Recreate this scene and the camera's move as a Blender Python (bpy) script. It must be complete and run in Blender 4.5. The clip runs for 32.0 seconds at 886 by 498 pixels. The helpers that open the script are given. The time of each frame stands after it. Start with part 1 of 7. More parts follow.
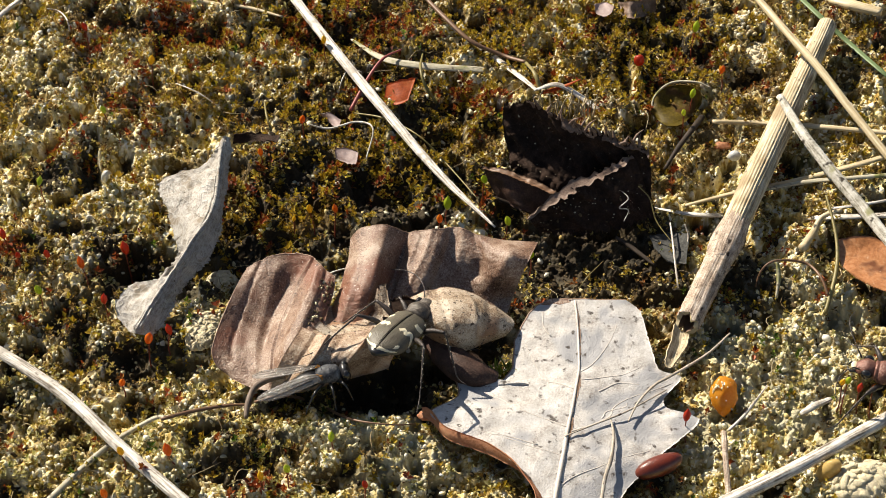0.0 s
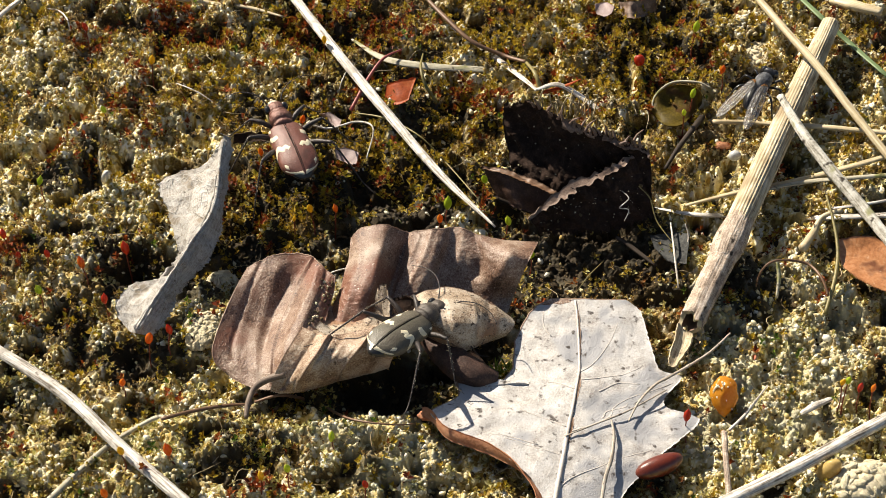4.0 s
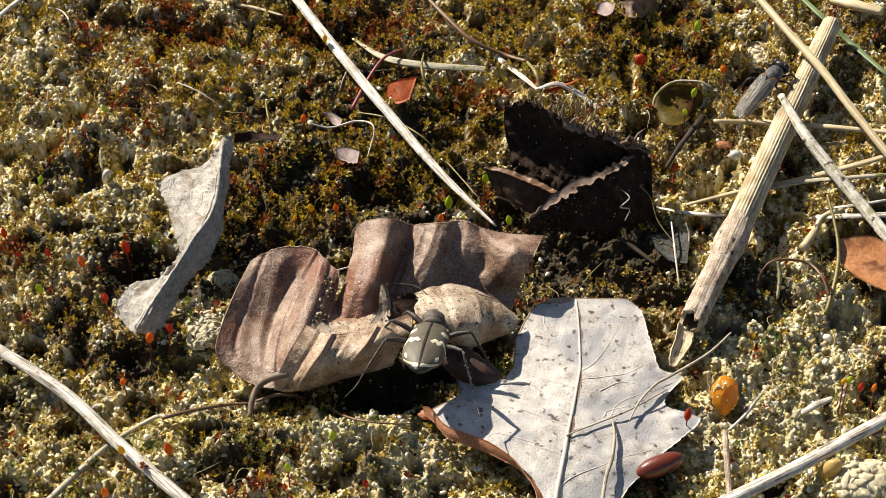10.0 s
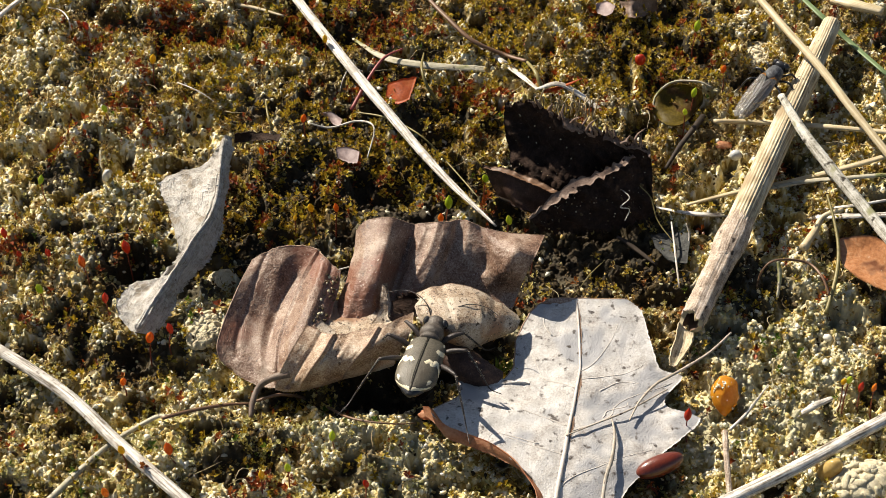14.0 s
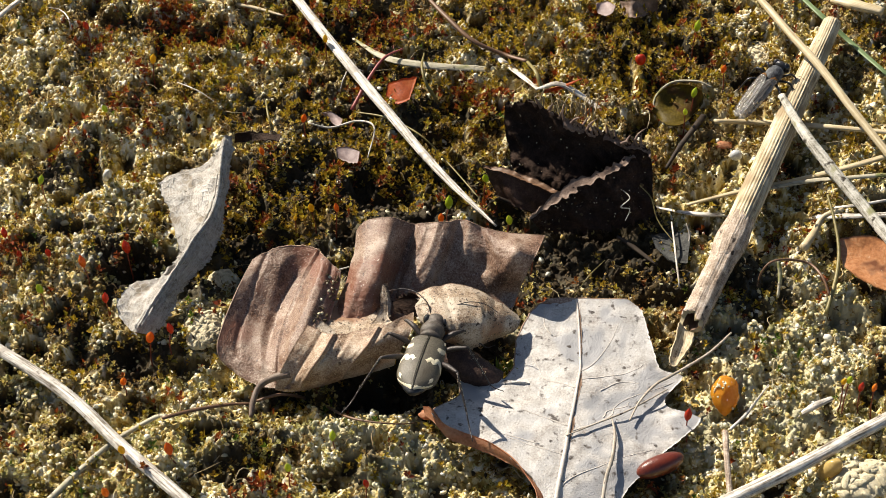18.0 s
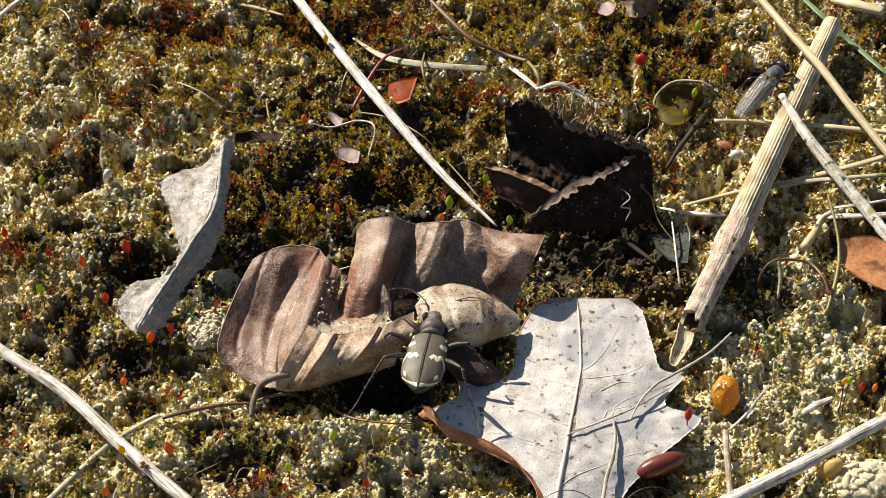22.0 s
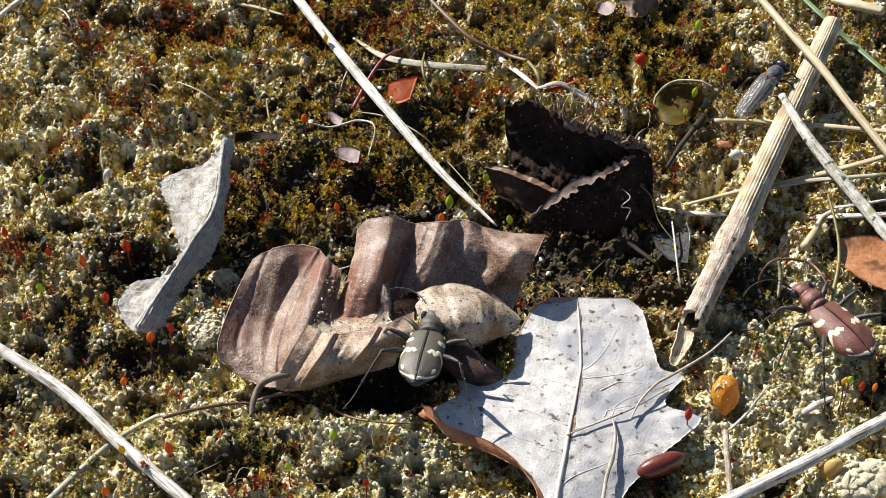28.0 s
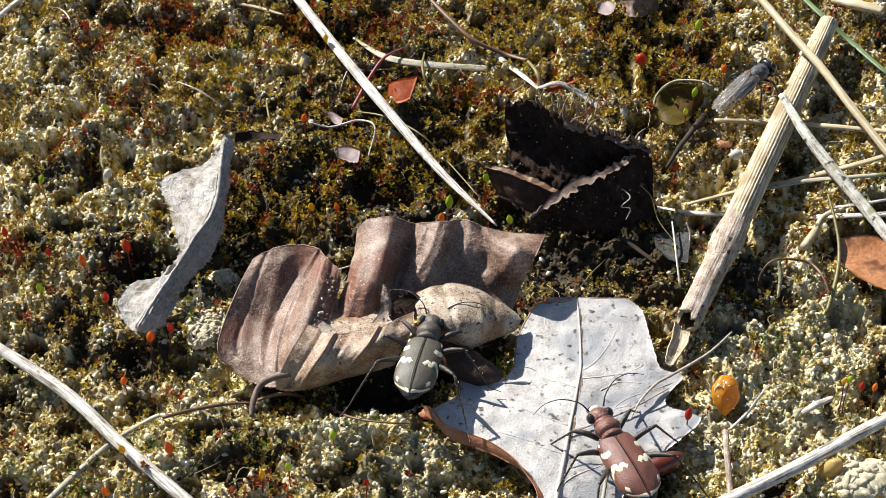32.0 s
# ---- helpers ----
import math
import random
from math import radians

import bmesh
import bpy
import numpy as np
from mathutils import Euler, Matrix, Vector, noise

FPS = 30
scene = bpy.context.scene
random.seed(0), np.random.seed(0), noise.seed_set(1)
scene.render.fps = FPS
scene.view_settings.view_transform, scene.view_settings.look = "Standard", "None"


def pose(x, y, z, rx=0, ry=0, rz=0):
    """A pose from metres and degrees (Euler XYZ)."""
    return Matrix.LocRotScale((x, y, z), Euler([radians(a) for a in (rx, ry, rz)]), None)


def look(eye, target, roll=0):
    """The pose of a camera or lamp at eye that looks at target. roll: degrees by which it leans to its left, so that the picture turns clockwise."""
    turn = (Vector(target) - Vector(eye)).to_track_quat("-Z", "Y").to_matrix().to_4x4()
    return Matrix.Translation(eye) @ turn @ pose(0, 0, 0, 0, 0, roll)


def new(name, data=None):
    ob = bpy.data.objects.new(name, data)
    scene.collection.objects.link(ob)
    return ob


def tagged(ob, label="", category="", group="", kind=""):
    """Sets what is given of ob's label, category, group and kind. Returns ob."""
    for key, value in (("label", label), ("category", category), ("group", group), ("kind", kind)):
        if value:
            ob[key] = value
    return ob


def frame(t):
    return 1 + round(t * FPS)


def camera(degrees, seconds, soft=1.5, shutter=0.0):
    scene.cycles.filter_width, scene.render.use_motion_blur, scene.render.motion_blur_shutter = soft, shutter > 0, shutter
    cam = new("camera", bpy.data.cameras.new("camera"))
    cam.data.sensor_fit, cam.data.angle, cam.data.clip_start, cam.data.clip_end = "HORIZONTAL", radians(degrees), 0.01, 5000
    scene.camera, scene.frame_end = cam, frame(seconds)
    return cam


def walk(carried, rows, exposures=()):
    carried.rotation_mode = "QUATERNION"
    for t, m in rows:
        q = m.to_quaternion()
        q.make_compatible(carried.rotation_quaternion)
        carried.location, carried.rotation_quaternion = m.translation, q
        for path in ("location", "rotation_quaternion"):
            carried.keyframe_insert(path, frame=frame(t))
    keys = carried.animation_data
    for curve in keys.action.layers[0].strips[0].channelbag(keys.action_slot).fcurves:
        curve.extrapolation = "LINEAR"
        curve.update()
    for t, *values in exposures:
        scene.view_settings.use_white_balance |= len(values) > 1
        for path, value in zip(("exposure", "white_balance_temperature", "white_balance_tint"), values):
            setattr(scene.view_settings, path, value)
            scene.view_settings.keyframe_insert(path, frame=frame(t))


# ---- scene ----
# All lengths below are in millimetres unless a line says otherwise; MM turns them into metres.
MM = 0.001
EYE = Vector((0.0, -0.15795, 0.17543))

cam = camera(24.0, 32.0, soft=0.8)


def aim(dx, dy):
    return look(EYE, (dx * MM, dy * MM, 0.0))


# a camera on a tripod that settles by a hair
walk(cam, [(0.0, aim(0, 0)), (3.5, aim(-0.03, -0.01)), (7.0, aim(-0.07, -0.08)), (10.0, aim(-0.12, -0.12)), (16.0, aim(-0.13, -0.12)),
           (21.0, aim(-0.19, -0.15)), (28.0, aim(-0.2, -0.2)), (32.0, aim(-0.2, -0.22))],
     exposures=[(0.0, 0.95, 6800, 10), (1.5, 0.95, 6800, 10), (3.0, 1.01, 6800, 10), (6.0, 0.95, 6800, 10), (14.0, 0.92, 6750, 10), (21.0, 0.92, 6650, 10), (25.0, 1.01, 6450, 10), (28.0, 0.98, 6000, 10), (32.0, 1.01, 6000, 10)])

# ---- light: a clear day, the sun behind and to one side of the view ----
SUN_ELEVATION, SUN_TURN = 36.0, -46.0
world = bpy.data.worlds.new("world")
scene.world = world
world.use_nodes = True
wn = world.node_tree.nodes
sky = wn.new("ShaderNodeTexSky")
sky.sky_type, sky.sun_disc = "NISHITA", False
sky.sun_elevation, sky.sun_rotation = radians(SUN_ELEVATION), radians(SUN_TURN)
wn["Background"].inputs["Strength"].default_value = 0.05
world.node_tree.links.new(sky.outputs[0], wn["Background"].inputs["Color"])
sun = new("sun", bpy.data.lights.new("sun", "SUN"))
sun.data.energy, sun.data.angle, sun.data.color = 5.0, radians(0.5), (1.0, 0.93, 0.81)
sx = math.sin(radians(SUN_TURN)) * math.cos(radians(SUN_ELEVATION))
sy = math.cos(radians(SUN_TURN)) * math.cos(radians(SUN_ELEVATION))
sun.matrix_world = look((sx, sy, math.sin(radians(SUN_ELEVATION))), (0, 0, 0))

# ---- materials ----
def mat(name, cols, size=2.0, rough=0.6, bump=0.05, spec=0.4, trans=0.0, island=0.0, per_object=0.0, fibre=0.0, lo=0.3, hi=0.7, metal=0.0, glass=0.0, fine=7.0, stain=None, coat=0.0, fleck=None, dust=None, net=None):
    """Procedural surface. size: the larger mottling in mm; fibre: share of streaks along the piece; island: share of tone that differs grain by grain."""
    m = bpy.data.materials.new(name)
    m.use_nodes = True
    n, l = m.node_tree.nodes, m.node_tree.links
    bsdf, out = n["Principled BSDF"], n["Material Output"]
    tc = n.new("ShaderNodeTexCoord")
    big, small = n.new("ShaderNodeTexNoise"), n.new("ShaderNodeTexNoise")
    for t, s in ((big, size), (small, size / fine)):
        t.inputs["Scale"].default_value = 1000.0 / s
        t.inputs["Detail"].default_value = 3.0
        t.inputs["Roughness"].default_value = 0.6
        l.new(tc.outputs["Object"], t.inputs["Vector"])
    mix = n.new("ShaderNodeMath")
    mix.operation = "MULTIPLY_ADD"
    mix.inputs[1].default_value = 0.45
    half = n.new("ShaderNodeMath")
    half.operation = "MULTIPLY"
    half.inputs[1].default_value = 0.55
    l.new(big.outputs[0], half.inputs[0])
    l.new(small.outputs[0], mix.inputs[0])
    l.new(half.outputs[0], mix.inputs[2])
    fac, relief = mix.outputs[0], small.outputs[0]

    def blend(a, b, share):
        k = n.new("ShaderNodeMix")
        k.inputs[0].default_value = share
        l.new(a, k.inputs[2])
        l.new(b, k.inputs[3])
        return k.outputs[0]
    if fibre:
        at = n.new("ShaderNodeAttribute")
        at.attribute_name = "along"
        mp = n.new("ShaderNodeMapping")
        mp.inputs["Scale"].default_value = (0.25, 5.0, 1.0)
        l.new(at.outputs["Vector"], mp.inputs[0])
        st = n.new("ShaderNodeTexNoise")
        st.inputs["Scale"].default_value, st.inputs["Detail"].default_value = 1.0, 5.0
        l.new(mp.outputs[0], st.inputs["Vector"])
        fac, relief = blend(fac, st.outputs[0], fibre), blend(relief, st.outputs[0], 0.7)
    if island:
        g = n.new("ShaderNodeNewGeometry")
        fac = blend(fac, g.outputs["Random Per Island"], island)
    if per_object:
        oi = n.new("ShaderNodeObjectInfo")
        fac = blend(fac, oi.outputs["Random"], per_object)
    ramp = n.new("ShaderNodeValToRGB")
    el = ramp.color_ramp.elements
    k = len(cols)
    if island > 0.5 or per_object > 0.5:
        lo, hi = 0.15, 0.88
    for i, c in enumerate(cols):
        p = lo + (hi - lo) * i / max(1, k - 1)
        e = el[i] if i < 2 else el.new(p)
        e.position, e.color = p, (*c, 1)
    l.new(fac, ramp.inputs[0])
    colour = ramp.outputs[0]
    for c2, s2, lo2 in [q for q in (stain, fleck, dust) if q]:
        sn = n.new("ShaderNodeTexNoise")
        sn.inputs["Scale"].default_value, sn.inputs["Detail"].default_value = 1000.0 / s2, 2.0
        l.new(tc.outputs["Object"], sn.inputs["Vector"])
        mr = n.new("ShaderNodeMapRange")
        mr.inputs[1].default_value, mr.inputs[2].default_value = lo2, lo2 + 0.1
        l.new(sn.outputs[0], mr.inputs[0])
        k2 = n.new("ShaderNodeMix")
        k2.data_type = "RGBA"
        l.new(mr.outputs[0], k2.inputs[0])
        l.new(colour, k2.inputs[6])
        k2.inputs[7].default_value = (*c2, 1)
        colour = k2.outputs[2]
    if net:
        size2, c2, share = net
        vo = n.new("ShaderNodeTexVoronoi")
        vo.feature = "DISTANCE_TO_EDGE"
        vo.inputs["Scale"].default_value = 1000.0 / size2
        warp = n.new("ShaderNodeVectorMath")
        warp.operation = "MULTIPLY_ADD"
        warp.inputs[1].default_value = (0.0008, 0.0008, 0.0008)
        l.new(big.outputs["Color"], warp.inputs[0])
        l.new(tc.outputs["Object"], warp.inputs[2])
        l.new(warp.outputs[0], vo.inputs["Vector"])
        mr = n.new("ShaderNodeMapRange")
        mr.inputs[1].default_value, mr.inputs[2].default_value, mr.inputs[3].default_value, mr.inputs[4].default_value = 0.0, 0.13, share, 0.0
        l.new(vo.outputs["Distance"], mr.inputs[0])
        k3 = n.new("ShaderNodeMix")
        k3.data_type = "RGBA"
        l.new(mr.outputs[0], k3.inputs[0])
        l.new(colour, k3.inputs[6])
        k3.inputs[7].default_value = (*c2, 1)
        colour = k3.outputs[2]
        add = n.new("ShaderNodeMath")
        add.operation = "MULTIPLY_ADD"
        add.inputs[1].default_value = 0.8
        l.new(mr.outputs[0], add.inputs[0])
        l.new(relief, add.inputs[2])
        relief = add.outputs[0]
    l.new(colour, bsdf.inputs["Base Color"])
    bsdf.inputs["Roughness"].default_value = rough
    bsdf.inputs["Specular IOR Level"].default_value = spec
    bsdf.inputs["Metallic"].default_value = metal
    bsdf.inputs["Transmission Weight"].default_value = glass
    bsdf.inputs["Coat Weight"].default_value = coat
    if bump:
        b = n.new("ShaderNodeBump")
        b.inputs["Strength"].default_value = 0.8
        b.inputs["Distance"].default_value = bump * MM
        l.new(relief, b.inputs["Height"])
        l.new(b.outputs[0], bsdf.inputs["Normal"])
    if trans:
        tr, ms = n.new("ShaderNodeBsdfTranslucent"), n.new("ShaderNodeMixShader")
        l.new(colour, tr.inputs["Color"])
        ms.inputs[0].default_value = trans
        l.new(bsdf.outputs[0], ms.inputs[1])
        l.new(tr.outputs[0], ms.inputs[2])
        l.new(ms.outputs[0], out.inputs["Surface"])
    return m


M_GROUND = mat("damp_sandy_soil", [(0.018, 0.011, 0.003), (0.065, 0.038, 0.008), (0.165, 0.1, 0.022), (0.3, 0.2, 0.05), (0.44, 0.33, 0.12)], 2.4, 0.75, 0.3, 0.3, fine=11, lo=0.33, hi=0.68, stain=((0.07, 0.06, 0.012), 6.0, 0.56))
def tint_soil(m, colour, name):
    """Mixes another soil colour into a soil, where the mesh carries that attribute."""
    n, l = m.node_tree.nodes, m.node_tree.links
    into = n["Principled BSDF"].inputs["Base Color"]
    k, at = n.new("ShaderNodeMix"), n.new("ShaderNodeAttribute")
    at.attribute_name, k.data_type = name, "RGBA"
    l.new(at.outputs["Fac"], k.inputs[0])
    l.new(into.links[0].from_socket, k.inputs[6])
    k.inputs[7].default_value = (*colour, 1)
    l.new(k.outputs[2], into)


tint_soil(M_GROUND, (0.52, 0.44, 0.25), "crust")


def grain_tones(m, cols):
    """Lets each stuck grain of the crust take a tone of its own."""
    n, l = m.node_tree.nodes, m.node_tree.links
    k = n["Principled BSDF"].inputs["Base Color"].links[0].from_node
    at, ramp = n.new("ShaderNodeAttribute"), n.new("ShaderNodeValToRGB")
    at.attribute_name = "tone"
    for i, c in enumerate(cols):
        p = 0.15 + 0.7 * i / (len(cols) - 1)
        e = ramp.color_ramp.elements[i] if i < 2 else ramp.color_ramp.elements.new(p)
        e.position, e.color = p, (*c, 1)
    l.new(at.outputs["Fac"], ramp.inputs[0])
    l.new(ramp.outputs[0], k.inputs[7])


grain_tones(M_GROUND, [(0.28, 0.165, 0.028), (0.51, 0.36, 0.095), (0.68, 0.55, 0.235), (0.79, 0.71, 0.45), (0.87, 0.835, 0.72)])
tint_soil(M_GROUND, (0.4, 0.385, 0.27), "lichen")
# near-black mixed into the soil colour for shade in pits and by leaves
tint_soil(M_GROUND, (0.018, 0.012, 0.005), "humus_shade")
M_GRAIN = mat("quartz_sand", [(0.4, 0.29, 0.1), (0.62, 0.51, 0.26), (0.75, 0.67, 0.44), (0.83, 0.78, 0.6), (0.88, 0.86, 0.78)], 3.0, 0.3, 0.02, 0.5, trans=0.3, island=0.7)
M_QUARTZ_SAND = mat("glassy_quartz", [(0.52, 0.45, 0.28), (0.68, 0.62, 0.46), (0.78, 0.74, 0.62), (0.85, 0.84, 0.79)], 3.0, 0.3, 0.0, 0.6, trans=0.25, island=0.7)
M_CRUMB = mat("soil_crumb", [(0.2, 0.13, 0.03), (0.45, 0.335, 0.11), (0.66, 0.54, 0.26), (0.8, 0.71, 0.46)], 2.0, 0.7, 0.04, 0.3, trans=0.15, island=0.6)
M_HUMUS_CRUMB = mat("humus_crumb", [(0.016, 0.011, 0.006), (0.045, 0.031, 0.015), (0.075, 0.052, 0.025), (0.13, 0.095, 0.05)], 2.0, 0.85, 0.06, 0.2, island=0.7)
M_ALGA = mat("algae_bead", [(0.19, 0.17, 0.055), (0.42, 0.39, 0.18), (0.6, 0.57, 0.37), (0.73, 0.71, 0.57)], 2.0, 0.4, 0.02, 0.5, trans=0.35, island=0.7)
M_MOSS_OLIVE = mat("olive_moss", [(0.12, 0.085, 0.012), (0.34, 0.255, 0.045), (0.55, 0.43, 0.11), (0.66, 0.57, 0.25)], 2.0, 0.5, 0.02, 0.4, trans=0.3, island=0.7)
M_MOSS_PALE = mat("pale_moss", [(0.2, 0.17, 0.04), (0.42, 0.37, 0.12), (0.6, 0.55, 0.25), (0.7, 0.67, 0.42)], 2.0, 0.5, 0.02, 0.45, trans=0.4, island=0.75)
M_MOSS_BROWN = mat("brown_moss", [(0.05, 0.028, 0.008), (0.17, 0.095, 0.024), (0.36, 0.23, 0.07), (0.5, 0.38, 0.16)], 2.0, 0.5, 0.02, 0.4, trans=0.3, island=0.75)
M_MOSS_GOLD = mat("golden_moss", [(0.12, 0.07, 0.006), (0.32, 0.2, 0.015), (0.48, 0.33, 0.03), (0.3, 0.28, 0.03)], 2.0, 0.5, 0.02, 0.4, trans=0.35, island=0.7)
M_MOSS_RED = mat("rusty_moss", [(0.06, 0.012, 0.004), (0.19, 0.035, 0.008), (0.34, 0.08, 0.014), (0.33, 0.15, 0.025)], 2.0, 0.5, 0.02, 0.4, trans=0.3, island=0.7)
M_MOSS_FRESH = mat("fresh_moss", [(0.1, 0.14, 0.01), (0.26, 0.3, 0.025), (0.42, 0.42, 0.06)], 1.0, 0.45, 0.02, 0.4, trans=0.4, per_object=0.6)
M_MOSS_GREEN = mat("green_moss", [(0.03, 0.06, 0.005), (0.1, 0.16, 0.012), (0.2, 0.26, 0.03)], 2.0, 0.5, 0.02, 0.4, trans=0.35, island=0.7)
M_LITTER = mat("dry_fibre", [(0.12, 0.08, 0.035), (0.3, 0.23, 0.12), (0.5, 0.42, 0.27)], 2.0, 0.7, 0.02, 0.3, island=0.7)
M_PALE_LEAF = mat("bleached_leaf", [(0.33, 0.29, 0.26), (0.49, 0.46, 0.425), (0.6, 0.575, 0.55)], 1.6, 0.55, 0.09, 0.4, trans=0.12, lo=0.35, hi=0.6, stain=((0.36, 0.355, 0.36), 4.5, 0.53), fleck=((0.08, 0.065, 0.055), 0.9, 0.615), net=(0.4, (0.36, 0.33, 0.31), 0.16))
M_PALE_VEIN = mat("bleached_vein", [(0.34, 0.29, 0.24), (0.5, 0.45, 0.4), (0.64, 0.6, 0.55)], 1.2, 0.6, 0.05)
M_RUST_RIM = mat("rusty_leaf_edge", [(0.34, 0.13, 0.05), (0.6, 0.29, 0.15), (0.7, 0.42, 0.25)], 2.0, 0.55, 0.08, trans=0.5)
M_BROWN_LEAF = mat("brown_dead_leaf", [(0.07, 0.033, 0.018), (0.19, 0.098, 0.058), (0.29, 0.183, 0.127), (0.44, 0.33, 0.252)], 3.0, 0.42, 0.13, 0.6, trans=0.22, fine=16, lo=0.38, hi=0.6, stain=((0.22, 0.088, 0.05), 7.0, 0.55), fleck=((0.06, 0.032, 0.022), 0.35, 0.64), dust=((0.62, 0.51, 0.42), 0.3, 0.66), net=(0.75, (0.46, 0.33, 0.235), 0.16))
M_BROWN_UNDER = mat("tan_leaf_underside", [(0.11, 0.064, 0.035), (0.29, 0.195, 0.12), (0.47, 0.37, 0.265), (0.6, 0.51, 0.4)], 2.2, 0.45, 0.13, 0.5, trans=0.2, fine=14, lo=0.35, hi=0.58, stain=((0.32, 0.17, 0.09), 5.0, 0.58), fleck=((0.08, 0.048, 0.03), 0.4, 0.58), dust=((0.7, 0.62, 0.52), 0.35, 0.66), net=(0.7, (0.22, 0.14, 0.09), 0.2))
M_BROWN_ROLL = mat("tan_brown_roll", [(0.12, 0.064, 0.034), (0.27, 0.165, 0.098), (0.42, 0.305, 0.21), (0.55, 0.45, 0.34)], 2.6, 0.42, 0.12, 0.5, trans=0.22, fine=14, lo=0.36, hi=0.6, stain=((0.3, 0.14, 0.07), 5.0, 0.56), fleck=((0.08, 0.045, 0.028), 0.35, 0.64), dust=((0.64, 0.54, 0.43), 0.3, 0.66))
M_BROWN_VEIN = mat("brown_vein", [(0.2, 0.12, 0.08), (0.34, 0.22, 0.15)], 1.5, 0.55, 0.04)
# rotten leaf colour, also used for sheets that darken shaded hollows
M_DARK_LEAF = mat("dark_leaf_and_shade", [(0.01, 0.005, 0.003), (0.026, 0.014, 0.009), (0.06, 0.034, 0.022)], 1.4, 0.8, 0.2, 0.15, fleck=((0.13, 0.1, 0.075), 0.4, 0.7))
M_DARK_SIDE = mat("dark_red_leaf", [(0.016, 0.008, 0.005), (0.05, 0.024, 0.016), (0.11, 0.06, 0.042)], 1.2, 0.6, 0.12, 0.3, fleck=((0.2, 0.15, 0.11), 0.3, 0.7))
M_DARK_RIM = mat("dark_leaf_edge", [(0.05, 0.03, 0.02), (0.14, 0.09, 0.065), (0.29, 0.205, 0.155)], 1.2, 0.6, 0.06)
M_GREY_LEAF = mat("weathered_grey_leaf", [(0.12, 0.095, 0.07), (0.3, 0.262, 0.215), (0.45, 0.415, 0.37), (0.6, 0.57, 0.525)], 1.0, 0.65, 0.3, 0.35, trans=0.1, fibre=0.35, lo=0.35, hi=0.6, stain=((0.27, 0.22, 0.16), 3.0, 0.6), fleck=((0.1, 0.075, 0.05), 0.6, 0.66), net=(0.8, (0.62, 0.6, 0.56), 0.4))
M_RED_LEAF = mat("red_leaf", [(0.25, 0.045, 0.01), (0.5, 0.1, 0.02), (0.6, 0.18, 0.05)], 2.0, 0.5, 0.04, trans=0.5)
M_TAN_LEAF = mat("rusty_tan_leaf", [(0.2, 0.07, 0.022), (0.42, 0.175, 0.065), (0.56, 0.3, 0.15)], 3.0, 0.35, 0.1, 0.6, trans=0.2, stain=((0.17, 0.06, 0.022), 3.0, 0.6), fleck=((0.6, 0.42, 0.28), 0.7, 0.68))
M_OLIVE_LEAF = mat("olive_leaf", [(0.045, 0.03, 0.002), (0.11, 0.075, 0.005), (0.2, 0.14, 0.014)], 2.0, 0.55, 0.12, 0.3, trans=0.4, stain=((0.09, 0.045, 0.008), 2.5, 0.55))
M_SLATE_LEAF = mat("slate_leaf", [(0.02, 0.02, 0.019), (0.05, 0.05, 0.048), (0.11, 0.11, 0.1)], 1.6, 0.95, 0.06, 0.08)
M_PETAL = mat("pale_petal", [(0.26, 0.18, 0.17), (0.46, 0.36, 0.34)], 1.5, 0.6, 0.04, trans=0.3)
M_STICK = mat("tan_dry_stalk", [(0.12, 0.085, 0.045), (0.33, 0.255, 0.155), (0.5, 0.415, 0.275), (0.63, 0.55, 0.4)], 6.0, 0.65, 0.2, 0.3, fibre=0.6, lo=0.36, hi=0.6, stain=((0.3, 0.225, 0.13), 6.0, 0.57), fleck=((0.12, 0.085, 0.05), 0.6, 0.66))
M_STICK_OLD = mat("weathered_stalk", [(0.1, 0.07, 0.05), (0.28, 0.21, 0.155), (0.44, 0.355, 0.28), (0.6, 0.52, 0.44)], 1.3, 0.75, 0.35, 0.25, fibre=0.3, lo=0.36, hi=0.62, fleck=((0.05, 0.035, 0.025), 1.0, 0.63))
M_STRAW = mat("white_straw", [(0.13, 0.1, 0.07), (0.38, 0.335, 0.28), (0.58, 0.54, 0.475), (0.74, 0.71, 0.66)], 3.0, 0.5, 0.16, 0.45, fibre=0.6, lo=0.38, hi=0.6, stain=((0.34, 0.3, 0.25), 2.5, 0.6), fleck=((0.12, 0.09, 0.065), 0.7, 0.65))
M_STRAW_TAN = mat("tan_straw", [(0.22, 0.155, 0.075), (0.46, 0.37, 0.22), (0.64, 0.55, 0.38)], 5.0, 0.5, 0.06, 0.45, fibre=0.6)
M_STRAW_GREY = mat("grey_straw", [(0.1, 0.085, 0.05), (0.36, 0.325, 0.235), (0.56, 0.52, 0.41)], 3.0, 0.65, 0.1, 0.3, fibre=0.5, stain=((0.2, 0.2, 0.07), 2.5, 0.58), fleck=((0.05, 0.04, 0.025), 1.0, 0.63))
M_STRAW_WIRY = mat("wiry_straw", [(0.12, 0.09, 0.06), (0.33, 0.28, 0.22), (0.54, 0.49, 0.42)], 2.0, 0.55, 0.06, 0.4, fibre=0.5, fleck=((0.06, 0.04, 0.03), 0.6, 0.62))
M_LICHEN_STRAW = mat("lichen_straw", [(0.08, 0.065, 0.045), (0.3, 0.275, 0.22), (0.5, 0.47, 0.4), (0.64, 0.61, 0.54)], 1.8, 0.7, 0.15, 0.3, fibre=0.4, lo=0.36, hi=0.6, stain=((0.26, 0.25, 0.12), 2.5, 0.6), fleck=((0.045, 0.035, 0.025), 1.1, 0.58))
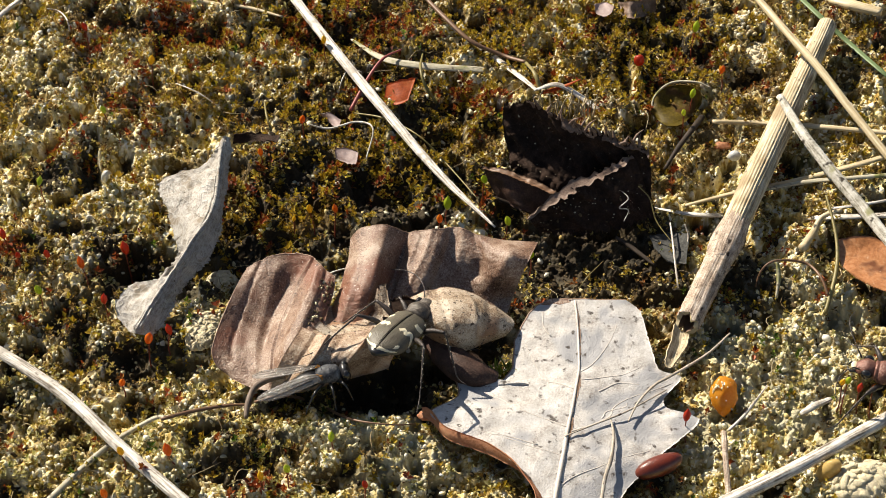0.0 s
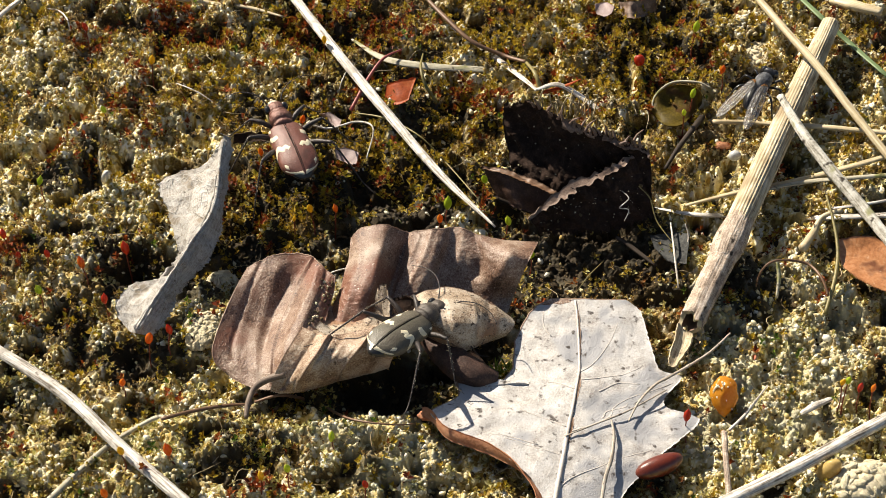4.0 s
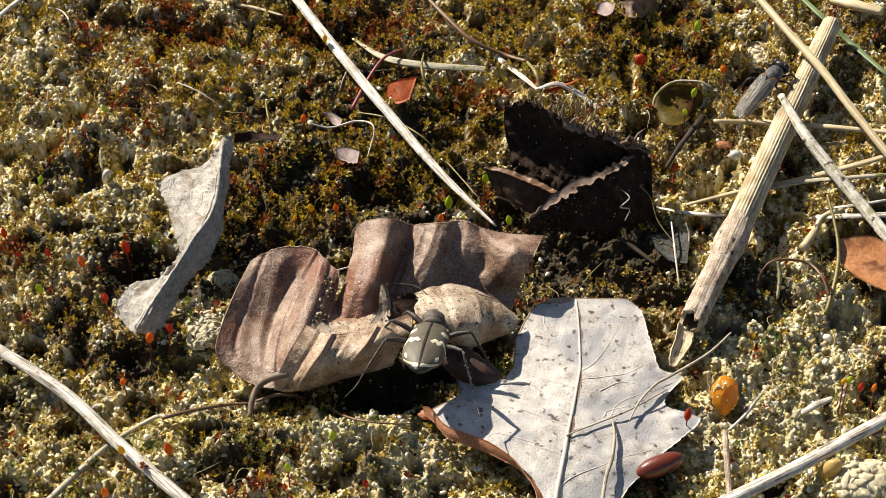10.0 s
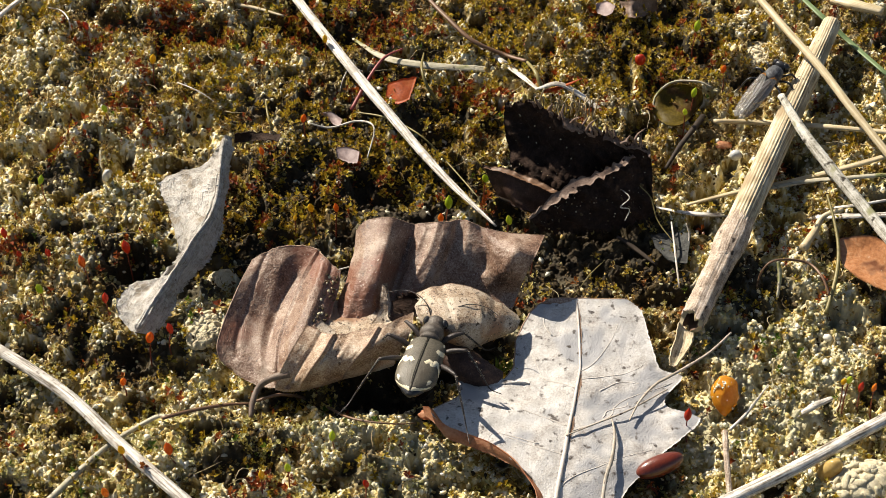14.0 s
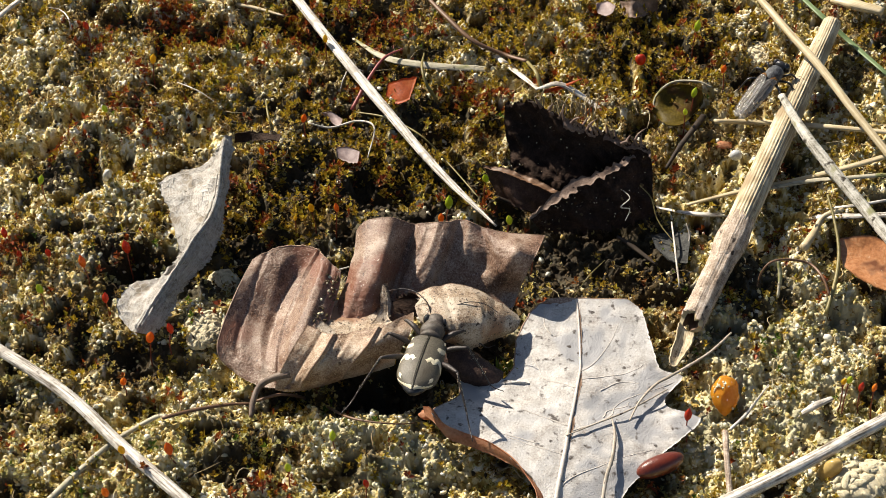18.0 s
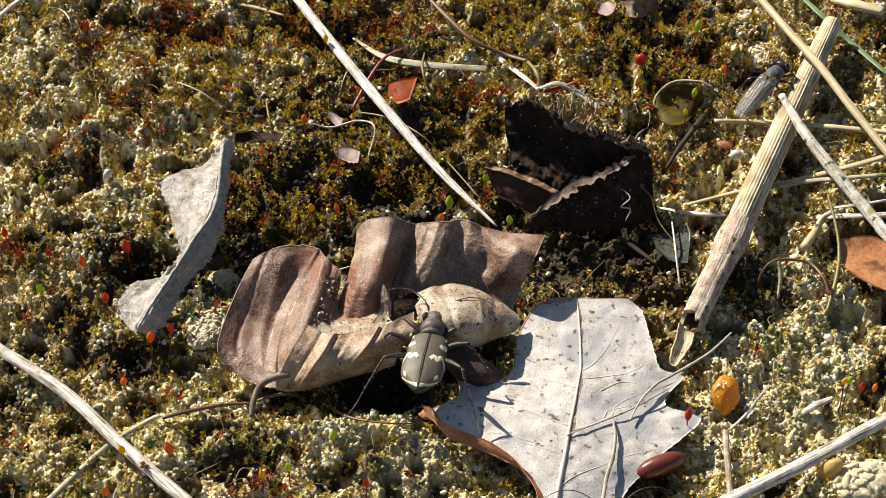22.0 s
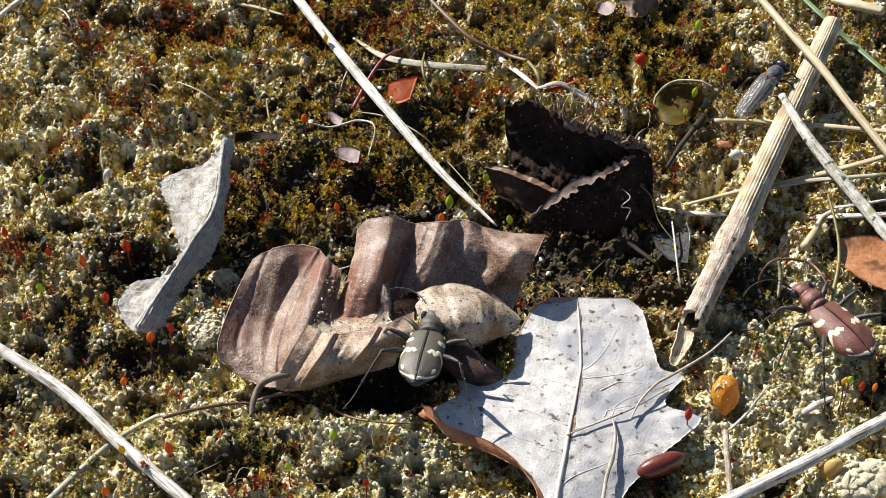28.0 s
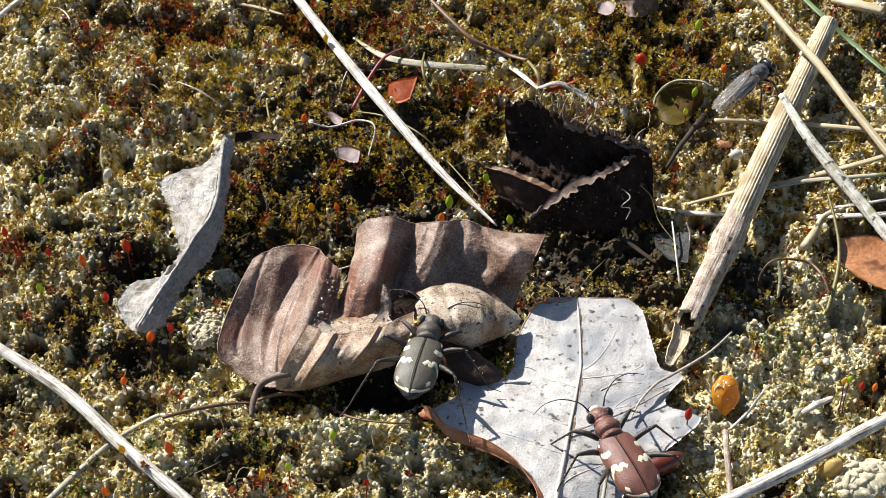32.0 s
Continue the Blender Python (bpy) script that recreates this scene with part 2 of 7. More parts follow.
M_TWIG_DARK = mat("dark_rotten_twig", [(0.012, 0.008, 0.005), (0.03, 0.02, 0.013), (0.07, 0.05, 0.035)], 2.0, 0.75, 0.1, 0.25, fibre=0.4)
M_TWIG_BROWN = mat("brown_leaf_stalk", [(0.05, 0.035, 0.025), (0.14, 0.1, 0.075), (0.27, 0.21, 0.16)], 1.5, 0.6, 0.1, 0.3, fibre=0.4)
M_STEM_BROWN = mat("brown_stem", [(0.05, 0.025, 0.012), (0.14, 0.075, 0.04), (0.24, 0.14, 0.08)], 3.0, 0.5, 0.03, fibre=0.4)
M_STEM_OLIVE = mat("olive_stem", [(0.07, 0.055, 0.015), (0.16, 0.13, 0.04), (0.25, 0.2, 0.08)], 3.0, 0.5, 0.03)
M_STEM_PINK = mat("pink_stem", [(0.2, 0.04, 0.035), (0.38, 0.11, 0.1)], 3.0, 0.45, 0.02, trans=0.2)
M_STEM_RED = mat("red_stalk", [(0.1, 0.015, 0.008), (0.25, 0.05, 0.02)], 3.0, 0.4, 0.0)
M_GREEN_BLADE = mat("green_blade", [(0.09, 0.14, 0.05), (0.2, 0.27, 0.12)], 3.0, 0.5, 0.03, fibre=0.5, trans=0.2)
M_CAP_RED = mat("red_capsule", [(0.34, 0.02, 0.008), (0.54, 0.055, 0.014)], 1.0, 0.3, 0.01, 0.5, trans=0.45, per_object=0.3)
M_CAP_ORANGE = mat("orange_capsule", [(0.58, 0.13, 0.01), (0.7, 0.24, 0.02)], 1.0, 0.3, 0.01, 0.5, trans=0.45, per_object=0.3)
M_CAP_YELLOW = mat("yellow_capsule", [(0.58, 0.35, 0.015), (0.7, 0.48, 0.03)], 1.0, 0.32, 0.01, 0.5, trans=0.45, per_object=0.3)
M_CAP_GREEN = mat("green_capsule", [(0.31, 0.4, 0.02), (0.5, 0.55, 0.05)], 1.0, 0.32, 0.01, 0.5, trans=0.45, per_object=0.3)
M_BEAD = mat("amber_bead", [(0.62, 0.22, 0.01), (0.78, 0.42, 0.05)], 2.0, 0.25, 0.02, 0.5, trans=0.45)
M_SEED = mat("red_brown_seed", [(0.07, 0.01, 0.004), (0.2, 0.032, 0.009)], 2.0, 0.32, 0.05, 0.6, trans=0.2, coat=0.4)
M_QUARTZ = mat("clear_pebble", [(0.5, 0.33, 0.1), (0.68, 0.5, 0.2)], 2.0, 0.15, 0.03, 0.5, trans=0.35)
M_SHELL = mat("white_shell", [(0.34, 0.34, 0.32), (0.55, 0.55, 0.53)], 1.5, 0.3, 0.02, 0.5)
M_LUMP = mat("pale_sand_lump", [(0.46, 0.38, 0.22), (0.64, 0.56, 0.38), (0.76, 0.69, 0.52)], 0.5, 0.85, 0.1, 0.2, fine=14, fleck=((0.25, 0.19, 0.1), 0.3, 0.66))
# insects
M_ELYTRA_RED = mat("red_brown_elytra", [(0.075, 0.028, 0.018), (0.14, 0.05, 0.033), (0.2, 0.078, 0.054)], 1.2, 0.46, 0.09, 0.5, fine=7, stain=((0.06, 0.024, 0.016), 4.0, 0.58))
M_ELYTRA_GREY = mat("bronze_grey_elytra", [(0.044, 0.036, 0.024), (0.083, 0.07, 0.048), (0.13, 0.112, 0.08)], 1.2, 0.46, 0.09, 0.5, fine=7, stain=((0.055, 0.04, 0.024), 4.0, 0.58))
M_MARK = mat("cream_marking", [(0.6, 0.52, 0.34), (0.74, 0.67, 0.5)], 0.8, 0.5, 0.01)
M_CHITIN_RED = mat("coppery_thorax", [(0.07, 0.03, 0.02), (0.16, 0.065, 0.045), (0.24, 0.115, 0.085)], 0.8, 0.42, 0.12, 0.55, metal=0.2, fine=5)
M_CHITIN_DARK = mat("dark_bronze_thorax", [(0.025, 0.02, 0.016), (0.07, 0.055, 0.042), (0.12, 0.095, 0.075)], 0.8, 0.42, 0.12, 0.55, metal=0.2, fine=5)
M_BLACK = mat("black_chitin", [(0.008, 0.008, 0.009), (0.025, 0.024, 0.026)], 0.8, 0.3, 0.02, 0.5)
M_LEG = mat("dark_metallic_leg", [(0.02, 0.017, 0.016), (0.06, 0.045, 0.038)], 0.5, 0.45, 0.05, 0.5, metal=0.2)
M_EYE = mat("black_eye", [(0.006, 0.006, 0.007), (0.02, 0.018, 0.016)], 0.5, 0.12, 0.0, 0.6)
M_FLY_GREY = mat("blue_grey_fly_thorax", [(0.01, 0.01, 0.012), (0.045, 0.047, 0.052), (0.17, 0.175, 0.185)], 0.7, 0.55, 0.1, 0.4, lo=0.36, hi=0.62)
M_WING = mat("smoky_wing", [(0.13, 0.118, 0.105), (0.34, 0.32, 0.3)], 0.9, 0.18, 0.12, 0.8)
M_WING.node_tree.nodes["Principled BSDF"].inputs["Alpha"].default_value = 0.34
M_AMBER_WING = mat("amber_wing_root", [(0.3, 0.11, 0.01), (0.45, 0.2, 0.03)], 0.9, 0.3, 0.05, 0.5, trans=0.3)
M_WING_VEIN = mat("wing_vein", [(0.035, 0.022, 0.012), (0.09, 0.06, 0.035)], 1.0, 0.5, 0.0)


# ---- shaping helpers ----
def smooth_path(pts, n, tight=0.5):
    """Points along a rounded line through pts."""
    p = np.asarray(pts, float)
    k = len(p)
    if k == 2:
        t = np.linspace(0, 1, n)[:, None]
        return p[0] * (1 - t) + p[1] * t
    q = np.concatenate([(2 * p[0] - p[1])[None], p, (2 * p[-1] - p[-2])[None]])
    t = np.linspace(0, k - 1, n)
    i = np.minimum(t.astype(int), k - 2)
    f = (t - i).reshape((-1,) + (1,) * (p.ndim - 1))
    a, b, c, d = q[i], q[i + 1], q[i + 2], q[i + 3]
    m1, m2 = tight * (c - a), tight * (d - b)
    return (2 * f**3 - 3 * f**2 + 1) * b + (f**3 - 2 * f**2 + f) * m1 + (3 * f**2 - 2 * f**3) * c + (f**3 - f**2) * m2


def lattice(x, y, size, seed):
    """Smooth random field over the plan, 0 to 1."""
    r = np.random.RandomState(seed).rand(256, 256)
    u, v = np.asarray(x) / size + 97.3, np.asarray(y) / size + 53.1
    i, j = np.floor(u).astype(int), np.floor(v).astype(int)
    f, g = u - i, v - j
    f, g = f * f * (3 - 2 * f), g * g * (3 - 2 * g)
    a, b, c, d = r[i % 256, j % 256], r[(i + 1) % 256, j % 256], r[i % 256, (j + 1) % 256], r[(i + 1) % 256, (j + 1) % 256]
    return (a * (1 - f) + b * f) * (1 - g) + (c * (1 - f) + d * f) * g


def grains(x, y, size, seed):
    """Nearest of a scatter of points, one to a cell: the distance to it in cells, and that point's own random tone."""
    rng = np.random.RandomState(seed)
    jx, jy, tone = rng.rand(256, 256), rng.rand(256, 256), rng.rand(256, 256)
    u, v = np.asarray(x) / size + 40.7, np.asarray(y) / size + 71.9
    i, j = np.floor(u).astype(int), np.floor(v).astype(int)
    best, own = np.full(u.shape, 9.0), np.zeros(u.shape)
    for a in (-1, 0, 1):
        for b in (-1, 0, 1):
            p, q = (i + a) % 256, (j + b) % 256
            d = (i + a + jx[p, q] - u) ** 2 + (j + b + jy[p, q] - v) ** 2
            own = np.where(d < best, tone[p, q], own)
            best = np.minimum(d, best)
    return np.sqrt(best), own


def grid_faces(nu, nv, closed=False):
    i, j = np.meshgrid(np.arange(nu - 1), np.arange(nv if closed else nv - 1), indexing="ij")
    j2 = (j + 1) % nv
    return np.stack([i * nv + j, i * nv + j2, (i + 1) * nv + j2, (i + 1) * nv + j], -1).reshape(-1, 4)


def tube(pts, radii, sides=8, steps=24, flat=1.0, ridges=0, wobble=0.0, seed=0, caps=True):
    """A stalk along pts. flat squeezes it in height; ridges run along it; returns vertices, faces and the coordinates along and round it."""
    c = smooth_path(pts, steps)
    r = np.interp(np.linspace(0, 1, steps), np.linspace(0, 1, len(radii)), radii)
    tan = np.gradient(c, axis=0)
    tan /= np.linalg.norm(tan, axis=1)[:, None] + 1e-9
    up = np.array([0.0, 0.0, 1.0])
    side = np.cross(tan, up)
    weak = np.linalg.norm(side, axis=1) < 0.15
    side[weak] = np.cross(tan[weak], np.array([0.0, 1.0, 0.0]))
    side /= np.linalg.norm(side, axis=1)[:, None] + 1e-9
    top = np.cross(side, tan)
    a = np.arange(sides) * 2 * np.pi / sides
    s = np.concatenate([[0], np.cumsum(np.linalg.norm(np.diff(c, axis=0), axis=1))])
    rng = np.random.RandomState(seed)
    prof = 1 + (0.045 * np.cos(a * ridges + 0.8 * np.sin(3 * a)) if ridges else 0) + wobble * rng.uniform(-1, 1, (1, sides)) + 0.5 * wobble * rng.uniform(-1, 1, (steps, sides))
    rr = r[:, None] * prof
    v = c[:, None] + rr[..., None] * (np.cos(a)[None, :, None] * side[:, None] + flat * np.sin(a)[None, :, None] * top[:, None])
    al = np.stack(np.broadcast_arrays(s[:, None], (np.minimum(a, 2 * np.pi - a) * r.mean())[None, :], 0.0), -1)
    faces = grid_faces(steps, sides, True).tolist()
    if caps:
        faces += [list(range(sides))[::-1], list(range((steps - 1) * sides, steps * sides))]
    return v.reshape(-1, 3), faces, al.reshape(-1, 3)


class Sheet:
    """A thin, bent, crinkled sheet through a coarse cage of cross-lines."""

    def __init__(self, cage, nu=40, nv=24, crinkle=0.12, size=1.6, thick=0.12, ragged=0.0, seed=1, tight=0.5, pleats=(), creases=()):
        c = np.asarray(cage, float)
        rows = np.stack([smooth_path(line, nv, tight) for line in c])
        g = smooth_path(rows, nu, tight)
        self.nu, self.nv = nu, nv
        du, dv = np.gradient(g, axis=0), np.gradient(g, axis=1)
        nrm = np.cross(du, dv)
        nrm /= np.linalg.norm(nrm, axis=2)[..., None] + 1e-9
        if nrm[..., 2].mean() < 0:
            nrm = -nrm
        w = lattice(g[..., 0] + g[..., 2], g[..., 1], size, seed) - 0.5 + 0.5 * (lattice(g[..., 0], g[..., 1] + g[..., 2], size * 0.4, seed + 1) - 0.5)
        uu, vv = np.meshgrid(np.linspace(0, 1, nu), np.linspace(0, 1, nv), indexing="ij")
        fold = sum((amp * np.sin(2 * np.pi * (k * uu + ph + 0.12 * np.sin(5 * vv))) * np.clip(1 - vv / reach, 0, 1) ** 0.6 for k, amp, ph, reach in pleats), 0 * uu)
        for u0, slope, width, amp, v0, v1 in creases:
            fold = fold + amp * np.exp(-((uu - u0 - slope * vv) / width) ** 2) * np.clip((vv - v0) / 0.08 + 1, 0, 1) * np.clip((v1 - vv) / 0.08 + 1, 0, 1)
        g = g + nrm * (2 * crinkle * w + fold)[..., None]
        if ragged:
            rng = np.random.RandomState(seed)
            for sl, d in ((np.s_[:, 0], -dv[:, 0]), (np.s_[:, -1], dv[:, -1])):
                g[sl] += d / (np.linalg.norm(d, axis=1)[:, None] + 1e-9) * rng.uniform(-ragged, ragged, (nu, 1))
        self.g, self.n, self.thick = g, nrm, thick

    def geo(self, a=0.0, b=1.0):
        nu, j0, j1 = self.nu, round(a * (self.nv - 1)), round(b * (self.nv - 1)) + 1
        nv = j1 - j0
        g, n = self.g[:, j0:j1], self.n[:, j0:j1]
        top, low = g.reshape(-1, 3), (g - n * self.thick).reshape(-1, 3)
        k = nu * nv
        f = grid_faces(nu, nv)
        idx = np.arange(k).reshape(nu, nv)
        rim = np.concatenate([idx[:, 0], idx[-1, 1:], idx[-2::-1, -1], idx[0, -2:0:-1]])
        nxt = np.roll(rim, -1)
        wall = np.stack([rim, rim + k, nxt + k, nxt], -1)
        u, v = np.meshgrid(np.arange(nu) * 0.5, np.arange(nv) * 0.4, indexing="ij")
        al = np.stack([u, v, 0 * u], -1).reshape(-1, 3)
        return np.vstack([top, low]), f.tolist() + (f[:, ::-1] + k).tolist() + wall.tolist(), np.vstack([al, al])

    def geo_u(self, a, b, lift):
        """A strip of the upper side between two cross-lines, just above it."""
        i0, i1 = round(a * (self.nu - 1)), round(b * (self.nu - 1)) + 1
        return (self.g[i0:i1] + self.n[i0:i1] * lift).reshape(-1, 3), grid_faces(i1 - i0, self.nv)

    def at(self, u, v, lift=0.0):
        i, j = u * (self.nu - 1), v * (self.nv - 1)
        a, b = min(int(i), self.nu - 2), min(int(j), self.nv - 2)
        f, h = i - a, j - b

        def lerp(q):
            return (q[a, b] * (1 - h) + q[a, b + 1] * h) * (1 - f) + (q[a + 1, b] * (1 - h) + q[a + 1, b + 1] * h) * f
        return lerp(self.g) + lift * lerp(self.n)

    def vein(self, uv, r0, r1, lift=0.03, steps=16):
        path = smooth_path(np.array(uv, float), steps)
        pts = [self.at(min(max(a, 0), 1), min(max(b, 0), 1), lift) for a, b in path]
        return tube(pts, [r0, r1], 6, steps)


def pebble(r, seed=0, rough=0.12, detail=2, flat=1.0):
    """A worn, uneven lump of half-axes r."""
    bm = bmesh.new()
    bmesh.ops.create_icosphere(bm, subdivisions=detail, radius=1.0)
    for v in bm.verts:
        d = 1 + rough * noise.noise(v.co * 1.7 + Vector((seed * 3.1, 0, 0))) + 0.5 * rough * noise.noise(v.co * 4.0 + Vector((0, seed * 1.7, 0)))
        v.co = Vector((v.co.x * r[0], v.co.y * r[1], v.co.z * r[2])) * d
    bm.verts.index_update()
    V, F = np.array([v.co[:] for v in bm.verts]), [[v.index for v in f.verts] for f in bm.faces]
    bm.free()
    return V, F


def turned(V, rx=0, ry=0, rz=0, at=(0, 0, 0)):
    R = np.array(Euler([radians(a) for a in (rx, ry, rz)]).to_matrix())
    return np.asarray(V) @ R.T + np.array(at)


def join(*geos):
    V, F, A, k = [], [], [], 0
    for g in geos:
        v = np.asarray(g[0])
        V.append(v)
        F += [[i + k for i in f] for f in g[1]]
        A.append(np.asarray(g[2]) if len(g) > 2 else np.zeros((len(v), 3)))
        k += len(v)
    return np.vstack(V), F, np.vstack(A)


def mesh_of(name, geo, material, origin=(0, 0, 0), smooth=True):
    me = bpy.data.meshes.new(name)
    V = (np.asarray(geo[0], float) - np.array(origin, float)) * MM
    F = geo[1] if isinstance(geo[1], np.ndarray) else [list(map(int, f)) for f in geo[1]]
    me.from_pydata(V, [], F)
    if len(geo) > 2:
        me.attributes.new("along", "FLOAT_VECTOR", "POINT").data.foreach_set("vector", np.asarray(geo[2], np.float32).ravel())
    me.polygons.foreach_set("use_smooth", [smooth] * len(me.polygons))
    me.materials.append(material)
    me.update()
    return me


BASE = {}


def thing(name, at, label, category, group="", kind=""):
    """An Empty at the thing's base that carries its parts."""
    ob = tagged(new(name), label, category, group, kind)
    ob.empty_display_size = 0.002
    ob.location = Vector(at) * MM
    BASE[ob.name] = at
    return ob


def part(name, geo, material, parent, label="", smooth=True):
    base = BASE.get(parent.name, (0, 0, 0))
    ob = new(name, mesh_of(name, geo, material, base, smooth))
    ob.parent = parent
    BASE[ob.name] = base
    return tagged(ob, label)


def single(name, geo, material, at, label, category, group="", kind="", smooth=True):
    """A thing made of one mesh, with its origin at its base."""
    ob = new(name, mesh_of(name, geo, material, at, smooth))
    ob.location = Vector(at) * MM
    return tagged(ob, label, category, group, kind)


# ---- the ground ----
def ground_height(x, y):
    """Height of the bare soil: broad swells, knobs and small crumbs, with pits, a few hollows and mounds."""
    def pits(x, y):
        return np.clip((lattice(x, y, 2.3, 41) - 0.58) / 0.22, 0, 1)
    near = np.exp(-((np.hypot(x, y) / 160.0) ** 2))
    z = 2.0 * (lattice(x, y, 14.0, 5) - 0.5) + 1.7 * (lattice(x, y, 4.6, 6) - 0.55) + 1.5 * (lattice(x, y, 1.9, 7) - 0.6) + 1.0 * (lattice(x, y, 0.9, 8) - 0.5) + 0.5 * (lattice(x, y, 0.48, 9) - 0.5)
    z = z - 1.9 * pits(x, y) - 0.8 * np.clip((lattice(x, y, 1.0, 43) - 0.62) / 0.2, 0, 1) - 0.25
    d1, t1 = grains(x + 0.25 * lattice(x, y, 0.5, 61), y + 0.25 * lattice(x, y, 0.5, 62), 0.6, 63)
    d2, t2 = grains(x, y, 0.36, 64)
    z = z + (0.22 + 0.3 * t1) * np.clip(1 - 1.7 * d1 * d1, 0, 1) + 0.16 * np.clip(1 - 1.6 * d2 * d2, 0, 1)
    for (cx, cy, _), r in UNDER_LEAVES:
        m = np.exp(-(((x - cx) ** 2 + (y - cy) ** 2) / (r * r)) ** 2)
        z = z * (1 - 0.75 * m) - 0.9 * m
    for (cx, cy, _), r, h in HOLLOWS:
        z = z + h * np.exp(-((x - cx) ** 2 + (y - cy) ** 2) / (r * r))
    return z * near + 60.0 * (1 - np.exp(-((np.hypot(x, y) / 9000.0) ** 2))) * (lattice(x, y, 2500.0, 9) - 0.5)


# places where leaves have pressed the soil flat: centre, radius
UNDER_LEAVES = [((-19.35, -13.18, 0.00), 7.5), ((-11.44, -9.96, 0.00), 8.5), ((-1.51, -6.67, 0.00), 9), ((6.06, -5.01, 0.00), 8), ((15.16, -13.18, 0.00), 8.5), ((12.94, -22.50, 0.00), 11), ((20.04, -24.00, 0.00), 9), ((12.54, -32.74, 0.00), 9), ((3.95, -23.25, 0.00), 6.5), ((-28.20, 5.33, 0.00), 5), ((-32.12, -8.32, 0.00), 5)]
# centre, radius, height
HOLLOWS = [((-22.98, 0.09, 0.00), 4.0, -3.2), ((-34.89, -2.48, 0.00), 2.6, -2.4), ((-33.97, -14.77, 0.00), 2.4, -2.2), ((-10.49, -20.60, 0.00), 4.0, -2.5), ((-4.48, -19.29, 0.00), 4.5, -2.8), ((-17.06, -21.59, 0.00), 3.0, -1.6), ((4.05, -14.77, 0.00), 4.0, -2.5), ((-5.53, 9.83, 0.00), 3.0, -1.5), ((-16.13, 11.65, 0.00), 3.0, -1.5), ((17.50, 9.83, 0.00), 8.0, -1.4), ((-26.37, -9.96, 0.00), 4.0, 1.6),
           ((-8.49, -27.70, 0.00), 5.0, 1.2), ((-5.59, -24.74, 0.00), 4.0, 1.5), ((-10.93, -25.49, 0.00), 3.0, 1.0), ((34.09, -14.77, 0.00), 8.0, 0.6), ((11.27, 0.09, 0.00), 4.0, -1.5), ((47.02, -9.96, 0.00), 3.0, -1.5), ((16.61, -20.98, 0.00), 12.0, -1.0), ((39.30, 30.00, 0.00), 7.0, 1.0), ((30.06, 40.84, 0.00), 4.0, -3.0), ((17.22, 4.01, 0.00), 7.0, -1.5)]


def axis_lines(a, b, step, far):
    core = np.arange(a, b + step / 2, step)
    out, d = [], step
    x = b
    while x < far:
        d *= 1.35
        x += d
        out.append(x)
    left, d, x = [], step, a
    while x > -far:
        d *= 1.35
        x -= d
        left.append(x)
    return np.concatenate([left[::-1], core, out])


def soil(x, y, lift=0.0):
    return (float(x), float(y), float(ground_height(np.array(x), np.array(y))) + lift)


def spread(n, seed, share):
    """Random places in the plan, kept with the likelihood share(x, y)."""
    rng = np.random.RandomState(seed)
    x, y = rng.uniform(-61, 61, n), rng.uniform(-43, 52, n)
    keep = rng.rand(n) < share(x, y)
    return x[keep], y[keep]


def turns(n, rng):
    q = rng.normal(size=(n, 4))
    q /= np.linalg.norm(q, axis=1)[:, None]
    w, x, y, z = q.T
    return np.stack([1 - 2 * (y * y + z * z), 2 * (x * y - z * w), 2 * (x * z + y * w), 2 * (x * y + z * w), 1 - 2 * (x * x + z * z), 2 * (y * z - x * w),
                     2 * (x * z - y * w), 2 * (y * z + x * w), 1 - 2 * (x * x + y * y)], -1).reshape(n, 3, 3)


def strew(x, y, sizes, seed, shape, squash=(0.7, 1.3), sink=0.2, uneven=0.25):
    """Copies of a small shape laid on the soil at x, y, each turned and squashed its own way; all in one mesh."""
    rng = np.random.RandomState(seed)
    B, F = shape
    n, k = len(x), len(B)
    local = B[None] * (1 + uneven * rng.uniform(-1, 1, (n, k, 1))) * rng.uniform(*squash, (n, 1, 3)) * sizes[:, None, None]
    V = np.einsum("nij,nkj->nki", turns(n, rng), local)
    V += np.stack([x, y, ground_height(x, y) + sizes * (0.5 - sink)], -1)[:, None]
    faces = (F[None] + (np.arange(n) * k)[:, None, None]).reshape(-1, F.shape[1])
    return V.reshape(-1, 3), faces


def ball(detail):
    V, F = pebble((1, 1, 1), 1, 0.0, detail)
    return V, np.array(F)


ICO = ball(1)
OCTA = (np.array([(1, 0, 0), (-1, 0, 0), (0, 1, 0), (0, -1, 0), (0, 0, 1), (0, 0, -1)], float), np.array([(0, 2, 4), (2, 1, 4), (1, 3, 4), (3, 0, 4), (2, 0, 5), (1, 2, 5), (3, 1, 5), (0, 3, 5)]))


def patch(x, y, spots):
    """How deep a place lies inside soft round patches: centre, radius."""
    s = np.zeros_like(x)
    for (cx, cy, _), r in spots:
        s = np.maximum(s, np.exp(-((x - cx) ** 2 + (y - cy) ** 2) / (r * r)))
    return s


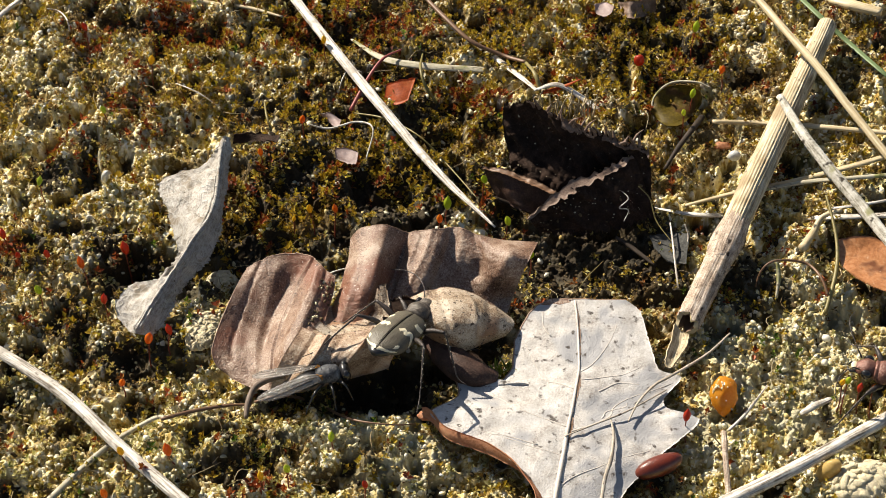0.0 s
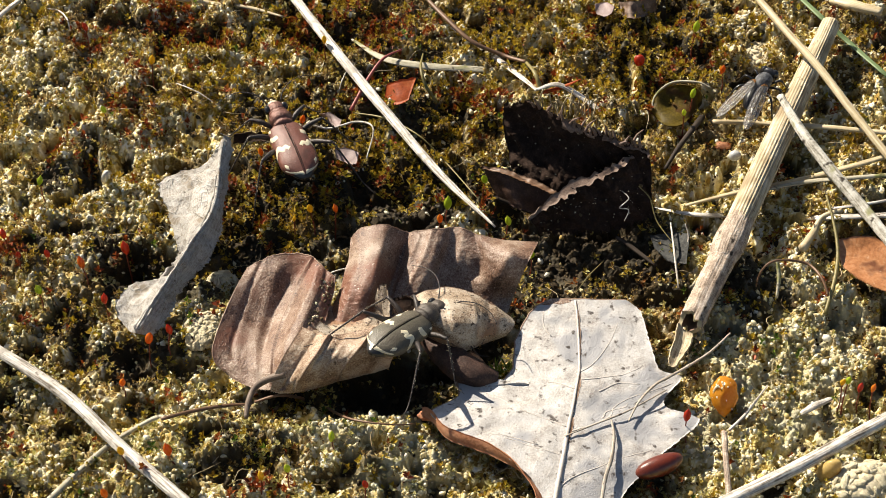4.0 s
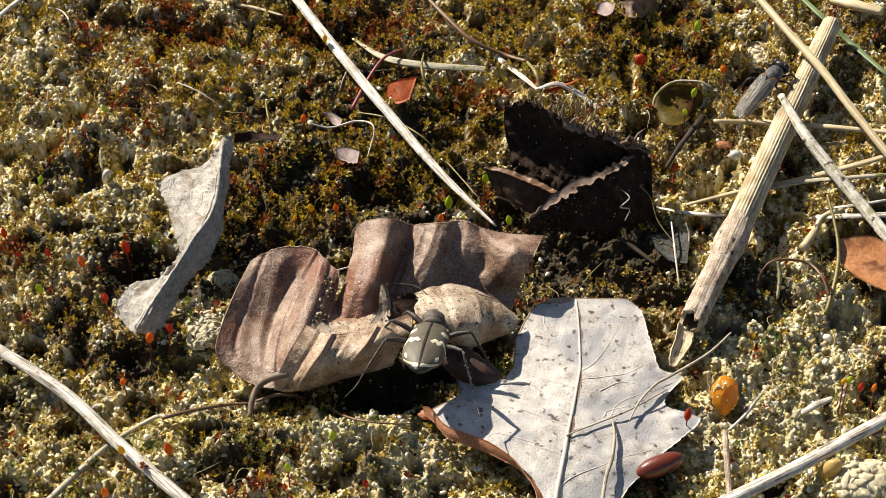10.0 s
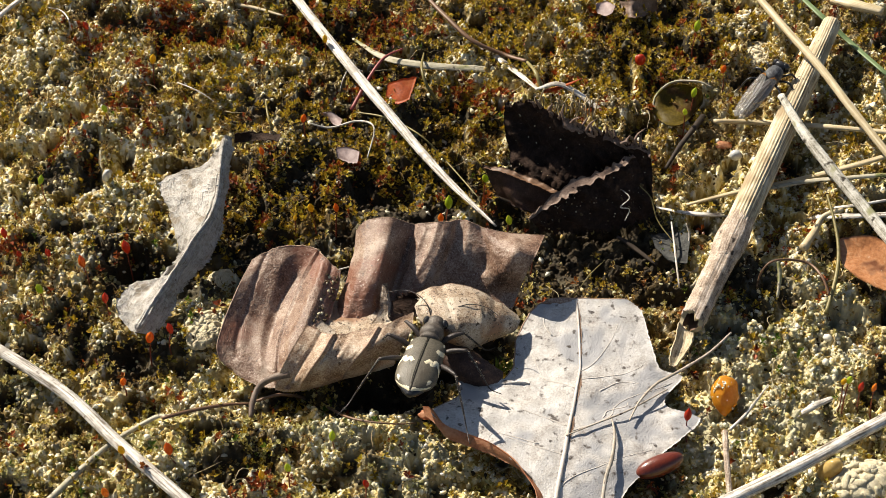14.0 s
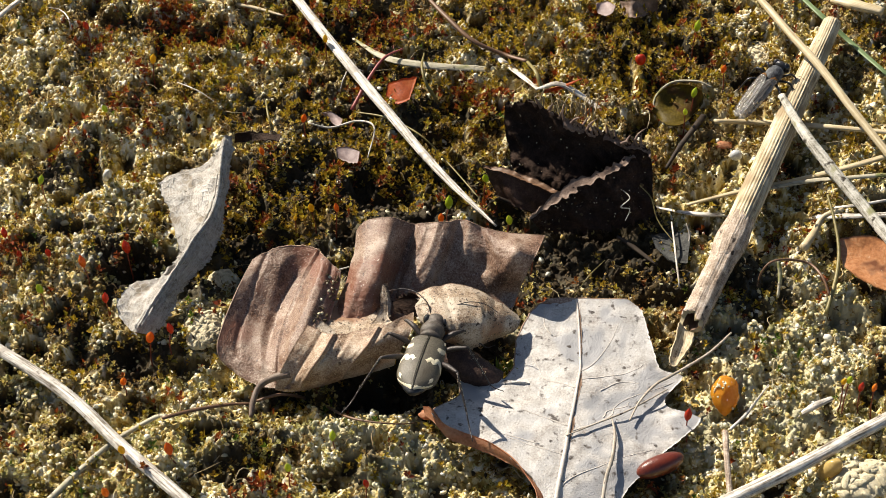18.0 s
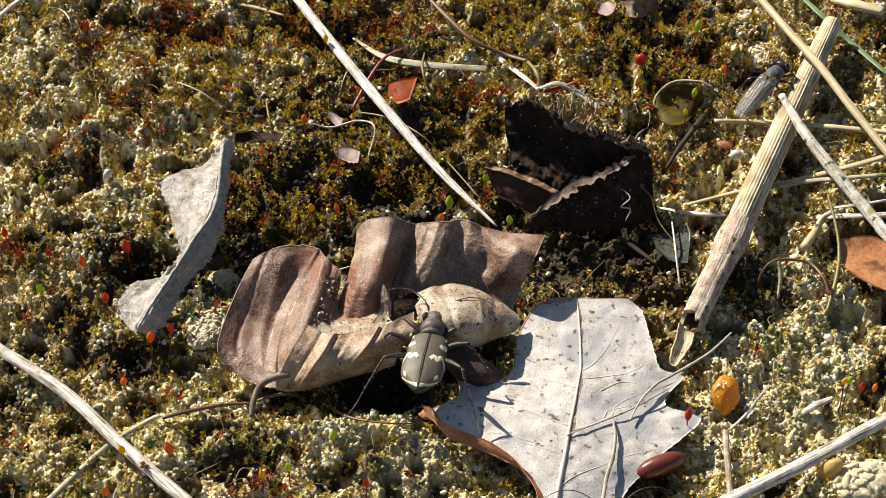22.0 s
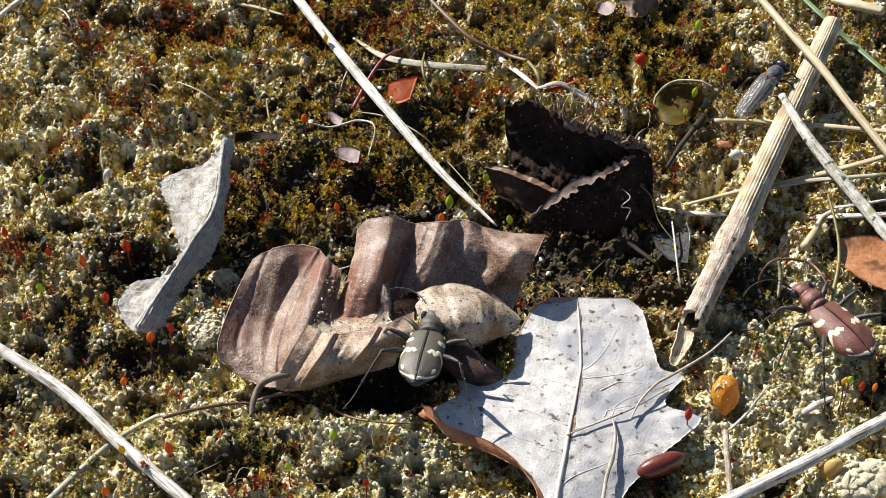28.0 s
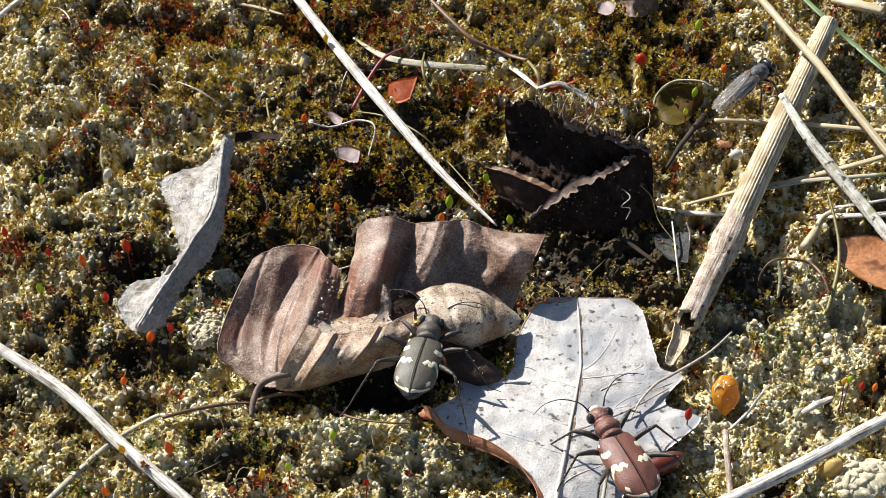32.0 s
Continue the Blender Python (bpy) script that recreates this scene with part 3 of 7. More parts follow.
BARE = [((-50.70, 27.98, 0.00), 8), ((-48.98, 20.12, 0.00), 8), ((-41.78, 16.31, 0.00), 9), ((-47.27, 7.12, 0.00), 8), ((-37.76, 9.83, 0.00), 6), ((-19.67, 28.98, 0.00), 5), ((40.10, 31.01, 0.00), 6), ((48.07, 17.25, 0.00), 8), ((-27.24, -10.77, 0.00), 5), ((-8.49, -27.70, 0.00), 9), ((-0.23, -30.60, 0.00), 8), ((37.95, -13.18, 0.00), 11), ((30.36, -28.43, 0.00), 8),
        ((-40.91, -13.18, 0.00), 8), ((-27.39, -20.22, 0.00), 6), ((-40.98, -22.50, 0.00), 7), ((44.53, -9.96, 0.00), 6), ((27.92, -22.50, 0.00), 6), ((38.42, -3.33, 0.00), 6), ((5.29, 31.01, 0.00), 6), ((-31.03, 24.01, 0.00), 5),
        ((-45.03, -9.96, 0.00), 7), ((-31.92, -23.25, 0.00), 6), ((-42.70, -27.70, 0.00), 7), ((-24.09, -32.03, 0.00), 6), ((-13.06, -31.31, 0.00), 7), ((43.91, -5.01, 0.00), 6), ((33.02, -19.45, 0.00), 7), ((45.72, -19.45, 0.00), 6), ((23.50, -8.32, 0.00), 4), ((37.92, -34.15, 0.00), 6), ((31.04, 14.43, 0.00), 6), ((40.32, 8.02, 0.00), 6), ((-5.51, -29.88, 0.00), 8), ((-2.55, -32.74, 0.00), 6), ((-31.98, -16.34, 0.00), 5), ((-25.39, -14.77, 0.00), 5), ((-36.49, -8.32, 0.00), 5), ((-46.35, 32.03, 0.00), 8), ((-36.41, 23.03, 0.00), 7), ((-47.80, -3.33, 0.00), 7), ((-37.31, -28.43, 0.00), 7), ((47.12, 0.09, 0.00), 5), ((10.11, 28.98, 0.00), 5), ((1.14, 38.28, 0.00), 4), ((14.54, 18.20, 0.00), 5), ((-35.99, 5.33, 0.00), 5), ((-8.57, -24.89, 0.00), 4), ((-3.81, -24.60, 0.00), 4), ((-13.26, -26.37, 0.00), 5), ((0.95, -26.96, 0.00), 5), ((-41.33, 0.95, 0.00), 7), ((-43.35, 12.58, 0.00), 7), ((-29.82, -13.18, 0.00), 4), ((-18.05, -25.49, 0.00), 4), ((24.40, -13.18, 0.00), 3), ((0.41, 25.98, 0.00), 3), ((-26.73, -17.13, 0.00), 5), ((-23.11, -20.98, 0.00), 4), ((-4.94, -28.43, 0.00), 7), ((-9.54, -32.03, 0.00), 7), ((-30.54, -5.01, 0.00), 3), ((15.41, 40.41, 0.00), 3), ((-6.22, -22.87, 0.00), 4), ((-7.20, -32.74, 0.00), 8), ((-30.80, -22.50, 0.00), 6), ((-3.18, -28.43, 0.00), 6), ((-35.15, -20.98, 0.00), 6), ((-21.71, -24.00, 0.00), 4)]
RED = [((-6.67, 38.28, 0.00), 5), ((-34.43, 39.34, 0.00), 6), ((5.18, 23.03, 0.00), 3.5), ((25.08, 24.99, 0.00), 4), ((-45.80, 16.31, 0.00), 3), ((-11.50, 11.65, 0.00), 3.5), ((-44.62, 35.13, 0.00), 4), ((-20.30, 3.57, 0.00), 3), ((-35.94, 18.20, 0.00), 3), ((-17.36, 39.34, 0.00), 4), ((-28.51, 36.18, 0.00), 4), ((31.83, 32.03, 0.00), 4), ((-48.91, 0.09, 0.00), 3), ((-19.93, -33.44, 0.00), 4), ((-5.93, 36.18, 0.00), 5), ((5.17, 22.05, 0.00), 3.5), ((2.47, 24.99, 0.00), 3), ((-32.21, 38.28, 0.00), 4), ((-10.27, 40.41, 0.00), 5), ((29.12, 33.06, 0.00), 3), ((-23.29, 9.83, 0.00), 3), ((-39.92, 24.01, 0.00), 3)]
GOLD = [((26.88, 31.01, 0.00), 8), ((-10.79, 9.83, 0.00), 7), ((-3.55, 9.83, 0.00), 5), ((-18.41, 4.45, 0.00), 5), ((8.19, 36.18, 0.00), 7), ((-17.22, 36.18, 0.00), 6), ((18.77, 36.18, 0.00), 8), ((-30.06, 28.98, 0.00), 5), ((17.68, 27.98, 0.00), 5), ((-6.25, 13.50, 0.00), 5)]
GREEN = [((27.75, 24.01, 0.00), 4), ((-3.78, 33.06, 0.00), 3), ((6.45, -17.51, 0.00), 2), ((-38.47, -33.44, 0.00), 6), ((-17.81, -29.88, 0.00), 4), ((-28.20, -10.37, 0.00), 2), ((43.20, -20.22, 0.00), 3), ((-12.22, -22.50, 0.00), 3), ((27.01, -3.33, 0.00), 3), ((37.60, -16.34, 0.00), 4)]
# grey lichen crust, level and closed
LICHEN = [((-3.5, -25.5, 0.0), 3.5), ((-9.0, -27.0, 0.0), 3.5), ((34.86, -11.67, 0.0), 6), ((31.5, -19.0, 0.0), 4), ((43.9, -8.5, 0.0), 5), ((38.5, -24.5, 0.0), 5), ((28.5, -25.0, 0.0), 4), ((37.27, -17.99, 0.0), 7), ((42.72, -13.26, 0.0), 5), ((30.27, -14.86, 0.0), 4), ((-3.86, -30.71, 0.0), 5)]
# dark soil patches, shade by leaves and hollows painted in; little sand shows
SOIL_SHADE = [((-6.83, 35.44, 0.00), 5), ((-2.59, 32.34, 0.00), 5), ((-9.49, 29.28, 0.00), 3.5), ((-15.75, -0.53, 0.00), 3), ((-10.91, 8.32, 0.00), 5), ((-6.27, 5.63, 0.00), 5), ((-16.33, 12.42, 0.00), 4), ((-20.20, 10.58, 0.00), 3.5), ((-27.65, -3.48, 0.00), 4), ((-27.86, -12.53, 0.00), 3), ((-1.73, 6.98, 0.00), 4), ((-45.48, 12.39, 0.00), 3.5), ((-46.48, -0.09, 0.00), 3), ((-40.80, -10.12, 0.00), 3), ((34.29, -5.10, 0.00), 4), ((27.09, 26.85, 0.00), 5), ((-34.33, 35.98, 0.00), 3), ((28.34, 32.03, 0.00), 8), ((24.99, 34.09, 0.00), 5), ((-6.48, 26.98, 0.00), 5), ((3.80, 21.08, 0.00), 3), ((-5.58, 13.50, 0.00), 9), ((-16.05, 9.83, 0.00), 8), ((-22.08, 0.95, 0.00), 6), ((13.86, 0.95, 0.00), 8), ((-9.72, 19.16, 0.00), 6), ((-8.75, 36.18, 0.00), 6), ((24.41, 36.18, 0.00), 7), ((6.81, 38.28, 0.00), 5), ((-35.21, -2.48, 0.00), 4), ((-33.28, -15.56, 0.00), 4), ((21.99, -2.48, 0.00), 6), ((-3.27, -18.3, 0.00), 4), ((-10.49, -19.4, 0.00), 3.5), ((-17.08, -21.36, 0.00), 3.5), ((4.05, -14.77, 0.00), 4),
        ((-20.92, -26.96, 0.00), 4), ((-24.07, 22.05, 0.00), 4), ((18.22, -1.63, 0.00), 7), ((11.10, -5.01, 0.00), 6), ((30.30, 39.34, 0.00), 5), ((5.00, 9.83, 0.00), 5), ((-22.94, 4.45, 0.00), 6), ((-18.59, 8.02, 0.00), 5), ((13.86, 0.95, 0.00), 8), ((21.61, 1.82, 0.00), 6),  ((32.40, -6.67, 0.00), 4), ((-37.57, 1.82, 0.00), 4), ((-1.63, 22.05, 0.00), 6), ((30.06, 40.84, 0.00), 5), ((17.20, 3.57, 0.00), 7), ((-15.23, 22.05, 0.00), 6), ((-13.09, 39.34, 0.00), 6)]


# pale sandy crust, and soil painted black for deep shade, where no moss grows
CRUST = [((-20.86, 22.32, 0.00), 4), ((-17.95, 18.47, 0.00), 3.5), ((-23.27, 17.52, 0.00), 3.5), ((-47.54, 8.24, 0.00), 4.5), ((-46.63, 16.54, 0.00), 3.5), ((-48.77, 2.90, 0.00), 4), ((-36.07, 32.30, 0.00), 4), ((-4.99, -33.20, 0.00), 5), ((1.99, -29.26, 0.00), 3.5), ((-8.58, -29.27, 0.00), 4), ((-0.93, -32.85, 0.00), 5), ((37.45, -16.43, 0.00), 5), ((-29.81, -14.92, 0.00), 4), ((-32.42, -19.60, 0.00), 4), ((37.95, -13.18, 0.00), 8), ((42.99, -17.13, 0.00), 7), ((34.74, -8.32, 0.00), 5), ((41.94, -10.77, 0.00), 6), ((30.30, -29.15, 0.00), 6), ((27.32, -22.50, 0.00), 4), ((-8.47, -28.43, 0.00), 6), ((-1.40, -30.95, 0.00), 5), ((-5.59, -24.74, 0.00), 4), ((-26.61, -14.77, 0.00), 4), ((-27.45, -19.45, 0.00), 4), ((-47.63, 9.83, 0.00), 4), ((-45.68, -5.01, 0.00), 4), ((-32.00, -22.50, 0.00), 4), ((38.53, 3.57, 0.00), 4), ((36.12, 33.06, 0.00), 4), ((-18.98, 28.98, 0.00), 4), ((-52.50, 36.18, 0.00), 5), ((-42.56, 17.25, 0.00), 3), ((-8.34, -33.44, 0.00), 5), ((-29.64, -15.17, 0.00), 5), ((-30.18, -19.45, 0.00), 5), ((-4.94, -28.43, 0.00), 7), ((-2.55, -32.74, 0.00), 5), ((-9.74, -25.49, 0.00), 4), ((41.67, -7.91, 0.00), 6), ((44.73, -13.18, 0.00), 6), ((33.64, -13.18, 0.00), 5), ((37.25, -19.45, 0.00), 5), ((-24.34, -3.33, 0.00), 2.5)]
DEEP_SHADE = [((-14.2, -0.6, 0.00), 3), ((-11.6, 2.4, 0.00), 3), ((-6.9, 6.6, 0.00), 3.5), ((-1.2, 5.4, 0.00), 3), ((-5.27, 3.87, 0.00), 3), ((-28.12, -5.58, 0.00), 2.5), ((-9.63, 9.68, 0.00), 2.5), ((-46.15, 12.39, 0.00), 2), ((-16.29, 11.50, 0.00), 2.2), ((33.82, -3.42, 0.00), 2.5), ((19.02, 3.0, 0.00), 7), ((13.91, 2.25, 0.00), 8), ((-8.69, -19.4, 0.00), 3.6), ((-3.27, -17.9, 0.00), 4), ((3.43, -14.77, 0.00), 3), ((-34.49, -3.33, 0.00), 3.5), ((-21.78, 1.38, 0.00), 3), ((-33.89, -15.56, 0.00), 2.5)]


def grain_cover(x, y):
    return np.clip(0.33 + 0.5 * patch(x, y, BARE) + 0.4 * patch(x, y, CRUST) - 1.1 * patch(x, y, SOIL_SHADE) - patch(x, y, DEEP_SHADE) + 1.9 * (lattice(x, y, 1.9, 7) - 0.45) + 1.5 * (lattice(x, y, 0.9, 8) - 0.5) + 0.9 * (lattice(x, y, 4.6, 6) - 0.5) + 0.7 * (lattice(x, y, 1.0, 37) - 0.5) - 5.0 * (1 - 0.4 * patch(x, y, LICHEN)) * np.clip(lattice(x, y, 2.3, 41) - 0.6, 0, 1), 0.01, 1)


gx, gy = axis_lines(-56, 56, 0.14, 400000.0), axis_lines(-38, 49, 0.14, 400000.0)
GX, GY = np.meshgrid(gx, gy, indexing="ij")
GV = np.stack([GX, GY, ground_height(GX, GY)], -1).reshape(-1, 3)
ground = single("ground", (GV, grid_faces(len(gx), len(gy))), M_GROUND, (0, 0, 0), "damp sandy soil crusted with moss, algae and crumbs, with shade painted into its colour", "ground", kind="structure")
# dark soil plus painted shade: strongest in pits, around and under leaves
humus_shade = np.clip(1.25 * patch(GV[:, 0], GV[:, 1], SOIL_SHADE) + 1.2 * patch(GV[:, 0], GV[:, 1], DEEP_SHADE) + 1.2 * (lattice(GV[:, 0], GV[:, 1], 4.0, 40) - 0.66) + 4.5 * (1 - 0.4 * patch(GV[:, 0], GV[:, 1], LICHEN)) * np.clip(lattice(GV[:, 0], GV[:, 1], 2.3, 41) - 0.6, 0, 1), 0, 0.92)
tone = 0.6 * grains(GV[:, 0] + 0.25 * lattice(GV[:, 0], GV[:, 1], 0.5, 61), GV[:, 1] + 0.25 * lattice(GV[:, 0], GV[:, 1], 0.5, 62), 0.6, 63)[1] + 0.4 * grains(GV[:, 0], GV[:, 1], 0.36, 64)[1]
crust = np.clip(0.56 + 0.4 * patch(GV[:, 0], GV[:, 1], BARE) + 0.55 * patch(GV[:, 0], GV[:, 1], CRUST) - 0.9 * humus_shade + 1.5 * (lattice(GV[:, 0], GV[:, 1], 6.0, 68) - 0.5) + 1.8 * (lattice(GV[:, 0], GV[:, 1], 2.9, 66) - 0.5) + 1.5 * (lattice(GV[:, 0], GV[:, 1], 1.2, 67) - 0.5) + 0.8 * (tone - 0.5), 0, 0.95)
lichen = np.clip(0.9 * patch(GV[:, 0], GV[:, 1], LICHEN) + 1.2 * (lattice(GV[:, 0], GV[:, 1], 1.6, 70) - 0.5) - 0.08, 0, 0.72)
# past the patch in view the crust evens out
near = np.exp(-(np.maximum(np.hypot(GV[:, 0], GV[:, 1]) - 75, 0) / 30) ** 2)
humus_shade, tone, crust, lichen = (even + (field - even) * near for field, even in ((humus_shade, 0.35), (tone, 0.5), (crust, 0.3), (lichen, 0.0)))
ground.data.attributes.new("lichen", "FLOAT", "POINT").data.foreach_set("value", lichen.astype(np.float32))
ground.data.attributes.new("tone", "FLOAT", "POINT").data.foreach_set("value", tone.astype(np.float32))
ground.data.attributes.new("crust", "FLOAT", "POINT").data.foreach_set("value", crust.astype(np.float32))
ground.data.attributes.new("humus_shade", "FLOAT", "POINT").data.foreach_set("value", humus_shade.astype(np.float32))

rs = np.random.RandomState(11)


def clumps(x, y, size, seed, cut):
    """Strong, sharp-edged clustering: 0 outside the clumps, 1 inside."""
    return np.clip(2.2 * (lattice(x, y, 6.0, 68) - 0.5) + 4.0 * (lattice(x, y, size, seed) - cut) + 2.0 * (lattice(x, y, 0.4 * size, seed + 1) - 0.5), 0, 1)


# rounded granules bound by algae, thick on mounds, kept off the painted shade
x, y = spread(30000, 21, lambda x, y: np.clip(1.1 * grain_cover(x, y), 0, 1) * (0.25 + 0.75 * clumps(x, y, 3.4, 50, 0.4)))
single("soil_granules", strew(x, y, 0.13 + 0.15 * rs.rand(len(x)) ** 2, 1, ICO, (0.5, 1.5), 0.1, 0.42), M_CRUMB, (0, 0, 0), "tan and olive rounded granules of sandy soil", "soil", kind="stuff")
x, y = spread(34000, 22, lambda x, y: np.clip(1.2 * grain_cover(x, y) + 0.1, 0.02, 1) * clumps(x, y, 2.8, 38, 0.42))
single("sand_grains", strew(x, y, 0.16 + 0.16 * rs.rand(len(x)) ** 2, 2, ICO, (0.5, 1.5), -0.1, 0.42), M_GRAIN, (0, 0, 0), "pale translucent sand grains in clumps on the soil", "sand", kind="stuff")
x, y = spread(24000, 27, lambda x, y: np.clip(0.7 - y / 50.0, 0.1, 1) * np.clip(grain_cover(x, y) + 0.15, 0.02, 1) * clumps(x, y, 3.0, 52, 0.4))
single("algae_beads", strew(x, y, 0.15 + 0.13 * rs.rand(len(x)) ** 2, 7, ICO, (0.45, 1.7), -0.1, 0.4), M_ALGA, (0, 0, 0), "pale yellow-green beads of algae and moss buds", "algae", kind="stuff")
x, y = spread(5000, 24, lambda x, y: 0.3 + 0.5 * grain_cover(x, y))
single("soil_chips", strew(x, y, 0.1 + 0.2 * rs.rand(len(x)) ** 2, 4, OCTA, (0.5, 1.4), -0.6, 0.3), M_CRUMB, (0, 0, 0), "small angular chips of tan soil", "soil", kind="stuff", smooth=False)
x, y = spread(13000, 25, lambda x, y: np.clip(grain_cover(x, y) + 0.2 * patch(x, y, BARE), 0.05, 1) * clumps(x, y, 2.2, 39, 0.52))
single("quartz_grains", strew(x, y, 0.14 + 0.17 * rs.rand(len(x)) ** 2, 6, ICO, (0.55, 1.4), -0.1, 0.4), M_QUARTZ_SAND, (0, 0, 0), "glassy white quartz grains in clusters", "sand", kind="stuff")
# dark crumbs strengthen the shade painted in low places
x, y = spread(40000, 26, lambda x, y: np.clip(0.85 * patch(x, y, SOIL_SHADE) + 1.2 * (0.42 - lattice(x, y, 1.9, 7)) + 0.9 * (0.4 - lattice(x, y, 0.9, 8)), 0, 1))
single("humus_crumbs", strew(x, y, 0.1 + 0.26 * rs.rand(len(x)) ** 2.5, 8, ICO, (0.5, 1.5), -0.3, 0.4), M_HUMUS_CRUMB, (0, 0, 0), "dark humus crumbs that deepen the shade painted in the hollows", "soil", kind="stuff", smooth=False)
x, y = spread(60, 23, lambda x, y: np.clip(0.3 + patch(x, y, BARE), 0.1, 1))
single("pale_gravel", strew(x, y, 0.28 + 0.25 * rs.rand(len(x)) ** 2, 3, ball(2), (0.6, 1.3), 0.1, 0.12), M_GRAIN, (0, 0, 0), "larger pale sand grains among the moss", "gravel", kind="stuff")


def moss(name, n, seed, share, material, label, size=0.75, leaves=6, broad=0.3):
    """Tiny shoots, each a rosette of folded pointed leaves."""
    x, y = spread(n, seed, lambda x, y: share(x, y) * np.clip(1 - 1.2 * patch(x, y, DEEP_SHADE), 0, 1))
    rng = np.random.RandomState(seed)
    n, k = len(x), leaves
    a = rng.uniform(0, 2 * np.pi, (n, 1)) + np.arange(k) * 2.4
    rise = radians(10) + radians(65) * np.linspace(0, 1, k)[None] + rng.normal(0, 0.25, (n, k))
    ln = size * rng.uniform(0.5, 1.25, (n, 1)) * rng.uniform(0.7, 1.2, (n, k))
    out = np.stack([np.cos(a) * np.cos(rise), np.sin(a) * np.cos(rise), np.sin(rise)], -1)
    across = np.stack([-np.sin(a), np.cos(a), 0 * a], -1)
    up = np.cross(out, across)
    base = np.stack([x, y, ground_height(x, y) + 0.1], -1)[:, None] + np.stack([0 * a, 0 * a, np.linspace(0, 0.9, k)[None] * size + 0 * a], -1)
    ln = ln[..., None]
    tip, mid = base + out * ln - up * ln * 0.15, base + out * ln * 0.5 + up * ln * 0.16
    V = np.stack([base, mid + across * ln * broad, tip, mid - across * ln * broad], 2).reshape(-1, 3)
    f = np.array([[0, 1, 2], [0, 2, 3]])
    F = (f[None] + (np.arange(n * k) * 4)[:, None, None]).reshape(-1, 3)
    single(name, (V, F), material, (0, 0, 0), label, "moss", kind="stuff", smooth=False)


def front(x, y):
    """Share of the paler moss, which grows thickest on the near side."""
    return np.clip(0.5 - y / 45.0, 0.05, 1)


moss("olive_moss", 15000, 41, lambda x, y: (1 - 0.7 * patch(x, y, LICHEN)) * np.clip(0.3 * patch(x, y, SOIL_SHADE) + 0.3 + 1.4 * (lattice(x, y, 4.0, 33) - 0.45) - 0.12 * patch(x, y, BARE), 0.12, 1), M_MOSS_OLIVE, "low olive-brown moss shoots covering the soil", 0.46)
moss("pale_moss", 9000, 45, lambda x, y: (1 - 0.5 * patch(x, y, LICHEN)) * front(x, y) * np.clip(0.5 + 2.4 * (lattice(x, y, 2.2, 46) - 0.5) + 1.6 * (lattice(x, y, 0.9, 47) - 0.5) - 0.5 * patch(x, y, SOIL_SHADE), 0.02, 1), M_MOSS_PALE, "pale yellow-green moss rosettes with translucent leaves", 0.5, 6, 0.36)
moss("brown_moss", 24000, 46, lambda x, y: (1 - 0.7 * patch(x, y, LICHEN)) * (1.0 - 0.6 * front(x, y)) * np.clip(0.4 - 2.0 * (lattice(x, y, 6.0, 68) - 0.5) + 2.2 * (lattice(x, y, 3.1, 48) - 0.5) + 1.4 * (lattice(x, y, 1.1, 49) - 0.5), 0.03, 1), M_MOSS_BROWN, "tawny brown dried moss shoots", 0.46, 6, 0.3)
moss("golden_moss", 26000, 42, lambda x, y: np.clip(patch(x, y, GOLD) + 0.25 * patch(x, y, SOIL_SHADE) + 0.7 * (lattice(x, y, 2.5, 34) - 0.52) + 0.18 * np.clip(y / 25.0, -0.3, 1), 0.02, 1), M_MOSS_GOLD, "patches of golden-yellow moss", 0.62)
moss("rusty_moss", 30000, 43, lambda x, y: np.clip(0.75 * patch(x, y, RED) ** 1.6 + 0.06 * patch(x, y, SOIL_SHADE) + 0.9 * (lattice(x, y, 2.5, 35) - 0.66) + 0.05 * np.clip(y / 25.0, -1, 1), 0.006, 1), M_MOSS_RED, "rust-red moss shoots in small tufts", 0.7)
moss("green_moss", 6000, 44, lambda x, y: np.clip(0.7 * patch(x, y, GREEN) + 0.5 * (lattice(x, y, 2.5, 36) - 0.7), 0.01, 1), M_MOSS_GREEN, "small fresh green moss shoots", 0.55)


def moss_tuft(at, n, seed):
    """A small cushion of narrow green leaves."""
    rng = random.Random(seed)
    tuft = thing("moss_tuft", at, "fresh yellow-green moss tuft beside the white leaf", "moss")
    for i in range(n):
        a, ln, out = rng.uniform(0, 6.3), rng.uniform(0.7, 1.5), rng.uniform(0.1, 0.8)
        p = np.array(at) + np.array([rng.uniform(-1.2, 1.2), rng.uniform(-0.8, 0.8), -0.2])
        d = np.array([out * math.cos(a), out * math.sin(a), 1.0]) * ln
        part("shoot", tube([p, p + 0.6 * d, p + d + np.array([0.2 * math.cos(a), 0.2 * math.sin(a), -0.1])], [0.1, 0.14, 0.02], 5, 6, 0.5), M_MOSS_FRESH, tuft)


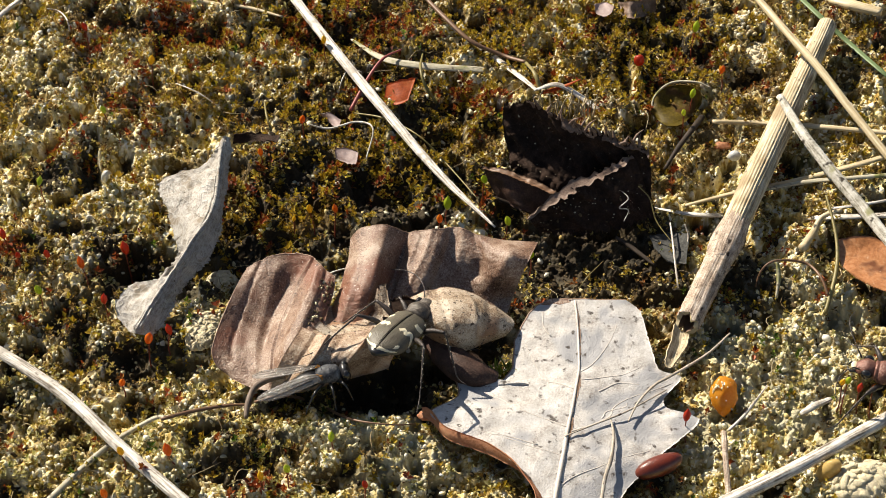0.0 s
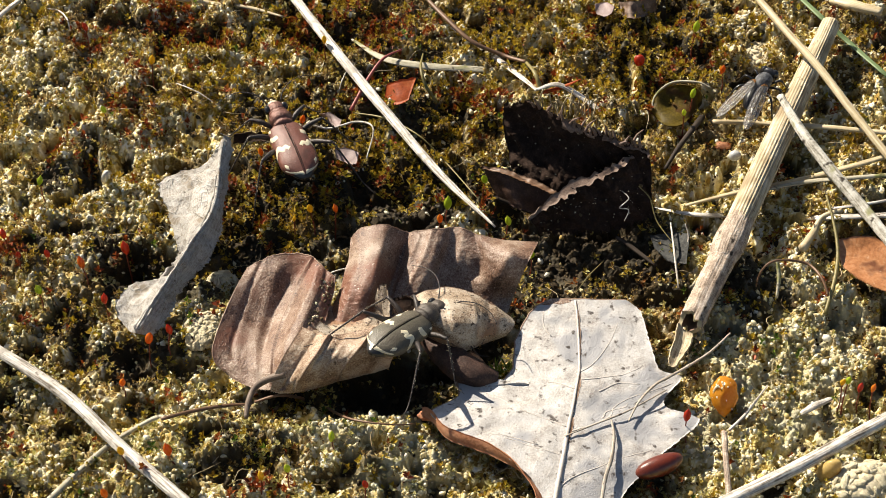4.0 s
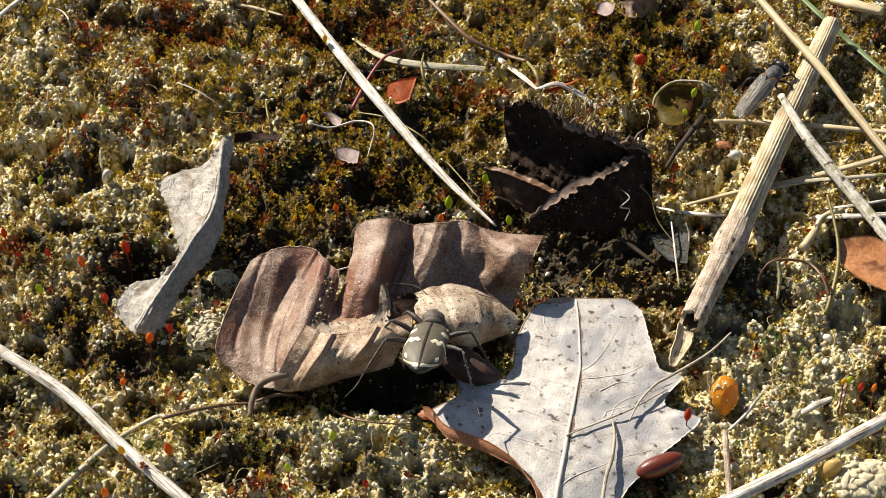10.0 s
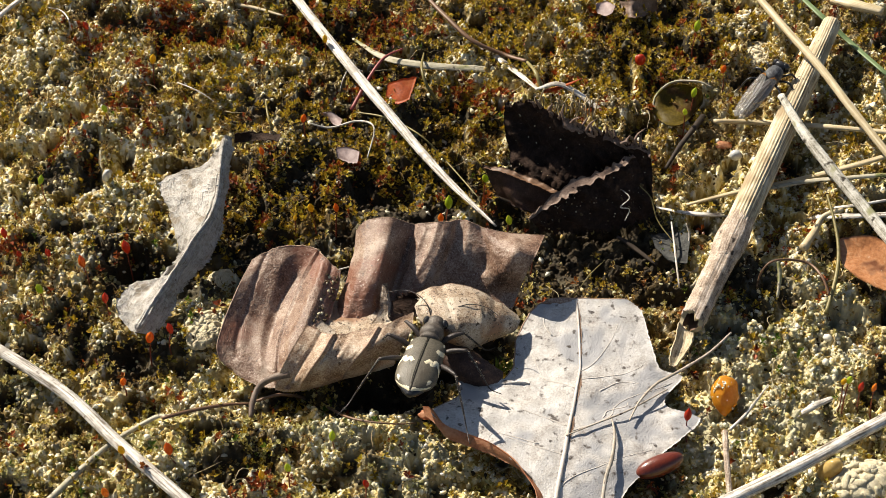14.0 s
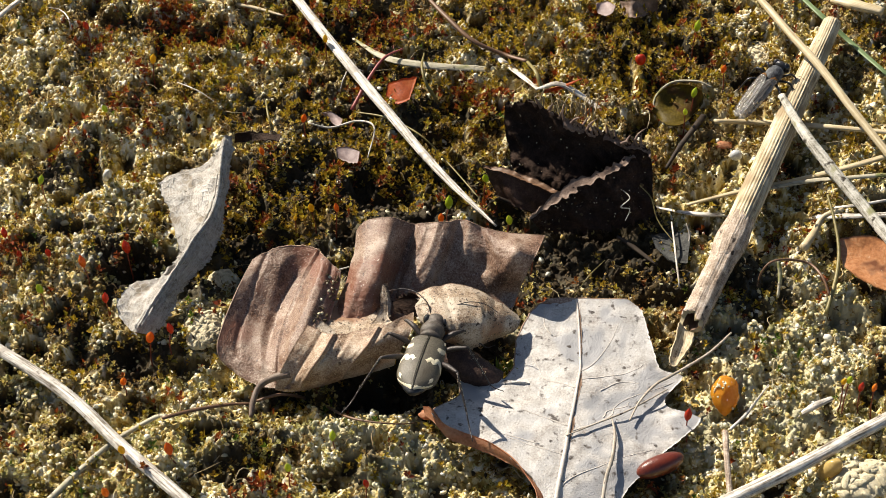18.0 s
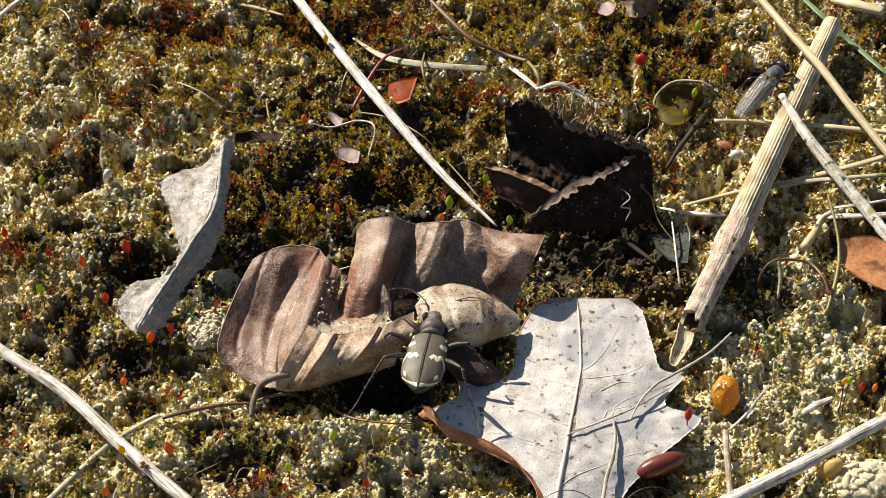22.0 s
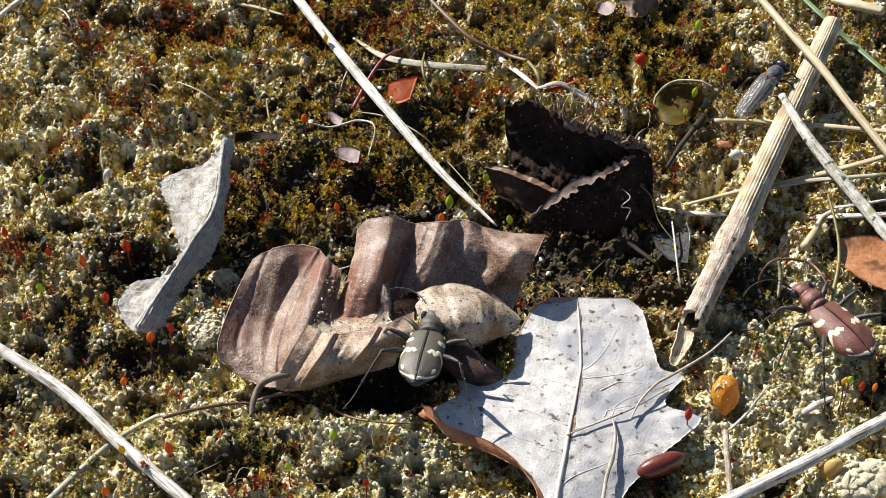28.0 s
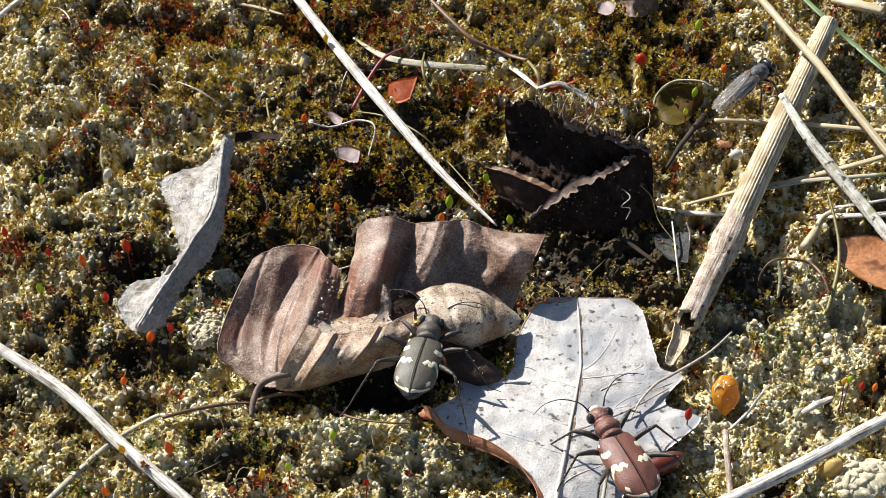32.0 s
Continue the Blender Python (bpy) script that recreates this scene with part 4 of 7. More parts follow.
def litter(n, seed):
    """Short dry hairs and splinters lying about."""
    rng = np.random.RandomState(seed)
    geos = []
    for _ in range(n):
        x, y, a, ln = rng.uniform(-58, 58), rng.uniform(-38, 48), rng.uniform(0, 6.3), rng.uniform(0.8, 3.5)
        b = a + rng.uniform(-0.7, 0.7)
        if patch(np.array([x]), np.array([y]), DEEP_SHADE)[0] > 0.35:
            continue
        z = soil(x, y)[2] + 0.5
        p = [(x, y, z), (x + ln * 0.5 * math.cos(a), y + ln * 0.5 * math.sin(a), z + rng.uniform(0.1, 0.6)), (x + ln * math.cos(b), y + ln * math.sin(b), z + rng.uniform(-0.3, 0.3))]
        geos.append(tube(p, [rng.uniform(0.03, 0.09), 0.03], 4, 6))
    single("dry_litter", join(*geos), M_LITTER, (0, 0, 0), "short dry plant fibres strewn over the moss", "litter", kind="stuff")


litter(420, 5)
moss_tuft((6.47, -18.11, 0.60), 40, 12)


# ---- leaves ----
CRUMB = mesh_of("soil_crumb", pebble((1, 1, 0.9), 6, 0.5, 2), M_HUMUS_CRUMB)
GRIT = mesh_of("sand_speck", pebble((1, 1, 0.9), 5, 0.25, 1), M_GRAIN)


def pale_oak_leaf():
    leaf = thing("oak_leaf", (14.21, -20.98, 0.00), "bleached white lobed oak leaf lying face up on the moss", "leaf")
    left = [(7.37, -41.35, 1.00), (9.39, -34.87, 2.20), (7.16, -31.63, 2.60), (4.31, -29.19, 2.60), (0.35, -27.23, 2.60), (-1.30, -25.02, 2.60), (1.67, -22.23, 1.60), (1.32, -19.33, 1.40), (4.67, -21.02, 1.60), (7.29, -18.80, 1.60), (7.80, -14.82, 1.80), (9.60, -11.09, 2.20), (11.61, -9.64, 2.40)]
    mid = [(10.21, -41.75, 1.60), (11.50, -34.87, 2.20), (12.14, -31.55, 2.30), (12.57, -29.40, 2.30), (12.88, -27.59, 2.30), (13.25, -25.68, 2.20), (13.61, -24.05, 2.20), (13.92, -22.32, 2.20), (14.25, -20.50, 2.10), (14.50, -18.81, 2.10), (14.58, -15.39, 2.20), (14.54, -11.98, 2.40), (14.38, -9.65, 2.60)]
    right = [(15.56, -41.22, 0.80), (18.54, -34.29, 1.00), (20.63, -32.04, 1.20), (22.39, -29.89, 1.40), (24.70, -27.86, 1.40), (26.85, -25.22, 1.40), (23.54, -23.65, 1.30), (23.53, -22.15, 1.30), (25.36, -19.79, 1.60), (23.01, -18.72, 1.80), (22.19, -15.15, 2.20), (21.43, -11.43, 2.60), (19.97, -9.98, 2.80)]
    cage = [[a, tuple(0.55 * p + 0.45 * q for p, q in zip(a, m)), m, tuple(0.5 * p + 0.5 * q for p, q in zip(m, b)), b] for a, m, b in zip(left, mid, right)]
    s = Sheet(cage, 140, 72, 0.13, 2.2, 0.16, 0.07, 3, 0.42)
    part("blade", s.geo(), M_PALE_LEAF, leaf)
    part("midrib", s.vein([(0.0, 0.5), (0.3, 0.5), (0.6, 0.5), (0.99, 0.5)], 0.27, 0.11, 0.02, 70), M_PALE_VEIN, leaf, "raised grey midrib")
    crack = Sheet([[s.at(u, 0.5 + 0.006 + 0.004 * math.sin(40 * u), 0.06 + 0.02 * (1 - u)), s.at(u, 0.515 + 0.006 * math.sin(23 * u), 0.05)] for u in np.linspace(0.1, 0.98, 40)], 120, 4, 0.03, 0.5, 0.05, 0.05, 8)
    part("midrib_crack", crack.geo(), M_STEM_BROWN, leaf, "dark cracked line along the midrib")
    patch_cage = [[s.at(u, 0.02, 0.03), s.at(u, 0.12 + w, 0.035), s.at(u, 0.24 + 2 * w, 0.03)] for u, w in ((0.955, -0.05), (0.965, 0.03), (0.975, 0.07), (0.985, 0.1), (0.998, 0.12))]
    part("brown_patch", Sheet(patch_cage, 30, 20, 0.03, 0.8, 0.03, 0.2, 9).geo(), M_BROWN_LEAF, leaf, "rusty-brown dried patch at the tip")
    part("margin", s.vein([(0.42, 0.0), (0.6, 0.0), (0.75, 0.0), (0.88, 0.0), (1.0, 0.0)], 0.09, 0.11, -0.05, 60), M_BROWN_VEIN, leaf, "thin brown dried margin")
    part("margin", s.vein([(1.0, 0.0), (1.0, 0.3), (1.0, 0.6), (1.0, 1.0)], 0.11, 0.07, -0.05, 40), M_BROWN_VEIN, leaf, "thin brown dried margin")
    for uv in ([(0.42, 0.62), (0.47, 0.66), (0.5, 0.78), (0.53, 0.8)], [(0.6, 0.62), (0.64, 0.7), (0.63, 0.82)], [(0.25, 0.35), (0.3, 0.2), (0.28, 0.1)], [(0.85, 0.3), (0.88, 0.2), (0.94, 0.12)], [(0.33, 0.5), (0.4, 0.62), (0.52, 0.74), (0.64, 0.97)], [(0.36, 0.5), (0.44, 0.35), (0.5, 0.2), (0.55, 0.03)], [(0.72, 0.5), (0.8, 0.66), (0.88, 0.8)],
               [(0.66, 0.5), (0.69, 0.7), (0.76, 0.9)], [(0.2, 0.5), (0.24, 0.3), (0.35, 0.08)], [(0.08, 0.5), (0.16, 0.7), (0.27, 0.93)], [(0.6, 0.5), (0.7, 0.3), (0.82, 0.1)]):
        part("vein", s.vein(uv, 0.1, 0.05, -0.03, 18), M_PALE_VEIN, leaf)
    # the near margin is rolled under and shows its rusty underside
    rim = Sheet([[(10.73, -36.73, 1.20), (10.13, -37.15, 1.80), (9.42, -37.49, 2.30)], [(10.42, -35.62, 1.50), (9.72, -35.21, 2.10), (9.14, -35.08, 2.50)], [(8.31, -32.68, 1.70), (7.62, -32.12, 2.30), (7.04, -31.56, 2.80)],
                 [(5.00, -30.33, 1.80), (4.59, -29.77, 2.40), (4.25, -29.13, 2.80)], [(0.70, -28.31, 1.80), (0.47, -27.88, 2.40), (0.29, -27.24, 2.80)], [(-1.06, -26.26, 2.00), (-1.30, -25.61, 2.40), (-1.41, -24.95, 2.80)], [(-2.01, -25.23, 2.00), (-2.18, -24.87, 2.30), (-2.24, -24.58, 2.60)]], 44, 8, 0.06, 1.5, 0.12, 0.05, 4)
    part("rolled_edge", rim.geo(), M_RUST_RIM, leaf, "rolled rusty-brown leaf margin")


def brown_leaf():
    leaf = thing("curled_leaf", (-11.13, -19.45, 0.00), "curled reddish-brown dead leaf, crumpled into folds", "leaf")
    # a cupped lobe, the standing back, the pleated roll in front, and a domed pale lobe
    cup = [[(-20.98, -6.12, 5.00), (-22.26, -9.71, 4.60), (-23.55, -13.36, 3.60), (-24.29, -16.31, 2.60), (-23.89, -17.58, 1.60), (-22.76, -18.38, 0.80)],
              [(-18.69, -5.10, 5.60), (-20.05, -8.71, 4.20), (-21.21, -12.42, 3.00), (-22.03, -15.65, 2.30), (-21.76, -17.99, 1.60), (-20.88, -19.90, 0.90)],
              [(-15.86, -5.01, 6.00), (-17.16, -7.92, 3.80), (-18.53, -11.48, 2.40), (-19.31, -15.40, 2.00), (-19.31, -18.48, 1.70), (-19.06, -20.79, 1.00)],
              [(-14.01, -5.72, 6.20), (-15.75, -8.09, 4.00), (-16.98, -12.08, 3.10), (-17.71, -15.72, 2.90), (-17.79, -18.79, 2.60), (-17.63, -21.18, 1.40)],
              [(-12.95, -7.23, 6.50), (-13.50, -10.27, 6.00), (-14.50, -14.02, 5.40), (-15.35, -17.03, 5.00), (-15.92, -19.51, 4.00), (-16.25, -21.62, 1.80)],
              [(-11.28, -8.75, 6.00), (-11.36, -10.00, 5.20), (-12.01, -12.74, 4.40), (-12.51, -15.11, 4.20), (-13.30, -17.45, 4.00), (-14.37, -20.51, 2.20)]]
    back = [[(-9.72, -3.23, 6.50), (-9.91, -5.54, 5.60), (-10.67, -8.83, 4.60), (-11.61, -11.21, 3.60), (-12.18, -13.90, 3.00)],
              [(-8.45, -2.71, 7.60), (-8.52, -6.53, 7.20), (-9.26, -10.44, 6.20), (-10.06, -12.70, 4.60), (-10.54, -14.36, 3.20)],
              [(-5.79, -2.90, 8.20), (-6.38, -6.89, 7.60), (-7.31, -10.61, 6.40), (-7.95, -12.70, 4.60), (-8.42, -14.61, 3.20)],
              [(-3.66, -2.41, 6.80), (-4.38, -5.26, 5.30), (-5.27, -8.51, 4.00), (-5.83, -11.29, 3.20), (-6.19, -13.56, 2.60)],
              [(-1.83, -2.78, 7.20), (-2.48, -5.57, 5.90), (-3.62, -8.29, 4.50), (-4.33, -10.60, 3.40), (-4.74, -12.49, 2.60)],
              [(-0.01, -3.06, 7.60), (-0.50, -5.80, 6.40), (-1.65, -8.34, 4.80), (-2.63, -10.16, 3.40), (-3.12, -11.68, 2.40)],
              [(2.14, -2.51, 7.40), (1.64, -4.63, 5.60), (0.98, -6.75, 4.00), (0.39, -8.34, 2.80), (-0.00, -10.26, 2.00)],
              [(4.11, -3.50, 7.40), (4.27, -5.61, 6.20), (3.79, -6.75, 4.00), (3.47, -8.21, 2.40), (3.29, -10.35, 1.60)],
              [(6.94, -3.47, 6.40), (7.50, -7.00, 7.50), (6.54, -8.37, 5.60), (5.94, -8.86, 2.40), (5.77, -10.39, 1.40)],
              [(11.08, -3.28, 5.80), (10.07, -6.99, 7.00), (9.16, -8.15, 5.60), (8.25, -8.59, 2.60), (7.59, -9.96, 1.40)]]
    roll = [[(-14.58, -15.91, 5.40), (-15.59, -18.19, 5.40), (-16.65, -19.99, 4.60), (-17.49, -20.95, 3.00), (-17.87, -21.51, 1.40)],
              [(-13.04, -16.74, 5.40), (-13.92, -18.84, 5.20), (-15.16, -20.48, 4.20), (-16.28, -21.44, 2.60), (-16.78, -21.39, 1.00)],
              [(-11.70, -17.77, 6.00), (-12.57, -19.90, 6.00), (-13.82, -21.32, 5.00), (-15.00, -21.75, 3.00), (-15.41, -21.39, 1.00)],
              [(-9.58, -16.94, 5.50), (-10.40, -19.04, 5.70), (-11.64, -20.63, 4.90), (-12.77, -21.35, 3.00), (-12.97, -20.70, 1.00)],
              [(-6.94, -17.02, 6.20), (-8.00, -19.33, 6.30), (-9.42, -20.47, 5.20), (-10.65, -20.81, 3.20), (-10.97, -20.04, 1.20)],
              [(-5.13, -15.52, 5.80), (-5.56, -17.97, 5.90), (-6.67, -19.24, 4.80), (-7.82, -19.67, 3.20), (-8.20, -19.09, 1.20)],
              [(-3.23, -13.67, 5.00), (-3.46, -16.52, 5.40), (-4.31, -18.09, 4.80), (-4.96, -18.52, 3.20), (-5.41, -18.22, 1.40)]]
    dome = [[(-3.33, -10.98, 4.60), (-3.31, -12.39, 5.00), (-2.97, -13.88, 5.00), (-2.52, -14.76, 4.40), (-1.88, -14.44, 3.00)],
              [(-1.47, -10.77, 5.60), (-1.23, -13.50, 6.30), (-0.90, -15.64, 6.10), (-0.55, -16.52, 4.80), (-0.23, -16.11, 2.80)],
              [(0.81, -10.59, 6.00), (1.34, -13.84, 6.70), (1.53, -16.39, 6.50), (1.60, -17.34, 4.80), (1.61, -17.20, 2.60)],
              [(3.57, -11.02, 5.60), (4.02, -13.75, 6.10), (4.00, -15.93, 5.70), (3.69, -16.59, 4.40), (3.39, -16.61, 2.60)],
              [(6.01, -11.95, 4.60), (6.33, -13.49, 4.80), (6.19, -14.84, 4.40), (5.74, -15.51, 3.60), (5.25, -15.44, 2.40)],
              [(7.97, -12.72, 3.40), (8.22, -13.40, 3.40), (8.04, -14.08, 3.20), (7.66, -14.43, 2.80), (7.28, -14.35, 2.20)]]
    cup_creases = [(0.66, -0.08, 0.016, -0.3, 0.0, 0.95), (0.3, 0.1, 0.05, 0.22, 0.1, 0.8), (0.8, -0.1, 0.03, 0.16, 0.1, 0.7), (0.14, 0.06, 0.03, -0.16, 0.0, 0.7), (0.45, 0.0, 0.05, -0.14, 0.2, 0.6), (0.9, -0.05, 0.03, -0.2, 0.0, 0.5)]
    back_creases = [(0.36, -0.04, 0.018, -0.28, 0.0, 0.8), (0.14, 0.0, 0.03, -0.16, 0.1, 0.9), (0.22, 0.02, 0.02, 0.14, 0.2, 0.9), (0.52, -0.08, 0.02, 0.2, 0.0, 0.8), (0.64, -0.04, 0.02, -0.25, 0.0, 0.6), (0.71, -0.02, 0.025, 0.3, 0.0, 0.35), (0.77, 0.05, 0.025, -0.35, 0.0, 0.5), (0.9, 0.0, 0.03, 0.2, 0.1, 0.5), (0.44, -0.1, 0.015, 0.12, 0.1, 0.7)]
    roll_creases = [(0.17, 0.0, 0.025, -0.22, 0.0, 0.9), (0.335, 0.0, 0.018, 0.22, 0.0, 0.9), (0.375, 0.02, 0.02, -0.18, 0.0, 0.9), (0.665, 0.0, 0.016, 0.22, 0.0, 0.9), (0.7, 0.0, 0.02, -0.16, 0.0, 0.9), (0.5, 0.05, 0.03, 0.14, 0.1, 0.8), (0.85, 0.1, 0.04, -0.18, 0.1, 0.9)]
    dome_creases = [(0.3, 0.1, 0.03, -0.14, 0.0, 0.6), (0.55, 0.1, 0.03, 0.16, 0.1, 0.8), (0.75, -0.1, 0.04, -0.16, 0.0, 0.7)]
    sheets = [Sheet(q, nu, nv, 0.06, 1.1, 0.14, 0.07, 11 + i, 0.45, (), k) for i, (q, nu, nv, k) in enumerate(((cup, 110, 90, cup_creases), (back, 150, 90, back_creases), (roll, 120, 70, roll_creases), (dome, 90, 70, dome_creases)))]
    for name, s, m, note in zip(("cupped_lobe", "blade_back", "rolled_front", "domed_lobe"), sheets, (M_BROWN_LEAF, M_BROWN_LEAF, M_BROWN_ROLL, M_BROWN_UNDER), ("", "", "tan creased roll", "pale tan speckled lobe")):
        part(name, s.geo(), m, leaf, note)
    part("inner_fold", Sheet([[(-13.23, -11.12, 4.00), (-13.77, -13.43, 4.20), (-14.39, -15.87, 4.60)], [(-11.47, -10.52, 3.40), (-11.69, -13.30, 3.80), (-11.79, -16.65, 4.80)], [(-9.48, -11.42, 3.60), (-9.57, -13.51, 3.80), (-9.47, -16.28, 4.60)], [(-7.66, -11.89, 4.00), (-7.45, -13.84, 4.20), (-7.05, -16.19, 5.00)], [(-6.09, -13.37, 4.40), (-5.92, -14.09, 4.40), (-5.40, -15.27, 5.00)]], 60, 30, 0.1, 0.9, 0.12, 0.06, 16).geo(), M_BROWN_UNDER, leaf, "tan inner fold between the lobes")
    part("torn_flake", Sheet([[(-6.61, -11.13, 6.60), (-6.28, -11.55, 6.40)],
              [(-6.85, -12.57, 6.20), (-6.07, -12.83, 6.00)],
              [(-6.90, -13.80, 5.40), (-6.06, -14.05, 5.20)],
              [(-7.87, -14.94, 4.40), (-6.44, -15.48, 4.40)]], 24, 10, 0.1, 0.7, 0.12, 0.08, 17).geo(), M_BROWN_UNDER, leaf, "pale torn flake standing up")
    # a hole between the lobes, its shade given by near-black colour
    part("rotten_patch", Sheet([[(-5.20, -11.63, 5.00), (-4.54, -12.91, 4.60), (-3.57, -13.50, 4.20)],
              [(-4.16, -11.63, 5.60), (-3.58, -12.27, 4.60), (-2.76, -13.24, 4.00)],
              [(-3.25, -11.84, 5.60), (-2.67, -12.22, 4.90), (-2.11, -13.20, 4.20)],
              [(-2.44, -12.14, 5.20), (-2.11, -12.65, 4.80), (-1.79, -13.50, 4.20)]], 40, 24, 0.35, 0.6, 0.14, 0.25, 18).geo(), M_DARK_LEAF, leaf, "crumpled fold painted dark for the shade in a hole")
    # same brown leaf, with the lobe's shadow put into a darker colour
    part("curled_tip", tube([(-1.30, -15.03, 2.60), (0.48, -16.95, 2.40), (2.25, -18.85, 2.20), (4.17, -19.76, 1.90), (6.16, -19.93, 1.50)], [0.9, 1.55, 1.7, 1.5, 0.7], 20, 40, 0.9, 0, 0.06, 19), M_DARK_SIDE, leaf, "tightly rolled tip, coloured dark for the shade under the lobe")
    for s, uv, r in ((sheets[0], [(0.62, 0.02), (0.6, 0.4), (0.56, 0.7), (0.5, 0.97)], 0.1), (sheets[0], [(0.3, 0.03), (0.33, 0.5), (0.42, 0.95)], 0.06), (sheets[0], [(0.56, 0.7), (0.3, 0.6), (0.1, 0.55)], 0.05), (sheets[0], [(0.6, 0.45), (0.4, 0.3), (0.2, 0.2)], 0.05),
                     (sheets[1], [(0.38, 0.02), (0.36, 0.4), (0.34, 0.9)], 0.09), (sheets[1], [(0.57, 0.03), (0.54, 0.4), (0.5, 0.9)], 0.07), (sheets[1], [(0.8, 0.05), (0.78, 0.4), (0.7, 0.9)], 0.06), (sheets[1], [(0.2, 0.05), (0.18, 0.5), (0.16, 0.95)], 0.05),
                     (sheets[2], [(0.335, 0.02), (0.34, 0.5), (0.34, 0.95)], 0.1), (sheets[2], [(0.667, 0.02), (0.665, 0.5), (0.66, 0.95)], 0.09), (sheets[2], [(0.1, 0.1), (0.1, 0.5), (0.1, 0.95)], 0.05), (sheets[3], [(0.1, 0.3), (0.4, 0.35), (0.85, 0.5)], 0.07)):
        part("vein", s.vein(uv, r, 0.6 * r, -0.055, 40), M_BROWN_VEIN, leaf)
    for s in sheets:
        part("margin", s.vein([(0.0, 0.0), (0.25, 0.0), (0.5, 0.0), (0.75, 0.0), (1.0, 0.0)], 0.075, 0.075, -0.06, 80), M_BROWN_VEIN, leaf)
    for v in (0.0, 1.0):
        part("margin", sheets[0].vein([(v, 0.0), (v, 0.3), (v, 0.6), (v, 1.0)], 0.085, 0.07, -0.06, 50), M_BROWN_VEIN, leaf)
    # crumbs of soil caught along the torn edge
    for i in range(46):
        q = random.Random(700 + i)
        g = new("soil_crumb", CRUMB if i % 3 else GRIT)
        g.parent = leaf
        at = sheets[0].at(q.uniform(0.86, 1.0), q.uniform(0.1, 0.62), 0.05) - np.array(BASE[leaf.name])
        g.matrix_basis = Matrix.LocRotScale(Vector(at) * MM, Euler((q.uniform(0, 6), q.uniform(0, 6), 0)), Vector((1, 0.7, 1.2)) * q.uniform(0.06, 0.2))
    part("leaf_stalk", tube([(-16.22, -20.70, 3.20), (-18.16, -20.83, 2.60), (-19.63, -21.26, 1.60), (-20.21, -22.81, 1.00), (-20.38, -24.35, 0.40)], [0.5, 0.38, 0.34, 0.34, 0.22], 8, 24), M_TWIG_BROWN, leaf, "hooked brown leaf stalk")
    return leaf


def dark_leaf():
    leaf = thing("dark_leaf", (14.76, 7.12, 0.00), "dark brown rotten leaf with a toothed edge, cupped on the moss", "leaf")
    back = [[(6.90, 15.15, 8.00), (6.96, 14.58, 5.00), (7.97, 11.60, 1.00)], [(10.49, 14.11, 9.00), (10.85, 13.18, 5.00), (11.21, 9.25, 0.60)], [(14.10, 11.41, 8.40), (14.42, 10.88, 5.00), (14.43, 7.64, 0.40)], [(17.76, 10.55, 7.80), (18.03, 9.91, 4.60), (18.40, 8.54, 0.40)],
            [(20.87, 10.08, 7.00), (21.17, 9.59, 4.00), (21.52, 9.35, 0.50)], [(23.50, 9.80, 6.00), (23.86, 8.37, 3.40), (24.08, 5.15, 0.20)]]
    s = Sheet(back, 110, 44, 0.5, 1.1, 0.14, 0.45, 21)
    part("back_panel", s.geo(), M_DARK_LEAF, leaf)
    front = [[(9.80, 1.66, 3.20), (10.29, 1.73, 2.00), (11.01, 2.25, 0.00)], [(12.84, 4.04, 4.20), (13.20, 3.10, 2.40), (13.91, 2.25, 0.00)], [(15.10, 5.23, 4.80), (16.11, 4.04, 2.80), (16.82, 2.52, 0.00)], [(18.23, 6.81, 5.20), (19.36, 5.18, 3.00), (20.08, 3.13, 0.00)], [(21.96, 9.38, 5.60), (23.02, 7.47, 3.40), (24.27, 4.89, 0.00)]]
    f = Sheet(front, 80, 30, 0.45, 1.0, 0.14, 0.4, 22)
    part("front_panel", f.geo(), M_DARK_LEAF, leaf)
    # sunlight along this edge is put into its paler colour
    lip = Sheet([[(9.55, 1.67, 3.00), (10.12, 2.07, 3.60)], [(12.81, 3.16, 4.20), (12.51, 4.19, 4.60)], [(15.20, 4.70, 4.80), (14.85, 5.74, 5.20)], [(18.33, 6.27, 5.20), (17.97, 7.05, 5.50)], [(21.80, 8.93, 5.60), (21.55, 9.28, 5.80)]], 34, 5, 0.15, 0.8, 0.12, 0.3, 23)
    part("front_lip", lip.geo(), M_DARK_RIM, leaf, "toothed leaf edge, coloured pale as if catching the sun")
    side = Sheet([[(4.56, 9.74, 3.20), (5.62, 8.68, 1.20), (6.27, 7.73, 0.30)], [(7.52, 8.35, 3.60), (7.86, 6.95, 1.60), (8.52, 5.94, 0.30)], [(10.39, 6.83, 3.60), (10.74, 5.87, 1.80), (11.09, 5.05, 0.30)], [(12.93, 5.51, 3.40), (12.96, 5.05, 2.20), (13.00, 4.08, 0.40)]], 30, 12, 0.15, 1.2, 0.12, 0.12, 24)
    part("side_panel", side.geo(), M_DARK_SIDE, leaf, "red-brown folded side")
    lip2 = Sheet([[(4.43, 9.65, 3.20), (4.82, 9.82, 3.40)], [(7.51, 7.99, 3.60), (7.78, 8.61, 3.80)], [(10.37, 6.38, 3.60), (10.65, 7.08, 3.80)], [(12.84, 4.97, 3.50), (13.11, 5.40, 3.60)]], 50, 4, 0.2, 1.0, 0.12, 0.1, 25)
    part("side_lip", lip2.geo(), M_STEM_BROWN, leaf)
